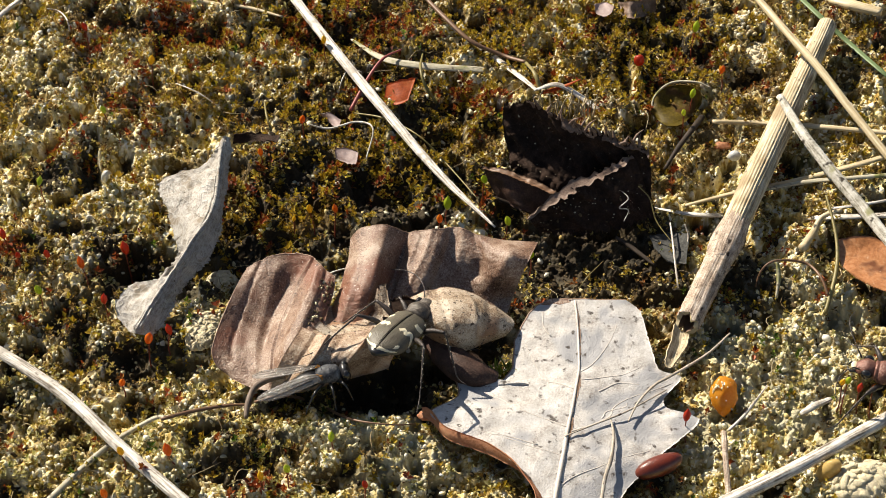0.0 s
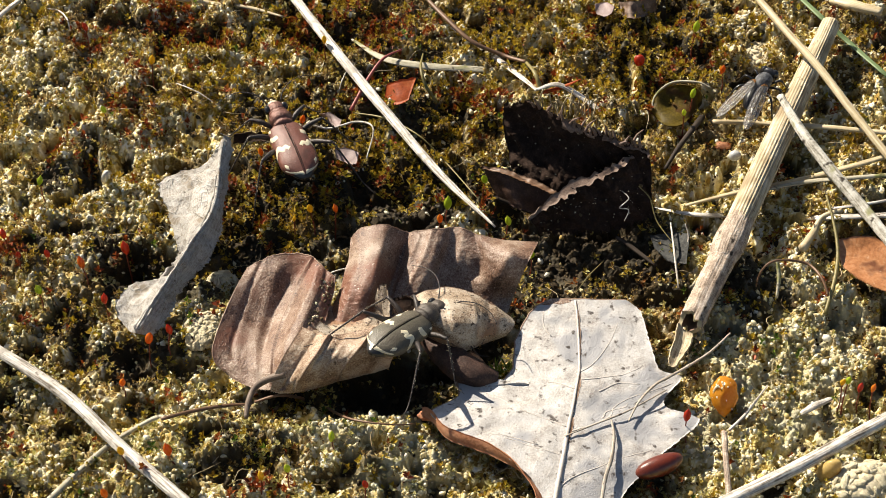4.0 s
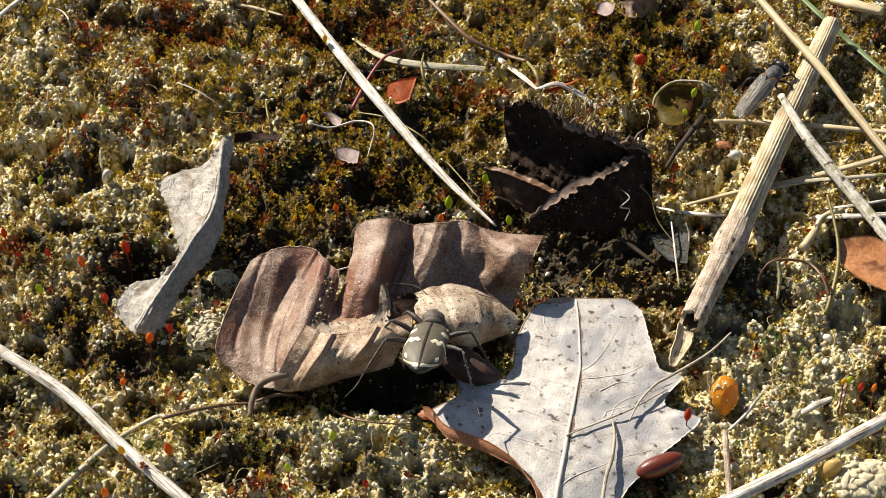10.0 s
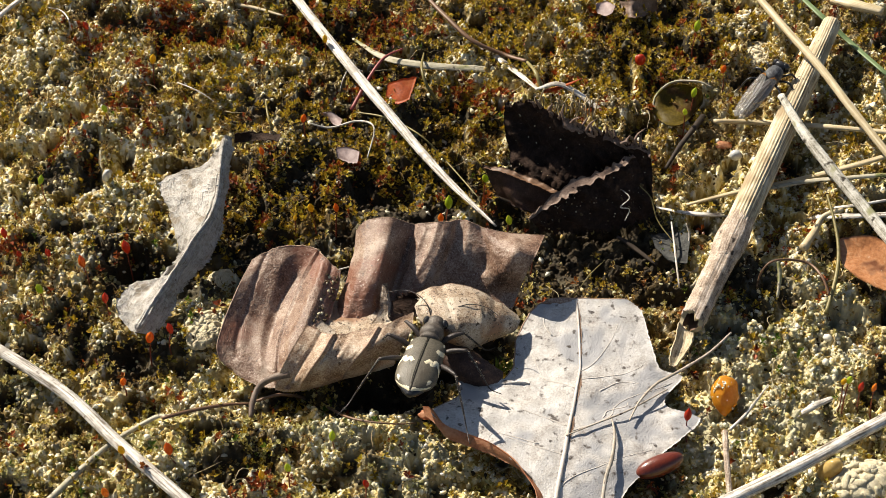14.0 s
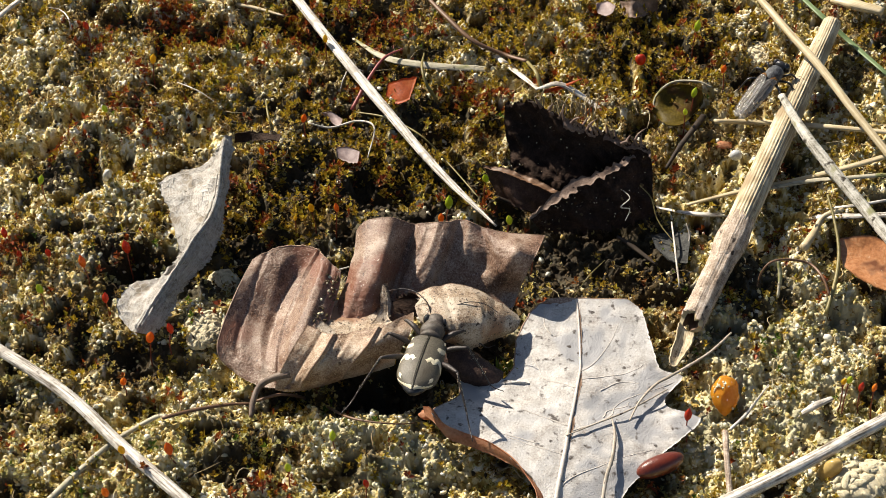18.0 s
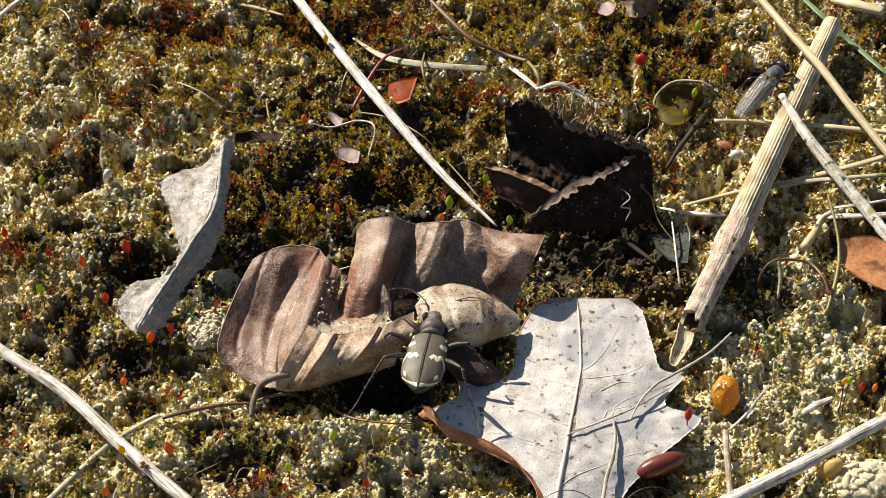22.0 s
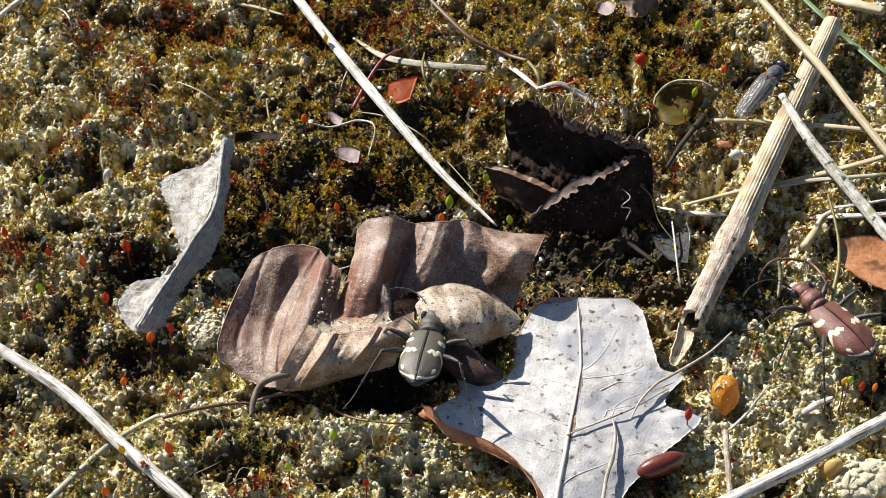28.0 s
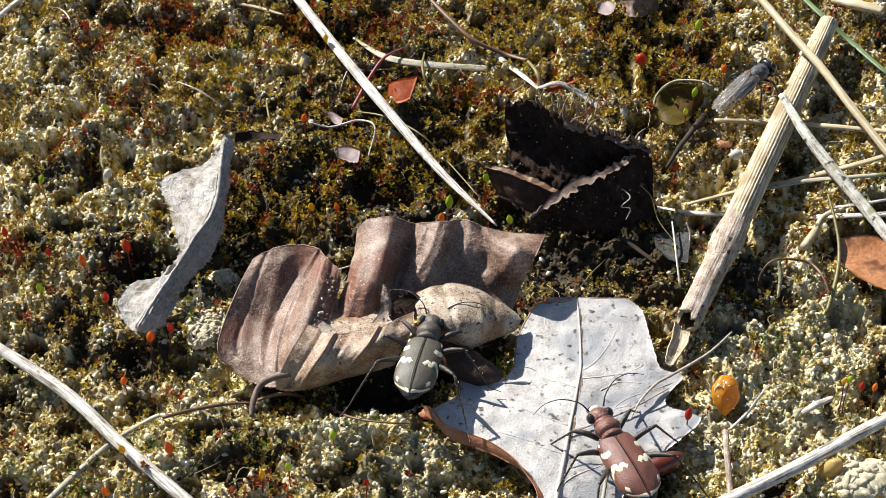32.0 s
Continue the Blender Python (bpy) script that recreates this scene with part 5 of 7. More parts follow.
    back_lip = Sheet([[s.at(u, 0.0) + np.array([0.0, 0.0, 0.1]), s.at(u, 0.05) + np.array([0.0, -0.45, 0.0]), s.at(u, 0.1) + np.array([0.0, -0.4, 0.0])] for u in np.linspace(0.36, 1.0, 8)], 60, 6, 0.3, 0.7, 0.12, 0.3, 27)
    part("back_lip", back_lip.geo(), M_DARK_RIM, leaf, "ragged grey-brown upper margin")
    for sheet, k in ((s, 34), (f, 40)):
        for i in range(k):
            g = new("sand_speck", GRIT)
            g.parent = leaf
            q = random.Random(100 * k + i)
            at = sheet.at(q.uniform(0.05, 0.95), q.uniform(0.15, 0.9), 0.05) - np.array(BASE[leaf.name])
            g.matrix_basis = Matrix.LocRotScale(Vector(at) * MM, Euler((q.uniform(0, 6), q.uniform(0, 6), 0)), Vector((1, 0.8, 1.1)) * q.uniform(0.03, 0.1))
    for i in range(26):
        q = random.Random(900 + i)
        g = new("soil_crumb", CRUMB)
        g.parent = leaf
        sheet = (s, f)[i % 2]
        at = sheet.at(q.uniform(0.03, 0.97), q.uniform(0.5, 0.98), 0.05) - np.array(BASE[leaf.name])
        g.matrix_basis = Matrix.LocRotScale(Vector(at) * MM, Euler((q.uniform(0, 6), q.uniform(0, 6), 0)), Vector((1, 0.7, 1.2)) * q.uniform(0.08, 0.24))
    # small curled teeth along the upper margin
    rng = random.Random(4)
    for i in range(22):
        u = 0.2 + 0.72 * i / 21
        p = s.at(u, 0.02)
        d = np.array([rng.uniform(-0.8, 0.8), rng.uniform(-0.2, 0.8), rng.uniform(0.5, 1.3)])
        part("tooth", tube([p, p + d * 0.8, p + 1.5 * d + np.array([rng.uniform(-0.4, 0.4), -0.2, -0.1])], [0.22, 0.15, 0.03], 5, 7), M_DARK_RIM, leaf)


def root_tuft():
    rng = random.Random(31)
    geos = []
    for i in range(30):
        p = np.array((14.95, 16.96, 4.50)) + np.array([rng.uniform(-4.5, 4.0), rng.uniform(-0.3, 0.6), rng.uniform(-1.0, 0.2)])
        a, h = rng.uniform(-0.9, 0.9), rng.uniform(1.6, 3.4)
        q = p + np.array([a, 0.5, h])
        geos.append(tube([p, 0.5 * (p + q) + np.array([rng.uniform(-0.4, 0.4), 0.2, 0]), q, q + np.array([rng.uniform(-0.8, 0.8), 0.2, rng.uniform(-0.5, 0.1)])], [0.08, 0.1, 0.09, 0.04], 5, 12))
    at = (15.00, 17.47, 4.00)
    single("root_tuft", join(*geos), M_STRAW_TAN, at, "tuft of fine golden curled rootlets behind the dark leaf", "rootlets")


def grey_leaf():
    leaf = thing("folded_leaf", (-29.42, -3.33, 0.00), "weathered grey-white leaf folded along its midrib", "leaf")
    rows = [((-25.72, 10.86, 5.50), (-25.22, 11.81, 6.20), (-24.38, 12.23, 5.60)),
            ((-27.62, 9.04, 4.40), (-25.47, 7.67, 5.80), (-24.48, 8.59, 4.40)),
            ((-32.57, 7.31, 3.20), (-25.62, 3.81, 5.20), (-24.64, 4.45, 3.60)),
            ((-31.13, 3.00, 2.80), (-26.27, 0.28, 4.80), (-24.86, 1.26, 2.80)),
            ((-29.97, -1.74, 2.60), (-27.67, -2.35, 4.40), (-25.32, -1.19, 2.00)),
            ((-29.71, -4.45, 2.80), (-28.76, -4.84, 3.90), (-26.62, -3.80, 1.50)),
            ((-31.16, -6.61, 2.60), (-29.96, -7.23, 3.50), (-28.10, -5.88, 1.30)),
            ((-34.63, -7.25, 2.20), (-31.04, -9.50, 3.10), (-29.43, -8.19, 1.10)),
            ((-35.84, -10.42, 1.80), (-32.17, -11.59, 2.70), (-30.08, -10.95, 0.80)),
            ((-34.69, -12.42, 1.40), (-33.32, -14.20, 2.20), (-31.75, -13.27, 0.50))]
    cage = [[a, tuple(0.5 * (p + q) - (0.35 if k == 2 else 0) for k, (p, q) in enumerate(zip(a, m))), m, b] for a, m, b in rows]
    s = Sheet(cage, 120, 56, 0.2, 1.2, 0.16, 0.3, 31, 0.4, creases=[(0.3, 0.2, 0.03, 0.4, 0.0, 0.5), (0.45, 0.2, 0.04, -0.5, 0.0, 0.5), (0.62, 0.15, 0.03, 0.4, 0.0, 0.5), (0.8, 0.2, 0.04, -0.4, 0.0, 0.5)])
    part("blade", s.geo(), M_GREY_LEAF, leaf)
    for k, v in enumerate((0.66, 0.72, 0.6, 0.78, 0.69)):
        part("rib", s.vein([(0.02, v), (0.25, v + 0.025), (0.5, v - 0.01), (0.75, v - 0.03 + 0.03 * k), (0.98, v)], (0.24, 0.17, 0.13, 0.1, 0.12)[k], 0.09, 0.0, 60), M_GREY_LEAF, leaf, "fibrous pale rib")
    for uv in ([(0.5, 0.66), (0.42, 0.4), (0.3, 0.05)], [(0.75, 0.66), (0.72, 0.4), (0.7, 0.1)], [(0.35, 0.66), (0.3, 0.4), (0.2, 0.1)]):
        part("vein", s.vein(uv, 0.09, 0.04, 0.02, 14), M_GREY_LEAF, leaf)


def small_leaf(name, cage, material, label, nu=20, nv=14, crinkle=0.1, ragged=0.05, seed=1, thick=0.12, vein=None, group=""):
    at = cage[len(cage) // 2][-1]
    ob = thing(name, (at[0], at[1], 0), label, "leaf", group)
    s = Sheet(cage, nu, nv, crinkle, 1.2, thick, ragged, seed)
    part("blade", s.geo(), material, ob)
    if vein:
        part("vein", s.vein(vein, 0.09, 0.04, 0.03), material, ob)
    return ob


pale_oak_leaf()
curled = brown_leaf()
dark_leaf()
root_tuft()
grey_leaf()
small_leaf("rusty_leaf", [[(44.12, -0.71, 2.40), (44.24, -2.39, 1.80), (44.49, -4.41, 1.80)], [(46.10, -0.19, 2.30), (46.17, -2.72, 1.70), (45.92, -6.43, 2.20)], [(48.34, -0.19, 2.20), (48.14, -3.57, 1.70), (47.62, -8.10, 2.60)], [(50.32, -1.90, 2.20), (50.10, -4.83, 1.70), (49.60, -8.59, 2.60)], [(52.03, -4.78, 2.60), (52.08, -5.57, 1.60), (51.62, -7.92, 2.20)]],
           M_TAN_LEAF, "glossy rust-brown oval leaf cupped on the soil", 30, 18, 0.08, 0.02, 41)
small_leaf("red_leaf", [[(-6.80, 24.70, 2.16), (-7.21, 22.99, 0.60)], [(-5.36, 24.64, 2.96), (-5.55, 21.81, 1.56)], [(-3.26, 24.70, 3.28), (-4.19, 22.13, 2.00)]], M_RED_LEAF, "small translucent red leaf standing in the moss", 14, 10, 0.08, 0.08, 42)
small_leaf("dark_leaf_scrap", [[(-24.40, 14.73, 3.64), (-24.62, 14.50, 2.20)], [(-21.99, 14.65, 4.00), (-22.13, 13.94, 3.32)], [(-18.99, 14.03, 4.16), (-19.22, 12.59, 4.48)]], M_DARK_LEAF, "dark brown leaf scrap beside the grey leaf", 16, 8, 0.15, 0.1, 43)
small_leaf("olive_leaf", [[(25.05, 22.81, 0.40), (24.80, 21.55, 0.68), (25.32, 21.92, -0.44)], [(25.76, 23.17, 2.12), (25.87, 21.79, 1.20), (26.00, 19.46, 0.84)], [(27.20, 24.40, 2.16), (27.29, 22.47, 0.92), (27.05, 18.11, 1.60)], [(28.99, 23.84, 2.88), (29.08, 22.89, 1.08), (28.66, 19.21, 1.08)], [(30.52, 23.70, 2.36), (30.58, 23.04, 1.12), (30.17, 21.93, 0.12)], [(31.43, 24.71, 0.08), (31.32, 24.16, 0.04), (30.95, 22.50, 1.08)]], M_OLIVE_LEAF, "round olive-green leaf with a pale rim", 18, 12, 0.08, 0.04, 44)
small_leaf("slate_leaf", [[(23.56, 1.99, 0.00), (23.93, 0.01, 0.08)], [(25.66, 3.39, -0.96), (25.38, -2.76, 1.08)], [(27.95, 1.64, 0.96), (27.25, -2.84, 0.60)]], M_SLATE_LEAF, "slate-grey leaf fragment lying in the shade", 18, 14, 0.12, 0.1, 45, vein=[(0.1, 0.4), (0.9, 0.6)])
small_leaf("pale_petal", [[(-14.65, 21.53, 0.32), (-14.20, 21.34, -0.44)], [(-13.47, 21.19, 0.84), (-13.24, 19.80, 0.12)], [(-12.19, 20.69, 0.20), (-12.32, 18.07, 1.64)]], M_PETAL, "pale pinkish dry petal in the moss", 12, 10, 0.1, 0.08, 46, group="petals")
small_leaf("pale_petal", [[(-12.76, 14.82, 1.12), (-12.50, 14.01, 0.24)], [(-11.43, 14.89, 1.24), (-11.12, 12.88, 0.64)], [(-9.95, 14.21, 1.36), (-10.17, 12.52, 1.00)]], M_PETAL, "pale pinkish dry petal in the moss", 12, 10, 0.12, 0.1, 47, group="petals")
small_leaf("pale_petal", [[(19.03, 40.15, 1.36), (19.27, 39.62, 0.32)], [(20.37, 40.94, 1.04), (20.23, 38.26, 0.96)], [(21.36, 39.25, 1.96), (21.08, 38.58, 1.24)]], M_PETAL, "pale pinkish dry petal in the moss", 12, 10, 0.1, 0.06, 48, group="petals")
small_leaf("leaf_scrap", [[(22.14, 40.90, 1.08), (22.27, 39.00, 0.68)], [(23.73, 39.42, 2.56), (23.81, 37.21, 1.52)], [(26.79, 42.54, 0.40), (27.02, 41.86, -1.28)]], M_DARK_RIM, "brown crumpled leaf scrap by a dark hollow", 16, 12, 0.3, 0.15, 53)
# black sheet added in place of the shade in this hollow
small_leaf("shade_sheet", [[(0.98, -13.91, -0.08), (1.30, -14.44, -2.36), (1.72, -16.84, -2.12)], [(2.53, -13.99, -0.76), (2.96, -15.16, -1.96), (3.15, -16.35, -3.92)], [(4.05, -15.07, -0.80), (4.65, -16.65, -1.08), (4.78, -17.68, -2.24)], [(5.15, -16.27, -1.56), (5.51, -17.11, -1.48), (5.75, -17.81, -1.88)]], M_DARK_LEAF, "black curled sheet added for the shaded hollow between the leaves", 24, 16, 0.12, 0.05, 49)
small_leaf("leaf_chip", [[(-17.03, -18.89, -0.12), (-16.75, -19.03, -0.72)], [(-15.85, -18.66, 0.56), (-15.55, -19.03, -0.92)], [(-14.69, -18.89, 0.56), (-14.91, -19.04, -0.32)]], M_PALE_LEAF, "small white leaf chip beside the hooked stalk", 12, 8, 0.08, 0.06, 54)
small_leaf("leaf_sliver", [[(-6.95, -10.30, 5.60), (-6.22, -10.31, 5.80)], [(-6.82, -11.62, 4.80), (-5.85, -11.62, 4.80)], [(-6.56, -13.33, 4.00), (-5.71, -13.49, 4.00)]], M_BROWN_UNDER, "thin pale leaf sliver stuck to the curled leaf", 14, 6, 0.08, 0.1, 50)
small_leaf("leaf_sliver", [[(-13.75, -15.92, 5.20), (-13.10, -15.31, 5.60)], [(-12.53, -16.69, 5.00), (-12.13, -15.92, 5.20)], [(-11.74, -17.00, 5.00), (-11.52, -16.53, 5.00)]], M_BROWN_UNDER, "thin pale leaf sliver stuck to the curled leaf", 12, 6, 0.06, 0.06, 51)
# dark sheet added as the shade inside the leaf's hole
small_leaf("shade_sheet", [[(-5.71, -12.19, 5.00), (-5.41, -13.10, 4.20)], [(-4.19, -12.14, 5.60), (-4.00, -13.67, 4.40)], [(-2.19, -12.36, 5.20), (-2.36, -13.67, 4.40)]], M_DARK_LEAF, "dark crumpled sheet added for a shaded hole in the curled leaf", 16, 10, 0.2, 0.1, 52)


# ---- straws, stalks and stems ----
def straw(name, pts, radii, material, label, sides=10, steps=30, flat=1.0, ridges=0, wobble=0.04, seed=1, category="straw", group=""):
    at = min(pts, key=lambda p: p[2])
    return single(name, tube(pts, radii, sides, steps, flat, ridges, wobble, seed), material, at, label, category, group)


def thick_stalk():
    at = (32.39, 0.09, 0.00)
    st = thing("dry_stalk", at, "thick tan ribbed dry stalk with a broken hollow end", "stalk")
    a, b, c = (47.64, 34.05, 3.60), (31.66, -2.26, 2.60), (26.79, -12.94, 2.40)
    mid = [tuple(p + (q - p) * t for p, q in zip(a, b)) for t in (0.33, 0.66)]
    part("shaft", tube([a, *mid, b], [1.1, 1.32, 1.46, 1.5, 1.46], 96, 60, 0.95, 26, 0.02, 3), M_STICK, st)
    part("node", tube([tuple(p + (q - p) * t for p, q in zip(b, a)) for t in (-0.05, -0.01, 0.03, 0.07, 0.12)], [1.44, 1.72, 1.82, 1.68, 1.46], 40, 20, 0.95, 0, 0.035, 4), M_STICK_OLD, st, "swollen weathered ring on the stalk")
    # hollow lower end: outer wall, rim and inner wall
    low = [b, tuple(0.5 * (p + q) for p, q in zip(b, c)), c]
    outer, inner = tube(low, [1.5, 1.4, 1.36], 32, 24, 0.95, 9, 0.07, 5, False), tube([low[1], c], [0.78, 0.85], 32, 12, 0.95, 0, 0.03, 6, False)
    rng = np.random.RandomState(9)
    way = np.array(c) - np.array(b)
    way /= np.linalg.norm(way)
    ragged = np.convolve(rng.uniform(-1.1, 0.9, 34), [0.3, 0.4, 0.3], "same")[1:33, None] * way
    outer[0][-32:] += ragged
    inner[0][-32:] += ragged
    part("hollow_end", outer, M_STICK_OLD, st, "weathered grey-brown lower end")
    part("inner_wall", (inner[0], [f[::-1] for f in inner[1]], inner[2]), M_STEM_BROWN, st, "dark hollow inside of the stalk")
    ring = [[i + 23 * 32, (i + 1) % 32 + 23 * 32, 24 * 32 + 11 * 32 + (i + 1) % 32, 24 * 32 + 11 * 32 + i] for i in range(32)]
    part("rim", (np.vstack([outer[0], inner[0]]), ring), M_STRAW_TAN, st)
    tongue = Sheet([[(25.49, -12.62, 2.20), (26.22, -13.31, 1.60), (26.98, -14.04, 2.00)], [(25.00, -14.67, 1.80), (25.75, -15.12, 1.20), (26.54, -15.45, 1.60)], [(24.29, -16.69, 1.20), (25.06, -16.68, 0.80), (25.64, -16.61, 1.10)], [(24.26, -17.61, 0.80), (24.62, -17.69, 0.70), (24.99, -17.61, 0.80)]], 22, 12, 0.06, 1.0, 0.2, 0.08, 7)
    part("splinter", tongue.geo(), M_STICK, st, "pale splintered tongue at the broken end")
    return st


stalk = thick_stalk()
straw("white_straw", [(-19.33, 41.43, 2.30), (-12.64, 29.09, 2.90), (-6.26, 18.00, 3.30), (-0.26, 8.08, 3.70), (5.81, -0.20, 3.90)], [0.62, 0.62, 0.64, 0.56, 0.44, 0.12], M_STRAW, "bleached white grass straw tapering to a point", 20, 50, 0.7, 7, 0.03, 2)
straw("white_straw", [(-49.48, -15.39, 2.10), (-44.11, -19.20, 2.10), (-38.81, -23.44, 2.00), (-33.37, -29.11, 1.90), (-25.31, -36.73, 1.70)], [0.66, 0.68, 0.68, 0.66], M_STRAW, "bleached straw lying across the moss", 20, 50, 0.75, 6, 0.03, 3)
straw("white_straw", [(48.15, -24.72, 2.50), (41.79, -28.54, 2.30), (35.56, -32.26, 2.10), (26.53, -37.08, 1.70)], [0.7, 0.7, 0.72, 0.72], M_STRAW, "bleached straw lying across the moss", 20, 40, 0.75, 7, 0.03, 4)
straw("tan_straw", [(37.68, 37.80, 6.00), (41.91, 28.93, 6.00), (44.70, 23.59, 5.80), (47.96, 16.92, 5.00), (52.82, 7.99, 3.60)], [0.46, 0.48, 0.5, 0.5, 0.46], M_STRAW_TAN, "smooth tan straw lying over the thick stalk", 16, 40, 0.9, 0, 0.02, 5)
straw("mossy_straw", [(39.68, 19.78, 5.00), (41.74, 14.05, 4.60), (44.48, 8.88, 3.80), (47.79, 3.43, 2.80), (51.39, -3.41, 2.00)], [0.42, 0.62, 0.7, 0.7, 0.66], M_LICHEN_STRAW, "grey lichen-spotted straw crossing the thick stalk", 16, 50, 0.85, 0, 0.09, 6)
straw("thin_straw", [(32.05, 18.75, 1.72), (37.57, 20.03, 0.28), (43.93, 18.11, 1.60), (54.15, 15.82, 2.56)], [0.32, 0.34, 0.36, 0.3], M_STRAW_TAN, "thin dry straw under the thick stalk", 10, 30, 0.7, 0, 0.05, 7, group="thin straws")
straw("thin_straw", [(24.36, 7.19, -0.84), (28.91, 4.96, 0.40), (33.76, 6.38, -1.32), (40.26, 6.03, -1.32), (44.80, 3.64, 1.44), (52.43, 3.55, 1.92)], [0.12, 0.34, 0.4, 0.45, 0.42, 0.4], M_STRAW, "flat pale straw under the thick stalk", 10, 40, 0.4, 0, 0.08, 8, group="thin straws")
straw("thin_straw", [(27.90, 6.65, 0.12), (33.70, 8.01, 0.76), (40.47, 10.02, 0.56), (45.73, 10.99, 1.44), (53.51, 12.31, 3.28)], [0.2, 0.32, 0.36, 0.4, 0.36], M_STRAW_TAN, "thin dry straw under the thick stalk", 10, 34, 0.6, 0, 0.07, 9, group="thin straws")
straw("thin_straw", [(36.13, 7.39, 1.80), (42.29, 9.40, 1.20), (46.59, 8.68, 2.52), (53.27, 9.63, 2.28)], [0.28, 0.32, 0.3, 0.28], M_STRAW_GREY, "thin dry straw under the thick stalk", 10, 30, 0.6, 0, 0.07, 10, group="thin straws")
straw("thin_straw", [(37.08, 7.58, -0.68), (41.63, 6.94, -0.96), (46.04, 4.33, 2.40), (52.95, 6.58, 1.52)], [0.14, 0.2, 0.2, 0.18], M_STRAW, "thin dry straw under the thick stalk", 8, 26, 0.6, 0, 0.07, 11, group="thin straws")
straw("grass_leaf", [(44.36, 42.51, 1.36), (46.71, 36.67, 2.56), (49.90, 33.05, 1.52), (53.08, 26.28, 2.72), (55.81, 25.14, 0.80)], [0.34, 0.4, 0.4, 0.34, 0.2], M_GREEN_BLADE, "narrow green grass leaf on the sand", 10, 30, 0.35, 0, 0.03, 12, category="grass blade")
straw("flat_straw", [(-11.46, 36.19, -0.96), (-7.21, 30.41, 1.12), (-1.65, 28.78, 1.32), (5.42, 30.02, -0.40)], [0.16, 0.5, 0.62, 0.5], M_STRAW_GREY, "flat greyish blade half buried in moss", 10, 30, 0.3, 0, 0.08, 13)
straw("bent_straw", [(1.13, 36.43, 0.72), (4.66, 34.86, -1.08), (8.40, 29.80, -0.20), (11.28, 23.89, 2.00)], [0.18, 0.4, 0.42, 0.24], M_STRAW, "bleached bent blade in the moss", 10, 30, 0.4, 0, 0.06, 14)
straw("bent_straw", [(10.94, 23.93, 1.96), (13.69, 24.87, 2.00), (16.43, 24.07, 0.88), (19.97, 21.37, -0.28)], [0.2, 0.4, 0.44, 0.34], M_STRAW, "bleached bent blade in the moss", 10, 30, 0.4, 0, 0.06, 15)
straw("brown_twig", [(-2.79, 42.34, 1.32), (0.42, 36.63, 2.04), (3.55, 33.00, 1.56), (7.39, 31.85, 0.36), (10.09, 29.59, 1.32)], [0.26, 0.3, 0.3, 0.26, 0.24], M_STEM_BROWN, "glossy dark brown twig arching over moss", 10, 34, 0.8, 0, 0.03, 16, category="stem")
straw("green_sprig", [(9.98, 30.22, 0.92), (11.04, 26.04, 2.76), (11.85, 24.08, 1.44)], [0.22, 0.24, 0.34], M_STEM_OLIVE, "olive-green sprig rising from the moss", 8, 16, 0.8, 0, 0.03, 17, category="stem")
straw("red_sprig", [(11.84, 24.00, 1.52), (14.04, 24.74, 1.56), (16.62, 25.35, 2.48)], [0.3, 0.32, 0.05], M_RED_LEAF, "red-brown pointed sprout tip", 8, 16, 0.5, 0, 0.03, 18, category="stem")
straw("pink_tendril", [(-5.12, 31.13, 1.96), (-7.29, 28.94, 2.48), (-9.04, 26.40, 1.68), (-11.15, 22.28, 0.16)], [0.11, 0.17, 0.20, 0.24], M_STEM_PINK, "curved pink stem rising from the moss", 10, 26, 1, 0, 0.03, 19, category="stem")
straw("wiry_root", [(-15.98, 18.05, 2.04), (-13.55, 18.18, 1.16), (-10.33, 18.83, 1.64), (-8.25, 16.84, 2.48), (-9.01, 13.38, 0.88)], [0.08, 0.13, 0.13, 0.11, 0.08], M_STRAW, "thin wiry pale root over the moss", 8, 30, 1, 0, 0.04, 20, category="stem")
straw("wiry_root", [(-10.82, 22.13, -0.08), (-7.00, 19.69, 1.36), (-2.92, 15.47, 2.72), (0.40, 12.49, 1.04), (3.93, 5.19, 2.80)], [0.08, 0.14, 0.11, 0.10, 0.07], M_STEM_OLIVE, "thin wiry brown root over the moss", 8, 30, 1, 0, 0.04, 21, category="stem")
straw("wiry_root", [(-12.63, 25.81, 0.16), (-12.22, 26.79, 1.12), (-11.45, 28.68, 1.04), (-9.97, 28.97, 0.20)], [0.07, 0.08, 0.08, 0.07], M_STRAW, "thin wiry pale root over the moss", 8, 20, 1, 0, 0.04, 22, category="stem")
straw("thin_straw", [(-36.53, 41.06, 1.88), (-30.38, 42.17, -0.04), (-24.60, 41.23, -0.16), (-20.20, 39.30, 0.04)], [0.24, 0.3, 0.28, 0.16], M_STRAW_TAN, "thin dry straw in the moss", 8, 24, 0.7, 0, 0.05, 23, group="thin straws")
straw("white_chip", [(-55.89, 35.78, 2.24), (-54.42, 38.80, 1.80), (-52.70, 43.96, -0.08)], [0.3, 0.36, 0.34], M_STRAW, "short white straw chip on the moss", 10, 16, 0.7, 0, 0.05, 24)
straw("curled_hair", [(-49.52, 38.98, 1.64), (-48.26, 39.41, 0.88), (-46.45, 35.28, 3.24), (-46.02, 34.07, 2.28)], [0.07, 0.10, 0.10, 0.07], M_STRAW, "curled pale plant hair in the moss", 6, 18, 1, 0, 0.03, 25, category="stem")
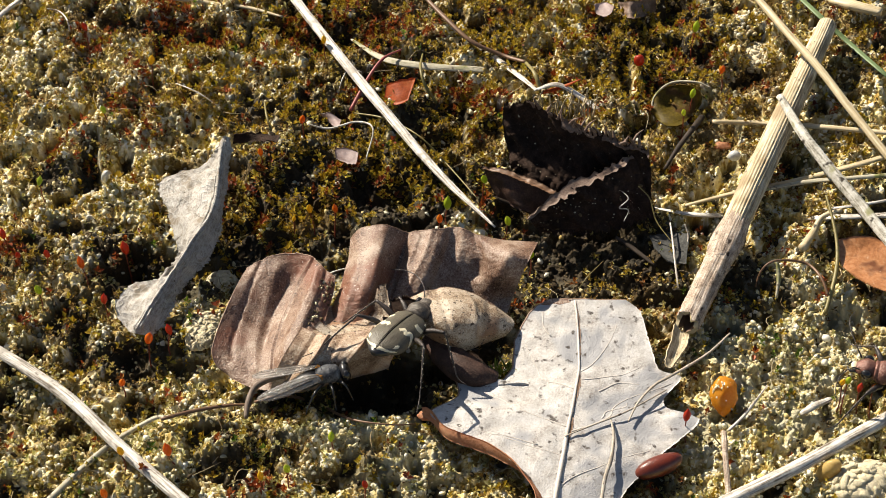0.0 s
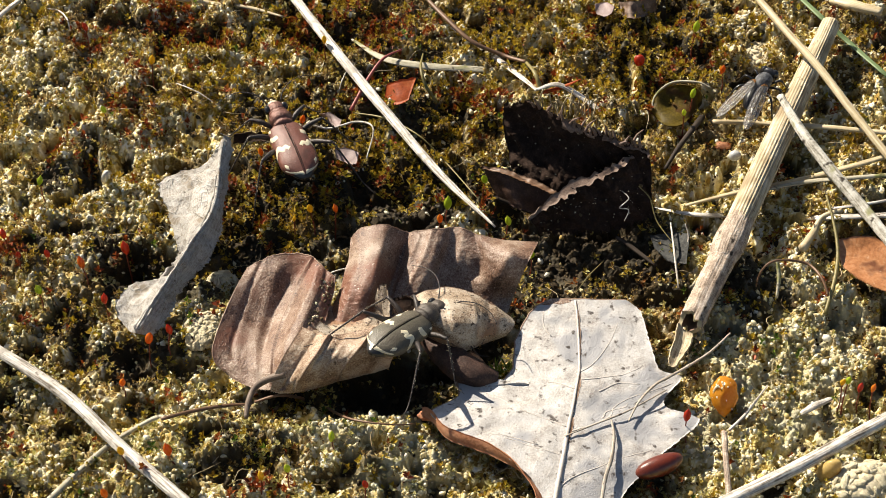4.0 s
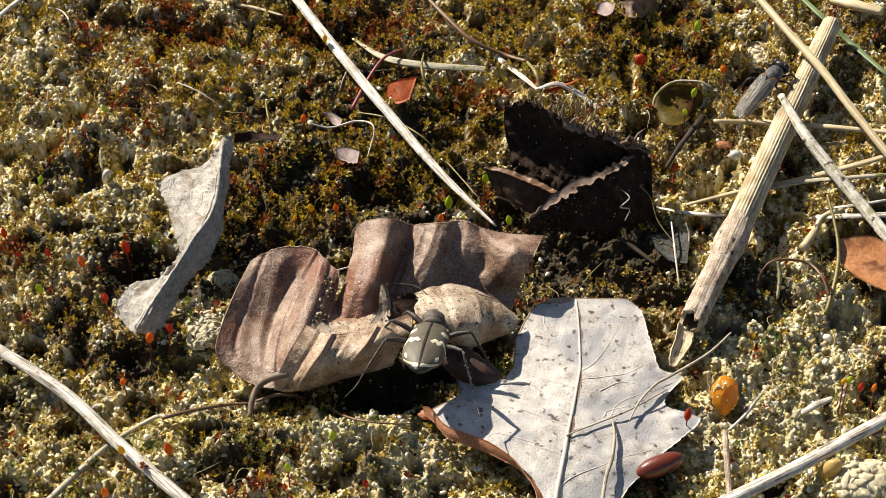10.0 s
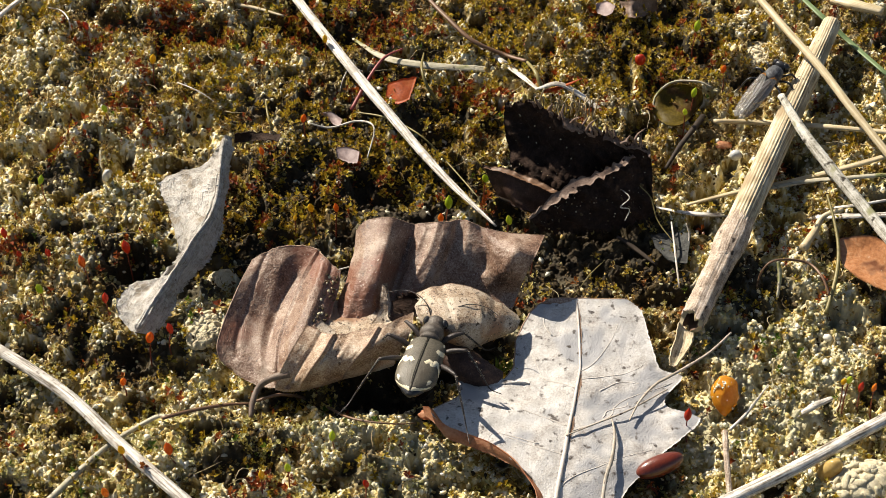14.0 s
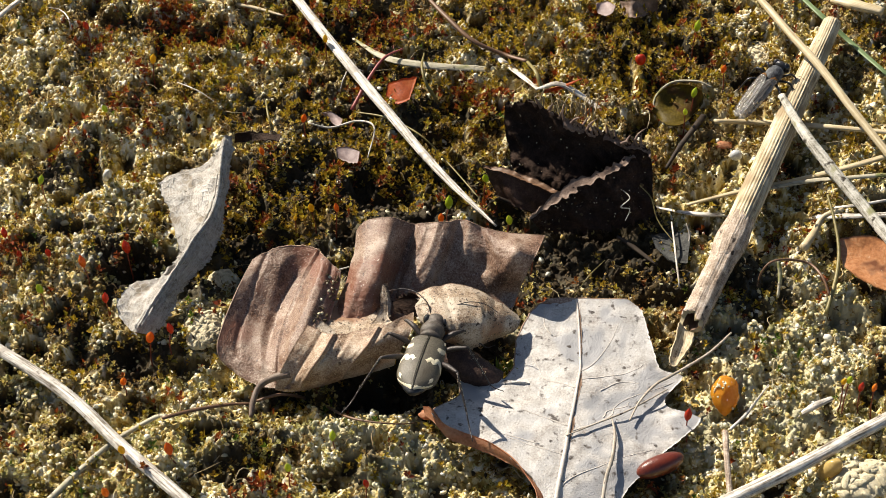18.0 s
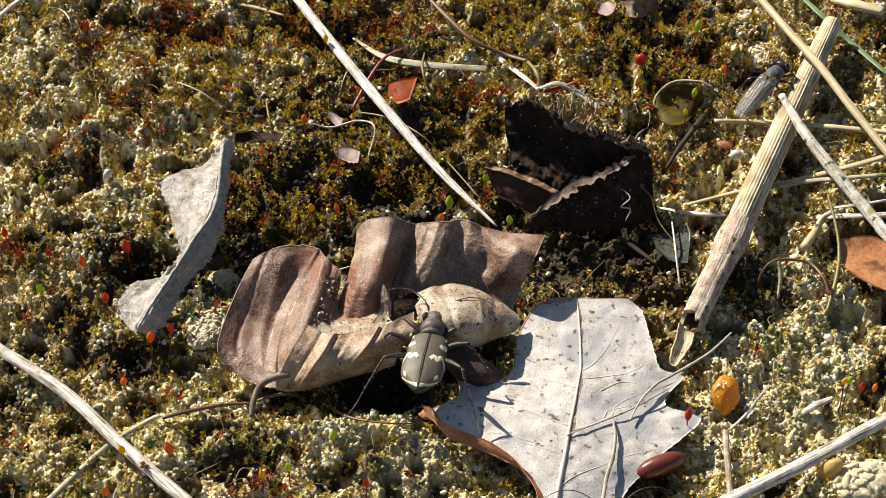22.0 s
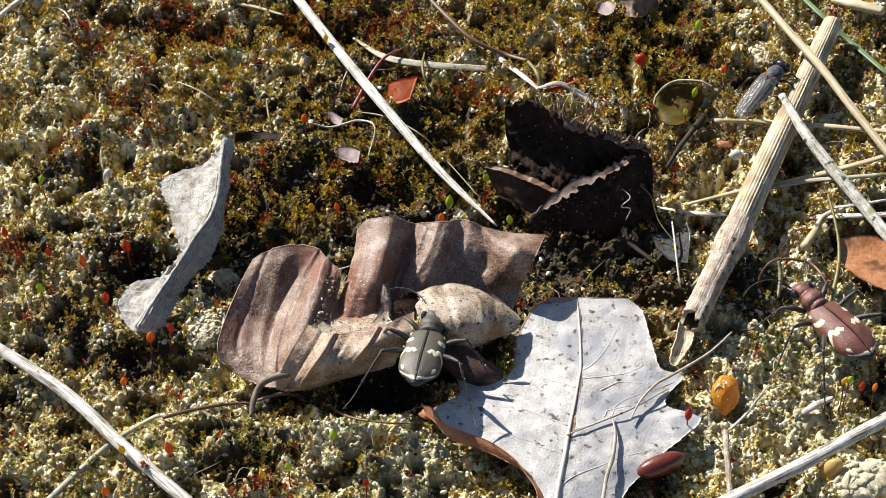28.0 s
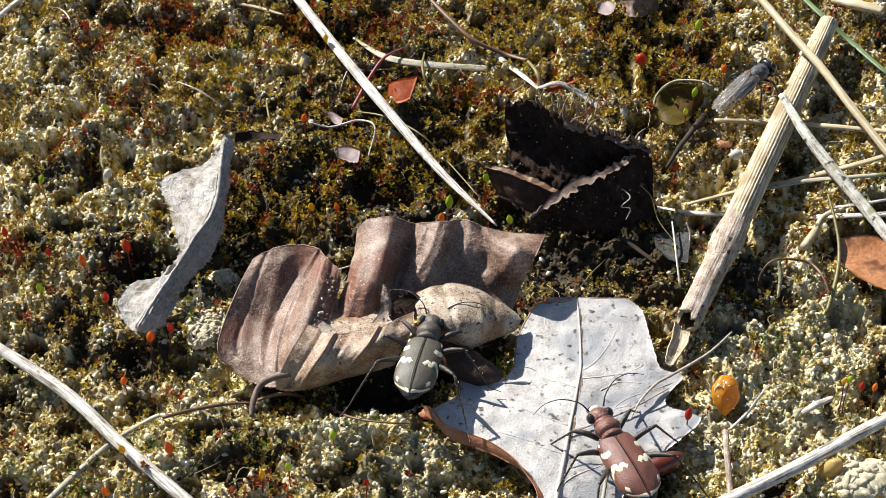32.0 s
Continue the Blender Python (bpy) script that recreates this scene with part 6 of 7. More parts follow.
straw("wiry_root", [(-32.25, 25.53, 1.56), (-29.41, 23.24, 2.24), (-26.57, 21.84, 0.96)], [0.07, 0.08, 0.04], M_STRAW, "thin wiry pale root over the moss", 6, 16, 1, 0, 0.03, 26, category="stem")
straw("thin_twig", [(-40.50, -35.24, 0.36), (-37.49, -31.29, 0.56), (-34.53, -28.09, 0.92), (-30.42, -25.12, 1.28), (-28.94, -25.78, 2.52)], [0.4, 0.34, 0.3, 0.26, 0.2], M_STRAW_GREY, "thin grey twig crossing a bleached straw", 10, 30, 0.8, 0, 0.08, 27, category="twig")
straw("thin_twig", [(-29.30, -26.16, 2.64), (-26.34, -24.17, 1.40), (-22.95, -22.75, 0.52), (-20.35, -22.07, -0.16)], [0.2, 0.22, 0.2, 0.12], M_STEM_BROWN, "thin brown twig in the moss", 8, 20, 0.8, 0, 0.08, 28, category="twig")
straw("fallen_tendril", [(-20.03, -22.05, 0.20), (-17.03, -21.51, 0.68), (-13.64, -20.06, -2.56), (-9.65, -25.86, 2.24), (-4.92, -27.02, 2.80), (-1.92, -23.59, -1.32)], [0.14, 0.18, 0.17, 0.13, 0.08, 0.06], M_STEM_BROWN, "thin curved leaf stalk lying on the soil", 8, 34, 1, 0, 0.04, 29, category="stem")
straw("tendril", [(43.49, 4.89, 3.68), (43.93, 1.60, 3.08), (44.08, -2.04, 2.36), (43.45, -5.71, 1.76), (41.97, -10.04, 0.48)], [0.14, 0.18, 0.21, 0.24, 0.24], M_STEM_OLIVE, "upright olive-brown seedling stem", 8, 30, 1, 0, 0.05, 30, category="stem")
straw("tendril", [(34.66, -6.22, -0.72), (35.08, -5.79, 2.60), (36.66, -5.04, 3.64), (40.26, -4.09, 2.20), (41.66, -6.31, 2.44), (42.39, -8.38, 1.60)], [0.10, 0.11, 0.14, 0.15, 0.17, 0.17], M_STEM_BROWN, "arched brown tendril rooted in the soil", 8, 34, 1, 0, 0.05, 31, category="stem")
straw("root_bit", [(40.20, -1.90, 2.20), (42.01, 1.55, 1.24), (43.12, 3.12, 2.00), (45.29, 3.65, 2.56)], [0.5, 0.4, 0.3, 0.24], M_STRAW_TAN, "crooked pale root piece on the sand", 10, 22, 0.9, 0, 0.14, 32, category="root")
straw("grass_splinter", [(37.09, -3.95, 2.60), (37.27, -5.40, 1.40), (36.93, -7.51, 0.20)], [0.2, 0.26, 0.14], M_STRAW_GREY, "short grey splinter standing in the soil", 8, 12, 0.8, 0, 0.08, 33)
straw("white_needle", [(25.93, 3.47, 0.68), (25.92, -1.10, 1.32), (26.14, -6.12, 0.32)], [0.1, 0.13, 0.1], M_STRAW, "fine white needle standing in the soil", 6, 14, 1, 0, 0.03, 34)
straw("white_needle", [(27.41, 2.22, 1.84), (27.77, 0.98, 0.92), (27.31, -0.78, 0.20)], [0.06, 0.1, 0.06], M_STRAW, "fine white needle standing in the soil", 6, 14, 1, 0, 0.03, 35)
straw("pale_root", [(25.37, 20.90, -0.20), (25.25, 22.90, 1.44), (27.51, 25.87, 1.24), (30.62, 25.69, 1.60), (32.35, 24.95, 1.36)], [0.08, 0.13, 0.16, 0.15, 0.1], M_STRAW_GREY, "thin pale root arching over the olive leaf", 8, 26, 1, 0, 0.05, 49, category="stem")
straw("wiry_root", [(20.32, 5.67, 3.60), (21.04, 4.62, 3.40), (20.01, 3.78, 2.80), (21.04, 3.61, 2.60), (20.52, 2.61, 1.80)], [0.05, 0.07, 0.07, 0.06, 0.04], M_STRAW, "thin curly pale root on the dark leaf", 6, 30, 1, 0, 0.05, 50, category="stem")
straw("wiry_root", [(22.22, 5.81, 4.20), (23.53, 5.00, 3.00), (24.29, 2.98, 1.40), (25.94, 0.23, 0.80)], [0.05, 0.08, 0.08, 0.05], M_STEM_OLIVE, "thin wiry brown root by the dark leaf", 6, 30, 1, 0, 0.05, 51, category="stem")
straw("dark_twig", [(6.25, 6.97, 0.92), (9.52, 6.38, -0.36), (13.11, 5.42, -1.24)], [0.2, 0.26, 0.15], M_TWIG_DARK, "short dark twig lying on moss", 8, 16, 0.9, 0, 0.1, 52, category="twig")
straw("dark_twig", [(19.66, 1.60, 0.24), (21.51, 0.12, -0.04), (23.87, -2.62, 0.16)], [0.2, 0.3, 0.2], M_TWIG_DARK, "short dark twig lying on moss", 8, 16, 0.9, 0, 0.1, 53, category="twig")
straw("dark_twig", [(25.89, 11.99, 0.60), (27.61, 14.65, 1.48), (29.66, 17.60, 1.92), (31.07, 21.24, 0.04)], [0.2, 0.3, 0.36, 0.4], M_TWIG_DARK, "short dark twig lying on moss", 10, 22, 0.9, 0, 0.1, 36, category="twig")
straw("wiry_twig", [(30.98, -14.21, 2.20), (28.13, -17.35, 2.40), (24.29, -20.20, 2.50), (22.30, -21.49, 2.40), (20.49, -23.75, 2.40), (19.27, -26.27, 2.40)], [0.09, 0.13, 0.15, 0.13, 0.11, 0.07], M_STRAW_WIRY, "pale wiry stem lying over the white leaf", 8, 60, 1, 0, 0.3, 37, category="stem")
straw("wiry_twig", [(17.42, -25.68, 2.40), (17.65, -28.03, 2.40), (17.26, -30.91, 2.40), (16.42, -33.68, 2.30), (15.79, -37.36, 2.10)], [0.07, 0.16, 0.2, 0.2, 0.18], M_STRAW_WIRY, "pale wiry stem lying over the white leaf", 10, 60, 0.9, 0, 0.3, 38, category="stem")
straw("wiry_twig", [(12.61, -28.25, 2.50), (15.60, -26.79, 2.50), (19.23, -24.94, 2.40), (23.59, -21.94, 2.20)], [0.07, 0.11, 0.11, 0.08], M_STRAW_WIRY, "thin grey-tan stem lying over the white leaf", 8, 26, 0.8, 0, 0.05, 39, category="stem")
straw("twig_piece", [(29.38, -26.32, 0.52), (29.17, -29.95, 1.08), (29.18, -35.77, 0.32)], [0.34, 0.32, 0.34], M_STICK_OLD, "short grey-brown twig with a knobbly end", 12, 24, 1, 0, 0.1, 40, category="twig")
straw("thin_straw", [(29.93, -26.06, 0.56), (31.86, -24.10, 0.92), (34.37, -20.90, 1.64)], [0.2, 0.18, 0.08], M_STRAW, "thin dry straw in the moss", 8, 18, 0.8, 0, 0.05, 41, group="thin straws")
straw("white_chip", [(37.26, -23.76, -0.12), (38.84, -23.70, 1.56), (41.03, -22.12, 0.88)], [0.3, 0.46, 0.3], M_STRAW, "short white straw chip on the moss", 10, 16, 0.6, 0, 0.1, 42)
straw("white_chip", [(49.00, 41.74, 0.72), (51.44, 39.62, 1.64), (54.72, 38.03, 1.92)], [0.6, 0.8, 0.6], M_STRAW_TAN, "short pale wood chip on the sand", 12, 18, 0.7, 0, 0.1, 43)
straw("green_sprig", [(-2.51, 31.66, 0.72), (-2.72, 26.40, 3.36), (-2.17, 24.11, 2.72), (-0.82, 23.35, 0.44)], [0.1, 0.18, 0.2, 0.18], M_STEM_OLIVE, "thin olive sprout in the moss", 8, 20, 1, 0, 0.03, 44, category="stem")
straw("green_sprig", [(-21.49, 23.09, 0.88), (-21.03, 20.20, 1.24), (-20.45, 18.48, 0.48)], [0.1, 0.14, 0.16], M_STEM_OLIVE, "thin olive sprout in the moss", 8, 14, 1, 0, 0.03, 45, category="stem")
straw("wiry_root", [(-13.87, -6.16, 2.08), (-12.14, -5.40, 2.16), (-10.54, -4.62, 2.04)], [0.10, 0.11, 0.08], M_STRAW, "thin wiry pale root over the moss", 8, 12, 1, 0, 0.03, 46, category="stem")
straw("wiry_root", [(7.58, -6.55, 1.00), (9.15, -7.02, 0.40), (10.50, -8.67, -0.36)], [0.06, 0.08, 0.07], M_STEM_OLIVE, "thin wiry brown root over the moss", 6, 12, 1, 0, 0.03, 47, category="stem")
straw("wiry_root", [(14.43, -7.10, -0.08), (16.04, -5.64, 1.68), (17.90, -3.37, 1.76)], [0.07, 0.07, 0.03], M_STEM_OLIVE, "thin wiry brown root over the moss", 6, 12, 1, 0, 0.03, 48, category="stem")


# ---- beads, seeds and pebbles ----
def lump(name, at, r, material, label, category, seed=1, rough=0.12, rot=(0, 0, 0), detail=3):
    V, F = pebble(r, seed, rough, detail)
    V = turned(V, *rot, at=at)
    return single(name, (V, F), material, (at[0], at[1], float(V[:, 2].min())), label, category)


def amber_seed(at):
    ob = thing("amber_seed", (at[0], at[1], at[2] - 1.6), "glossy amber-orange seed dusted with sand", "seed")
    V, F = pebble((1.55, 1.3, 2.15), 2, 0.14, 4)
    V[:, 0] *= np.where(V[:, 2] < 0, 1 + 0.24 * V[:, 2], 1.0)
    V = turned(V, -38, 0, 0)
    part("kernel", (V + np.array(at), F), M_BEAD, ob, "translucent amber kernel")
    rng = np.random.RandomState(8)
    for _ in range(60):
        d = rng.normal(size=3) + np.array([-0.9, 0.9, 1.3])
        d /= np.linalg.norm(d)
        g = new("sand_speck", GRIT)
        g.parent = ob
        g.matrix_basis = Matrix.LocRotScale((Vector((0, 0, 1.6)) + Vector(d * np.array([1.5, 1.7, 1.8]))) * MM, Euler(rng.uniform(0, 6.3, 3)), Vector(rng.uniform(0.06, 0.17) * rng.uniform(0.7, 1.3, 3)))


amber_seed((29.70, -22.07, 1.20))
lump("brown_seed", (22.16, -31.33, 1.50), (2.7, 1.1, 1.1), M_SEED, "glossy red-brown oblong seed by the white leaf", "seed", 3, 0.05, (0, -8, 20))
lump("clear_pebble", (39.56, -31.81, 1.08), (1.1, 0.9, 2.1), M_QUARTZ, "translucent honey-coloured quartz pebble", "pebble", 4, 0.1, (0, 20, 0))
lump("white_shell", (34.25, 13.98, 0.84), (0.75, 0.6, 0.7), M_SHELL, "small round pale grey shell on the sand", "shell", 5, 0.04)
lump("white_bud", (-39.18, 10.26, 1.16), (0.5, 0.55, 1.7), M_SHELL, "pale pointed seed husk in the moss", "husk", 6, 0.08, (25, 12, 0))
lump("red_bead", (23.87, 28.90, 2.24), (0.65, 0.6, 0.8), M_CAP_RED, "round red seed in the moss", "seed", 7, 0.06)
lump("orange_chip", (-1.72, -24.46, 1.00), (0.9, 0.6, 0.5), M_RUST_RIM, "small orange bark chip by the leaf tip", "chip", 10, 0.3)
lump("orange_chip", (33.12, 16.66, -0.16), (1.0, 0.6, 0.3), M_RUST_RIM, "small orange bark chip on the sand", "chip", 11, 0.3)


NODULE = mesh_of("nodule", pebble((1.9, 0.85, 0.7), 3, 0.2, 3), M_LUMP)


def sand_lump(at, r, seed, label, count, fine):
    """A clod built of many stuck grains."""
    rng = np.random.RandomState(seed)
    clod = thing("sand_clod", at, label, "clod", "sand clods")
    V, F = pebble(tuple(0.93 * a for a in r), seed, 0.25, 3)
    part("core", (V + np.array(at), F), M_LUMP, clod)
    for i in range(count):
        d = rng.normal(size=3)
        d /= np.linalg.norm(d)
        d[2] = abs(d[2])
        ob = new("nodule", NODULE)
        ob.parent = clod
        ob.matrix_basis = Matrix.LocRotScale(Vector(d * np.array(r) * rng.uniform(0.8, 1.0)) * MM, Vector((0, 0, 1)).rotation_difference(Vector(d)) @ Euler((0, 0, rng.uniform(0, 6.3))).to_quaternion(), Vector(fine * rng.uniform(0.26, 0.46) * rng.uniform(0.8, 1.25, 3)))


sand_lump((43.51, -33.11, 0.32), (4.4, 2.8, 2.2), 1, "pale knobbly clod of cemented sand", 220, 1.0)
sand_lump((-26.33, -12.05, 0.08), (2.4, 2.8, 1.0), 2, "pale crumbly sand clod beside the curled leaf", 280, 0.6)
sand_lump((-25.12, -3.20, -3.24), (2.0, 2.4, 1.4), 4, "pale crumbly sand clod beside the curled leaf", 220, 0.7)
sand_lump((39.26, 32.26, -0.68), (3.2, 2.6, 1.3), 3, "tan knobbly clod of sand by the stalk", 220, 0.7)


# ---- moss capsules on their stalks ----
def capsule_mesh():
    prof = [(0.0, -1.0), (0.3, -0.95), (0.62, -0.7), (0.95, -0.2), (1.0, 0.15), (0.88, 0.5), (0.6, 0.82), (0.34, 1.0), (0.2, 1.22), (0.0, 1.34)]
    n = 12
    V = np.array([(r * math.cos(2 * math.pi * i / n), r * math.sin(2 * math.pi * i / n), z) for r, z in prof for i in range(n)])
    return V, grid_faces(len(prof), n, True)


CAPSULE = capsule_mesh()
COLOURS = {"red": M_CAP_RED, "orange": M_CAP_ORANGE, "yellow": M_CAP_YELLOW, "green": M_CAP_GREEN}


def moss_capsule(tone, tip, tall, size, lean, seed):
    x, y, z = tip
    rng = random.Random(seed)
    bx, by = x + tall * lean + rng.uniform(-0.3, 0.3), y - 0.2 + rng.uniform(-0.3, 0.5)
    base = soil(bx, by, -0.2)
    ob = thing("moss_capsule", base, tone + " moss spore capsule on a thin red stalk", "moss capsule", "moss capsules")
    V = turned(CAPSULE[0] * np.array([0.42, 0.42, 0.8]) * size, rng.uniform(-14, 14), rng.uniform(-14, 14), 0, tip)
    part("capsule", (V, CAPSULE[1]), COLOURS[tone], ob, tone + " glossy capsule")
    low = (x, y, z - 0.6 * size)
    part("stalk", tube([base, (0.6 * bx + 0.4 * x + rng.uniform(-0.2, 0.2), 0.6 * by + 0.4 * y, 0.55 * base[2] + 0.45 * low[2]), low], [0.09, 0.07, 0.07], 6, 12), M_STEM_RED, ob)


for k, (tone, tip, size, lean) in enumerate([
        ("red", (-35.57, -1.95, 2.26), 1.15, 0.0), ("red", (-43.94, -3.69, 3.26), 0.8, 0.0), ("orange", (-39.88, -5.56, 3.86), 0.95, 0.0), ("red", (-37.05, -9.61, 2.46), 0.9, 0.1), ("red", (-29.49, -14.35, 2.94), 0.9, 0.0), ("orange", (-34.14, -20.23, 1.18), 0.85, 0.0),
        ("orange", (-28.13, -30.93, 3.68), 1.1, 0.1), ("red", (-7.90, -34.44, 2.58), 0.75, 0.0), ("red", (25.26, -26.32, 3.40), 0.95, 0.15), ("red", (43.64, -22.82, 3.60), 0.75, 0.1), ("orange", (-21.21, 12.44, 2.96), 0.75, 0.0), ("red", (-47.16, -3.70, 3.08), 0.7, 0.0),
        ("orange", (-34.56, -34.31, 0.82), 0.9, 0.0), ("yellow", (-35.23, 27.54, 3.50), 0.95, 0.0), ("orange", (-31.54, -15.67, 3.02), 1.1, 0.0), ("yellow", (-33.04, -30.54, 2.96), 0.85, 0.0), ("yellow", (-18.52, -33.57, 2.84), 0.8, 0.0), ("yellow", (-15.04, 2.68, 3.78), 0.9, 0.1),
        ("orange", (-12.21, 3.21, 3.22), 0.75, 0.0), ("yellow", (-14.53, 30.91, 3.74), 0.75, 0.0), ("orange", (-16.59, 17.79, 3.04), 0.85, 0.0), ("orange", (-0.38, 1.05, 3.86), 0.85, 0.0), ("orange", (45.00, -22.89, 3.60), 0.65, 0.0), ("green", (-40.24, 19.53, 2.92), 0.8, 0.0),
        ("green", (-46.18, 7.44, 3.34), 0.8, 0.0), ("green", (-44.08, -9.37, 3.70), 0.95, 0.0), ("green", (0.51, 4.43, 2.76), 1.1, -0.1), ("green", (4.73, 8.13, 2.90), 0.9, 0.0), ("green", (7.35, 2.15, 2.30), 0.9, 0.0), ("green", (-15.80, -33.25, 3.66), 0.85, 0.0),
        ("green", (-11.47, -29.26, 3.66), 0.8, 0.1), ("green", (30.99, 32.98, 4.00), 1.0, 0.0), ("green", (29.72, 21.73, 3.50), 0.85, 0.0), ("green", (28.38, 18.34, 3.62), 0.7, 0.0), ("yellow", (41.61, -23.01, 4.80), 0.7, 0.0), ("green", (42.14, -23.08, 5.16), 0.75, 0.0),
        ("green", (9.90, -1.93, 1.10), 0.8, 0.0), ("orange", (33.57, 25.76, 3.58), 0.8, 0.0), ("red", (-43.97, 33.45, 3.58), 0.8, 0.0), ("yellow", (33.74, 27.93, 1.74), 0.5, 0.0), ("red", (-49.23, -0.76, 3.30), 0.8, 0.0), ("yellow", (-16.97, 3.28, 1.46), 0.5, 0.0)]):
    moss_capsule(tone, tip, tip[2], size, lean, k)


# ---- insects: built at the origin, head towards +x, standing on z = 0 ----
BODY_Z = 4.0


def wing_case(s, a, side):
    """A point of a wing case: s from shoulder (0) to tip (1), a from the seam (0) to the outer margin (1)."""
    x = 2.3 - 8.4 * s
    half = 2.3 * (0.86 + 0.45 * s - 0.28 * s * s) * (1 - max(0, (s - 0.62) / 0.38) ** 2.8 * 0.9) * min(1, 0.8 + 4.0 * s)
    ang = radians(4 + 98 * a)
    tall = 1.4 * (1 - 0.55 * max(0, (s - 0.45) / 0.55) ** 2) * (0.82 + 0.18 * min(1, 4 * s))
    return np.array([x, side * half * math.sin(ang), BODY_Z - 0.35 + tall * math.cos(ang) * (0.55 + 0.45 * half / 2.3) - 0.2 * s])


def case_geo(side):
    nu, nv = 30, 16
    V = np.array([wing_case(i / (nu - 1), j / (nv - 1), side) for i in range(nu) for j in range(nv)])
    F = grid_faces(nu, nv).tolist()
    low = V - np.array([0, 0, 0.12])
    k = nu * nv
    return np.vstack([V, low]), F + [[i + k for i in f[::-1]] for f in F]


def marking_geo(path, width, side):
    """A raised cream stripe that follows the wing case."""
    p = smooth_path(np.array(path, float), 18)
    d = np.gradient(p, axis=0) * np.array([8.4, 4.4])
    d /= np.linalg.norm(d, axis=1)[:, None] + 1e-9
    nrm = np.stack([-d[:, 1] / 8.4, d[:, 0] / 4.4], -1)
    V = []
    for i in range(18):
        w = width * (0.7 + 0.3 * math.sin(math.pi * (i + 1.5) / 20)) * (0.92 + 0.16 * math.sin(2.1 * i + 9 * width))
        for o in (-1, -0.5, 0, 0.5, 1):
            s, a = p[i] + nrm[i] * o * w
            q = wing_case(min(max(s, 0), 1), min(max(a, 0), 1.0), side)
            c = np.array([q[0], 0, BODY_Z - 0.6])
            V.append(q + (q - c) / np.linalg.norm(q - c) * (0.015 if abs(o) == 1 else 0.05))
    return np.array(V), grid_faces(18, 5).tolist()


def body_ring(stations, sides=16):
    """A closed body through oval cross-sections: x, half width, half height, centre height."""
    st = smooth_path(np.array(stations, float), 30, 0.45)
    V = np.array([(x, w * math.cos(2 * math.pi * i / sides), z + h * math.sin(2 * math.pi * i / sides)) for x, w, h, z in st for i in range(sides)])
    F = grid_faces(len(st), sides, True).tolist() + [list(range(sides))[::-1], list(range((len(st) - 1) * sides, len(st) * sides))]
    return V, F


SEAM = [wing_case(s, 0.0, 1) * np.array([1, 0, 1]) + np.array([0, 0, 0.03]) for s in (0.01, 0.25, 0.5, 0.7, 0.85, 0.97)]
LEGS = {"front": [(3.2, 1.1, 3.2), (4.7, 3.4, 4.0), (6.0, 5.0, 1.4), (6.6, 5.8, 0.35), (7.6, 6.6, 0.1)],
        "middle": [(1.4, 1.4, 3.0), (1.3, 4.6, 4.6), (0.6, 6.9, 1.5), (0.3, 7.8, 0.4), (0.2, 9.2, 0.1)],
        "hind": [(-0.4, 1.5, 3.0), (-3.2, 4.4, 4.8), (-5.8, 6.2, 1.6), (-6.8, 6.8, 0.5), (-8.6, 7.6, 0.1)]}
PAIRS = [(n, s) for n in ("front", "middle", "hind") for s in (1, -1)]


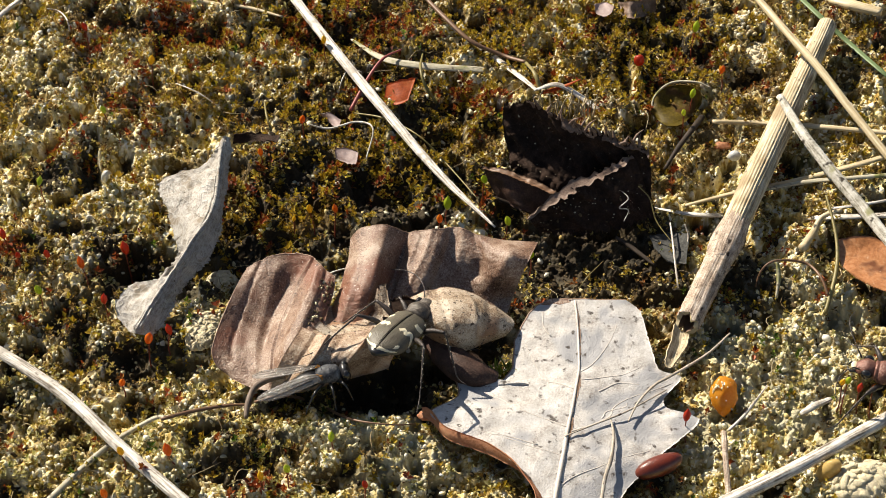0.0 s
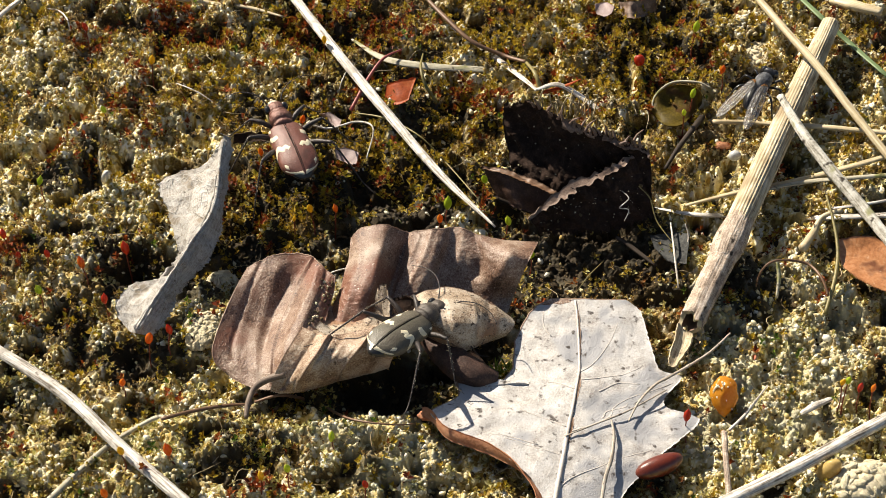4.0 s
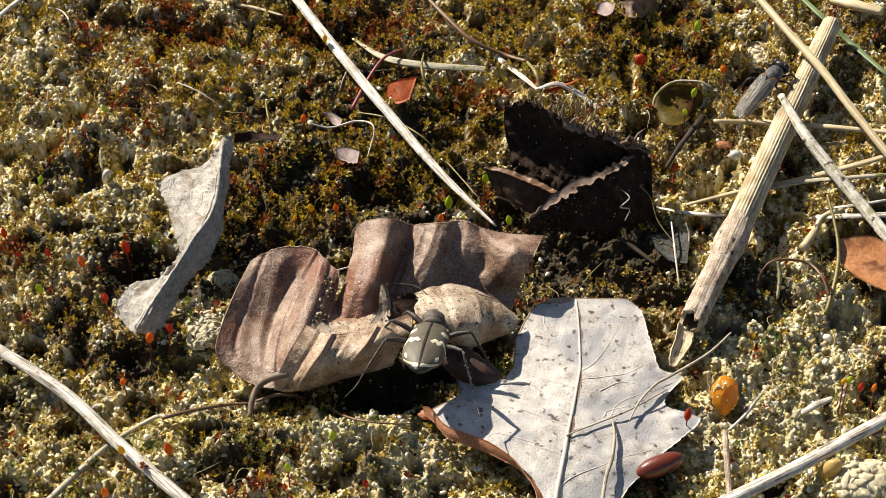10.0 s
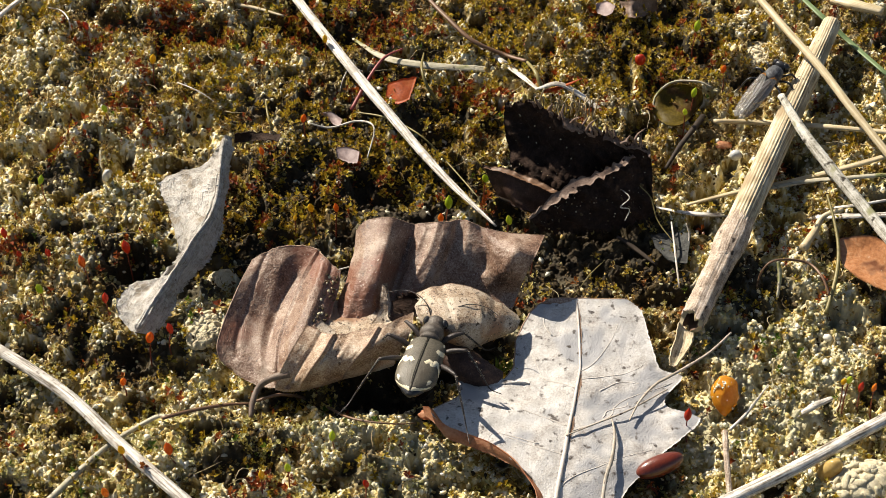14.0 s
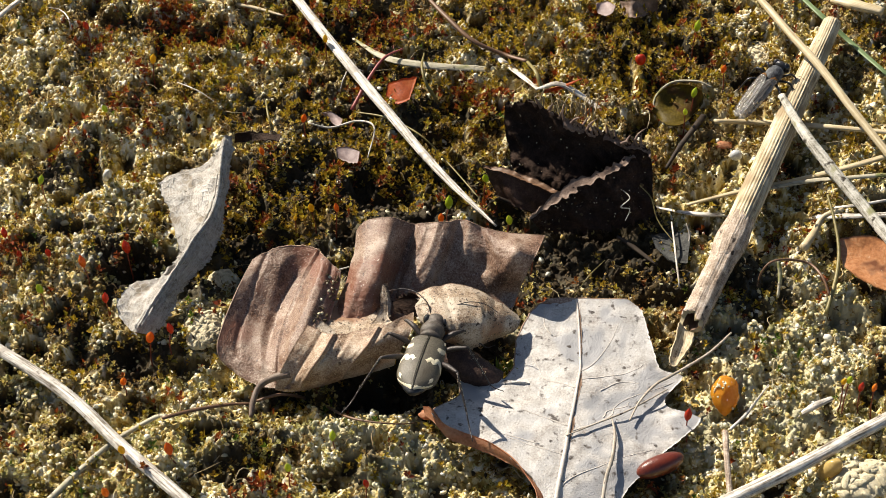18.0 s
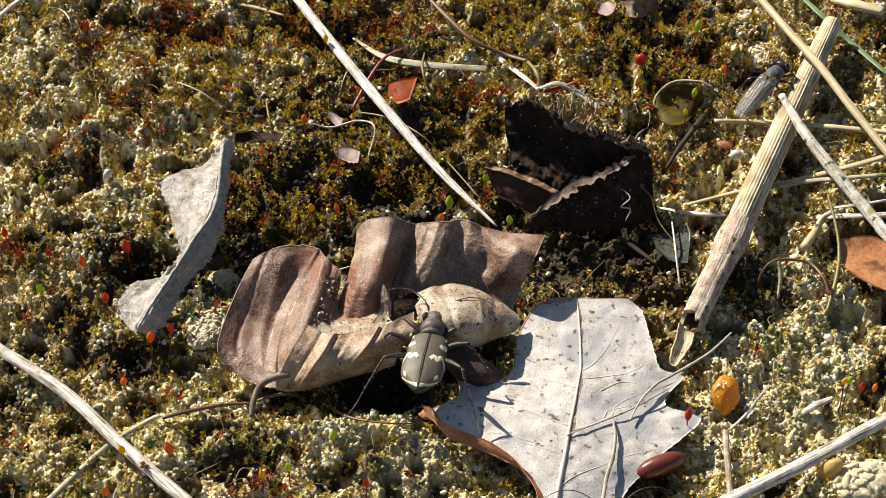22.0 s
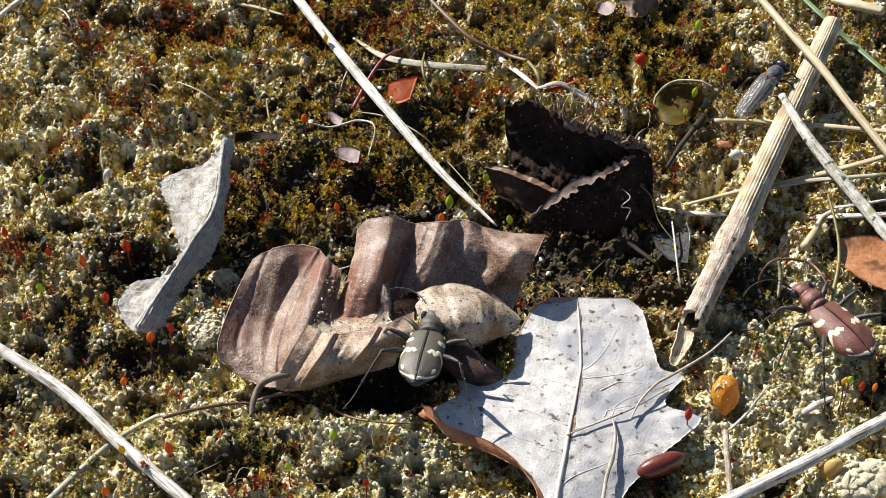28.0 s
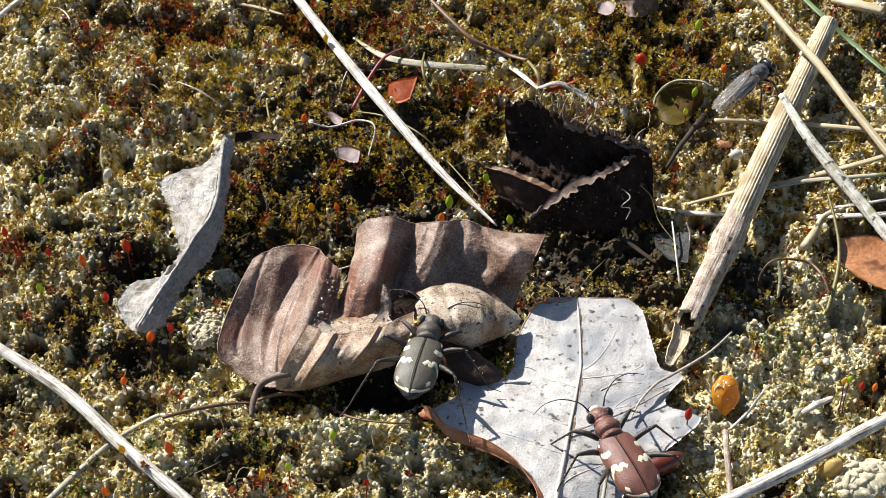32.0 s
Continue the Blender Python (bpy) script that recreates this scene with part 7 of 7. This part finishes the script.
def tiger_beetle(label, cases, thorax, size=1.0):
    b = thing("tiger_beetle", (0, 0, 0), label, "beetle", "tiger beetles")

    def sc(g):
        return (np.asarray(g[0]) * size, *g[1:])
    part("abdomen", sc(body_ring([(1.8, 1.5, 0.7, 3.5), (-0.5, 2.1, 0.8, 3.4), (-3.5, 2.2, 0.8, 3.35), (-5.6, 1.2, 0.6, 3.3), (-6.4, 0.4, 0.3, 3.3)])), M_BLACK, b, "dark metallic underside")
    for side in (1, -1):
        case = part("wing_case", sc(case_geo(side)), cases, b)
        for path, w in (([(0.05, 0.62), (0.1, 0.66)], 0.3), ([(0.2, 0.8), (0.25, 0.62), (0.265, 0.46), (0.25, 0.36)], 0.4), ([(0.6, 0.92), (0.53, 0.7), (0.46, 0.5), (0.54, 0.38), (0.5, 0.26), (0.56, 0.13)], 0.34),
                        ([(0.79, 0.6), (0.84, 0.5)], 0.38), ([(0.84, 0.85), (0.92, 0.7), (0.965, 0.45), (0.975, 0.08)], 0.3)):
            part("marking", sc(marking_geo(path, w, side)), M_MARK, case, "cream-white marking")
    part("seam", sc(tube(SEAM, [0.04, 0.05, 0.05, 0.04, 0.03], 6, 24)), cases, b, "raised copper seam")
    part("pronotum", sc(body_ring([(1.9, 0.98, 0.85, 4.0), (2.1, 1.22, 1.0, 4.1), (2.4, 1.22, 1.02, 4.12), (2.55, 1.14, 0.95, 4.12), (2.9, 1.36, 1.16, 4.18), (3.4, 1.45, 1.2, 4.2), (3.85, 1.27, 1.06, 4.2), (4.0, 1.15, 0.94, 4.18), (4.3, 1.2, 0.97, 4.18), (4.45, 0.92, 0.83, 4.15)])), thorax, b, "coppery grooved neck shield")
    head = part("head", sc(body_ring([(4.3, 0.85, 0.75, 4.15), (4.8, 1.02, 0.88, 4.2), (5.4, 1.05, 0.88, 4.2), (5.9, 0.9, 0.74, 4.0), (6.35, 0.56, 0.5, 3.8)])), thorax, b)
    for side in (1, -1):
        V, F = pebble((0.6, 0.46, 0.58), 1, 0.0, 3)
        part("eye", sc((V + np.array([5.15, side * 1.06, 4.28]), F)), M_EYE, head, "bulging black eye")
        part("mandible", sc(tube([(6.1, side * 0.5, 3.75), (6.8, side * 0.6, 3.6), (7.2, side * 0.1, 3.5)], [0.2, 0.14, 0.04], 8, 14)), M_BLACK, head)
        part("antenna", sc(tube([(6.0, side * 0.85, 4.5), (6.9, side * 1.6, 5.3), (7.9, side * 3.2, 5.6), (8.2, side * 5.0, 5.4), (7.7, side * 6.6, 5.0)], [0.1, 0.07, 0.06, 0.05, 0.035], 6, 30)), M_LEG, b, "thread-like dark antenna")
    V, F = pebble((0.38, 0.62, 0.16), 2, 0.05, 2)
    part("lip", sc((V + np.array([6.5, 0, 3.98]), F)), M_MARK, head, "cream upper lip")
    legs = {}
    for name, side in PAIRS:
        p = [np.array((x, side * y, z)) for x, y, z in LEGS[name]]
        hip = tuple(p[0] * size)
        leg = new("leg", mesh_of("leg", sc(tube([p[0], 0.5 * (p[0] + p[1]) + np.array([0, 0, 0.25]), p[1]], [0.3, 0.32, 0.17], 8, 12)), M_LEG, hip))
        leg.parent, leg.location = b, Vector(hip) * MM
        BASE[leg.name] = hip
        part("shin", sc(tube([p[1], 0.5 * (p[1] + p[2]), p[2]], [0.14, 0.12, 0.1], 7, 10)), M_LEG, leg)
        part("foot", sc(tube([p[2], p[3], p[4]], [0.09, 0.07, 0.04], 6, 12)), M_LEG, leg)
        rng = random.Random(7)
        hairs = [tube([q, q + np.array([rng.uniform(-0.3, 0.3), rng.uniform(-0.3, 0.3), rng.uniform(-0.1, 0.35)])], [0.03, 0.012], 4, 3)
                 for t in np.linspace(0.05, 0.98, 22) for q in (p[1] * (1 - t) + p[2] * t,)]
        part("bristles", sc(join(*hairs)), M_MARK, leg, "pale leg bristles")
        legs[name, side] = (leg, hip)
    return b, legs


def house_fly():
    wings = []
    f = thing("fly", (0, 0, 0), "blue-grey fly with smoky folded wings", "fly")
    part("thorax", body_ring([(0.0, 0.4, 0.35, 1.9), (0.5, 0.85, 0.8, 2.0), (1.5, 1.02, 1.0, 2.05), (2.4, 0.88, 0.85, 2.0), (2.8, 0.45, 0.45, 1.9)]), M_FLY_GREY, f)
    part("abdomen", body_ring([(0.5, 0.7, 0.6, 1.8), (-0.3, 0.95, 0.8, 1.7), (-1.3, 0.95, 0.75, 1.5), (-2.2, 0.55, 0.5, 1.3), (-2.7, 0.12, 0.12, 1.2)]), M_BLACK, f, "dark bristly abdomen")
    head = part("head", body_ring([(2.7, 0.5, 0.5, 1.9), (3.0, 1.05, 0.85, 1.9), (3.4, 1.0, 0.9, 1.85), (3.8, 0.5, 0.5, 1.7)]), M_BLACK, f)
    for side in (1, -1):
        V, F = pebble((0.5, 0.55, 0.75), 1, 0.0, 3)
        part("eye", (V + np.array([3.3, side * 0.65, 2.0]), F), M_EYE, head, "dark compound eye")
        cage = [[(0.8, side * 0.6, 2.7), (0.8, side * 0.8, 2.66), (0.8, side * 0.95, 2.5)], [(-0.4, side * 0.1, 2.9 + 0.05 * side), (0.0, side * 0.7, 2.8), (0.2, side * 1.25, 2.5)],
                [(-2.6, side * -0.05, 2.6 + 0.1 * side), (-2.6, side * 0.75, 2.55), (-2.2, side * 1.5, 2.2)], [(-5.2, side * 0.15, 2.2 + 0.1 * side), (-5.3, side * 0.85, 2.2), (-4.8, side * 1.5, 2.0)], [(-6.3, side * 0.6, 2.0), (-6.4, side * 0.85, 2.0), (-6.2, side * 1.1, 1.95)]]
        s = Sheet(cage, 22, 12, 0.02, 1.0, 0.03, 0.0, 5)
        root = (0.8, side * 0.8, 2.65)
        wing = tagged(new("wing", mesh_of("wing", s.geo(), M_WING, root)), "smoky translucent wing with an amber root")
        wing.parent, wing.location = f, Vector(root) * MM
        BASE[wing.name] = root
        wings.append((wing, root, side))
        for uv in ([(0.0, 0.5), (0.5, 0.45), (0.97, 0.5)], [(0.0, 0.9), (0.5, 0.95), (0.95, 0.9)], [(0.0, 0.3), (0.4, 0.2), (0.85, 0.2)], [(0.3, 0.6), (0.6, 0.7), (0.9, 0.75)]):
            part("vein", s.vein(uv, 0.035, 0.02, 0.0, 12), M_WING_VEIN, wing)
        part("wing_root", s.geo_u(0.0, 0.16, 0.012), M_AMBER_WING, wing, "amber-tinted wing root")
        for x0, fx, fy in ((2.2, 3.6, 2.6), (1.5, 1.6, 3.4), (0.9, -1.6, 3.2)):
            part("leg", tube([(x0, side * 0.6, 1.4), ((x0 + fx) / 2, side * (fy * 0.65), 1.9), (fx * 0.9 + x0 * 0.1, side * fy * 0.9, 0.5), (fx, side * fy, 0.05)], [0.16, 0.14, 0.08, 0.05], 6, 18), M_BLACK, f)
    rng = random.Random(3)
    for _ in range(18):
        a, x = rng.uniform(0.4, 2.7), rng.uniform(-2.8, 2.2)
        d = np.array([rng.uniform(-0.5, 0.0), math.cos(a) * 0.6, math.sin(a) * 0.6])
        p = np.array([x, math.cos(a) * 1.0, 1.9 + math.sin(a) * 1.0])
        part("bristle", tube([p, p + d], [0.03, 0.01], 4, 3), M_BLACK, f)
    return f, wings


grey_beetle, grey_legs = tiger_beetle("dark bronze-grey tiger beetle with cream zigzag markings", M_ELYTRA_GREY, M_CHITIN_DARK, 0.93)
red_beetle, red_legs = tiger_beetle("red-brown tiger beetle with cream zigzag markings", M_ELYTRA_RED, M_CHITIN_RED, 0.97)
fly, fly_wings = house_fly()


# ---- what moves ----
def stand(p, heading, pitch=0.0, roll=0.0, centre=BODY_Z):
    """The pose of an insect whose middle is at p (mm): heading in the plan from +x, pitch lifts its head."""
    return pose(p[0] * MM, p[1] * MM, p[2] * MM) @ pose(0, 0, 0, 0, 0, heading) @ pose(0, 0, 0, 0, -pitch, 0) @ pose(0, 0, 0, roll, 0, 0) @ pose(0, 0, -centre * MM)


def nudge(ob, rows):
    """Keys small shifts and tilts of a thing from where it lies."""
    rest = ob.matrix_basis.copy()
    walk(ob, [(t, rest @ pose(dx * MM, dy * MM, dz * MM, rx, ry, rz)) for t, dx, dy, dz, rx, ry, rz in rows])


def step_legs(legs, spans):
    """Swings the legs in two tripods while the insect runs."""
    for k, (key, (leg, hip)) in enumerate(legs.items()):
        rows, sign = [(0.0, 0.0)], (1 if k in (0, 3, 4) else -1)
        for a, b in spans:
            n = max(2, round((b - a) / 0.1))
            rows.append((a, 0.0))
            rows += [(a + (b - a) * i / n, sign * key[1] * (14 if i % 2 else -14)) for i in range(1, n)]
            rows.append((b, 0.0))
        rows.append((32.0, 0.0))
        rows = [r for i, r in enumerate(rows) if i == 0 or r[0] > rows[i - 1][0] + 0.02]
        walk(leg, [(t, pose(hip[0] * MM, hip[1] * MM, hip[2] * MM, 0, 0, a)) for t, a in rows])


RED_PATH = [  # seconds, middle of the body, heading, pitch, roll
    (0, (49.09, -22.80, 4.50), 163.8, 8, 0), (0.2, (45.46, -22.90, 4.50), 162.7, 8, 0), (0.4, (34.29, -24.94, 4.50), 161.7, 10, 0), (0.6, (34.09, -24.30, 4.50), 160.6, 10, 0),
    (1, (32.23, -24.14, 4.80), 158.5, 11, 0), (1.2, (21.43, -25.08, 6.00), 148.0, 10, 10), (1.6, (18.97, -24.78, 6.00), 151.7, 10, 12), (1.8, (13.59, -22.55, 6.00), 154.8, 11, 14),
    (2, (13.08, -22.40, 6.00), 156.7, 11, 14), (2.7, (12.86, -22.74, 6.00), 167.9, 19, 14), (2.8, (7.98, -21.92, 6.50), 156.3, 17, 0), (2.9, (4.62, -21.99, 7.00), 153.2, 18, 0),
    (3, (2.96, -21.85, 7.50), 146.5, 19, 0), (3.1, (-12.00, -14.12, 10.00), 126.6, 15, 0), (3.2, (-23.62, -2.11, 8.00), 91.6, 26, 0), (3.3, (-23.55, -2.28, 8.00), 90.0, 26, 0),
    (3.4, (-15.39, 8.72, 6.00), 47.1, 8, 0), (3.5, (-14.43, 8.99, 6.00), 49.5, 8, 0), (3.9, (-16.48, 12.55, 5.20), 95.3, 0, 0), (4.3, (-22.93, 12.09, 6.00), 161.4, 0, 0),
    (4.8, (-30.04, -2.88, 7.00), -118.0, 0, 0), (5.4, (-25.92, -16.97, 6.00), -113.0, 8, 0), (5.5, (-25.71, -19.41, 5.50), -119.1, 8, 0), (5.6, (-26.62, -20.38, 5.00), -121.8, 12, 0),
    (5.7, (-25.22, -24.83, 5.50), -101.2, 26, 0), (5.8, (-25.46, -29.21, 5.50), -98.5, 34, 0), (5.9, (-24.79, -31.78, 5.50), -96.8, 40, 0), (6, (-24.76, -32.20, 5.50), -96.8, 40, 0),
    (6.5, (-24.76, -32.20, 5.50), -96.8, 40, 0), (6.55, (-25.15, -29.47, 4.80), -40.1, 16, 0), (6.6, (-25.97, -26.29, 4.50), 8.8, 4, 0), (6.8, (-25.44, -26.44, 4.50), 9.5, 4, 0),
    (7.2, (-25.13, -26.34, 4.50), 16.2, -2, 0), (7.4, (-24.71, -26.39, 4.50), 22.7, -9, 0), (7.6, (-20.10, -24.83, 5.00), 39.2, -12, 0), (7.8, (-19.69, -24.74, 5.00), 44.5, -18, 0),
    (8, (-15.45, -23.75, 5.00), 49.8, -20, 0), (8.2, (-13.61, -24.79, 5.00), 55.2, -18, 0), (8.4, (-8.49, -25.33, 5.50), 80.5, -12, 0), (8.6, (-6.10, -23.15, 6.50), 86.6, -1, 0),
    (8.8, (-10.53, -22.21, 6.00), 117.6, 10, 0), (9, (-19.15, -18.17, 7.00), 129.5, 18, 0), (9.1, (-23.01, -16.35, 6.00), 154.6, 12, 0), (9.3, (-34.74, -16.53, 5.00), -172.3, 0, 0),
    (9.5, (-54.11, -17.31, 5.00), -172.3, 0, 0), (12, (-69.45, -29.26, 5.00), -103.9, 0, 0), (15, (-54.80, -55.07, 5.00), -22.0, 0, 0), (19, (-9.55, -61.03, 5.00), 7.7, 0, 0),
    (21.5, (14.16, -53.85, 5.00), 60.9, 0, 0), (22.3, (17.43, -41.34, 4.50), 105.1, 9, 0), (22.6, (17.59, -40.20, 4.80), 106.5, 9, 0), (23, (17.50, -39.53, 5.00), 108.4, 9, 0),
    (23.2, (13.60, -34.03, 5.50), 130.0, 10, 0), (23.4, (13.20, -32.99, 5.50), 132.2, 11, 0), (23.8, (12.93, -32.31, 5.50), 126.8, 11, 0), (24, (11.26, -28.76, 5.50), 124.9, 13, 0),
    (24.2, (11.42, -28.73, 5.50), 123.8, 13, 0), (24.6, (11.62, -28.82, 5.50), 121.6, 13, 0), (24.8, (8.15, -25.83, 6.00), 124.2, 13, 0), (24.9, (6.33, -23.95, 6.50), 126.5, 15, 0),
    (25, (1.79, -21.02, 7.50), 118.6, -4, 0), (25.1, (2.83, -21.78, 7.50), 121.3, -5, 0), (25.3, (3.52, -21.71, 7.00), 138.0, -7, 0), (25.5, (9.29, -23.48, 6.00), 89.3, -16, 0),
    (26.2, (21.98, -15.02, 6.00), 36.8, 4, 0), (26.9, (37.81, -7.80, 6.00), -33.9, 0, 0), (27.4, (42.58, -14.93, 5.00), 61.0, 6, 0), (27.7, (42.83, -14.72, 5.00), 58.6, 4, 0),
    (27.9, (41.25, -14.67, 5.00), 127.1, -1, 0), (28, (41.48, -14.62, 5.00), 124.7, -4, 0), (28.5, (41.52, -14.68, 5.00), 132.0, 8, 0), (28.7, (40.89, -14.48, 5.00), 135.0, 12, 0),
    (28.8, (41.78, -13.28, 6.00), 85.8, 13, 0), (28.9, (45.78, -13.09, 10.00), 48.3, 10, 0), (29.1, (57.78, -13.12, 12.00), 3.8, 0, 0), (29.9, (59.22, -32.12, 5.00), -87.9, 0, 0),
    (30.8, (49.61, -35.06, 5.00), -180.0, 0, 0), (31, (48.08, -35.61, 5.00), 184.6, 2, 0), (31.1, (42.68, -34.91, 5.00), 180.0, 2, 0), (31.3, (27.74, -36.58, 5.00), 165.9, 4, 0),
    (31.5, (27.41, -36.44, 5.00), 165.9, 4, 0), (31.9, (25.14, -36.16, 5.00), 142.2, -3, 0), (32, (17.95, -32.62, 5.50), 114.5, -2, 0)]

GREY_PATH = [
    (0, (-4.10, -16.72, 6.90), 58.5, -20, 0), (5.5, (-3.78, -17.10, 6.90), 46.9, -10, 0), (6, (-4.13, -18.11, 6.90), 51.7, -8, 0), (6.6, (-4.04, -18.88, 6.90), 57.0, -9, 0),
    (7, (-3.87, -19.55, 6.90), 60.6, -9, 0), (8.2, (-3.83, -19.42, 6.90), 61.1, -11, 0), (8.6, (-1.91, -17.96, 6.90), 72.8, -18, 0), (9, (-1.59, -17.28, 6.90), 76.3, -20, 0),
    (9.5, (-1.47, -18.01, 6.90), 79.8, -20, 0), (11.5, (-2.08, -19.24, 6.90), 75.9, -11, 0), (12.5, (-2.12, -20.21, 6.70), 78.1, -9, 0), (14.5, (-2.04, -20.55, 6.70), 74.7, -9, 0),
    (18.5, (-1.95, -20.25, 6.70), 76.8, -9, 0), (23, (-1.76, -19.95, 6.70), 80.6, -10, 0), (25, (-1.70, -19.83, 6.70), 80.4, -12, 0), (27.5, (-1.94, -19.46, 6.70), 79.7, -14, 0),
    (32, (-2.36, -20.52, 6.50), 77.1, -7, 0)]

FLY_PATH = [
    (0.0, (-13.46, -22.18, 4.60), 13.6, 0, 0), (1.2, (-13.46, -22.18, 4.60), 13.6, 0, 0), (1.4, (-14.25, -19.57, 4.00), 45.3, 15, 0), (1.6, (-11.80, -18.63, 6.60), 57.5, 15, 0), (1.8, (-12.01, -17.41, 6.80), 62.0, 15, 0), (2.7, (-12.12, -17.64, 6.80), 62.0, 15, 0),
    (2.8, (-12.76, -16.06, 14.00), 126.6, 10, 0), (2.9, (-27.69, -4.65, 14.00), 153.2, 0, 0), (3.0, (-25.43, 4.80, 8.00), 85.7, 0, 0), (3.1, (-24.09, 4.17, 10.00), 53.4, 0, 0), (3.3, (4.72, 7.41, 16.00), 7.7, 0, 0), (3.5, (32.92, 14.77, 8.00), 33.9, 0, 0),
    (4.2, (37.20, 21.16, 4.60), 57.0, 4, 0), (5.5, (38.20, 21.92, 4.80), 52.7, 6, 0), (28.6, (38.20, 21.92, 4.80), 52.7, 6, 0), (28.9, (36.36, 22.31, 4.80), 44.0, 6, 0), (32.0, (36.22, 22.31, 4.80), 44.0, 6, 0)]


def motions():
    walk(red_beetle, [(t, stand(p, h, pi, ro)) for t, p, h, pi, ro in RED_PATH])
    walk(grey_beetle, [(t, stand(p, h, pi, ro)) for t, p, h, pi, ro in GREY_PATH])
    walk(fly, [(t, stand(p, h, pi, ro, 1.9)) for t, p, h, pi, ro in FLY_PATH])
    step_legs(red_legs, [(0.0, 0.5), (1.0, 1.3), (1.6, 1.9), (2.7, 3.1), (5.5, 5.9), (6.5, 6.7), (7.4, 9.5), (23.0, 23.4), (24.6, 25.5), (27.7, 28.0), (28.7, 29.1), (31.0, 31.4), (31.8, 32.0)])
    for wing, root, side in fly_wings:
        rows = [(0.0, 6), (1.3, 6), (1.6, 24), (2.7, 24), (2.8, 62), (3.5, 62), (4.2, -4), (32.0, -4)]
        walk(wing, [(t, pose(root[0] * MM, root[1] * MM, root[2] * MM, 0, 0, -side * a)) for t, a in rows])
    # the curled leaf is heaved up as the beetles clamber over it
    nudge(curled, [(0.0, -0.4, -0.3, 0, -5, 0, 0.6), (6.0, -0.4, -0.3, 0, -5, 0, 0.6), (6.5, -0.1, 0, 0, -1.2, 0, 0.2), (7.8, -0.1, 0, 0, -1.4, 0, 0.2), (8.2, -0.3, -0.1, 0, -3, 0, 0.4), (8.6, -0.3, -0.1, 0, -3, 0, 0.4), (9.0, -0.1, 0, 0, -1, 0, 0.2),
                   (12.0, -0.1, 0, 0, -0.8, 0, 0.2), (12.6, 0, 0, 0, 0, 0, 0), (32.0, 0, 0, 0, 0, 0, 0)])
    nudge(stalk, [(0.0, -0.35, -0.1, 0, 0, 0, 0), (3.2, -0.35, -0.1, 0, 0, 0, 0), (3.5, 0, 0, 0, 0, 0, 0), (28.6, 0, 0, 0, 0, 0, 0), (28.9, -0.45, 0.05, 0, 0, 0, 0), (32.0, -0.45, 0.05, 0, 0, 0, 0)])


motions()
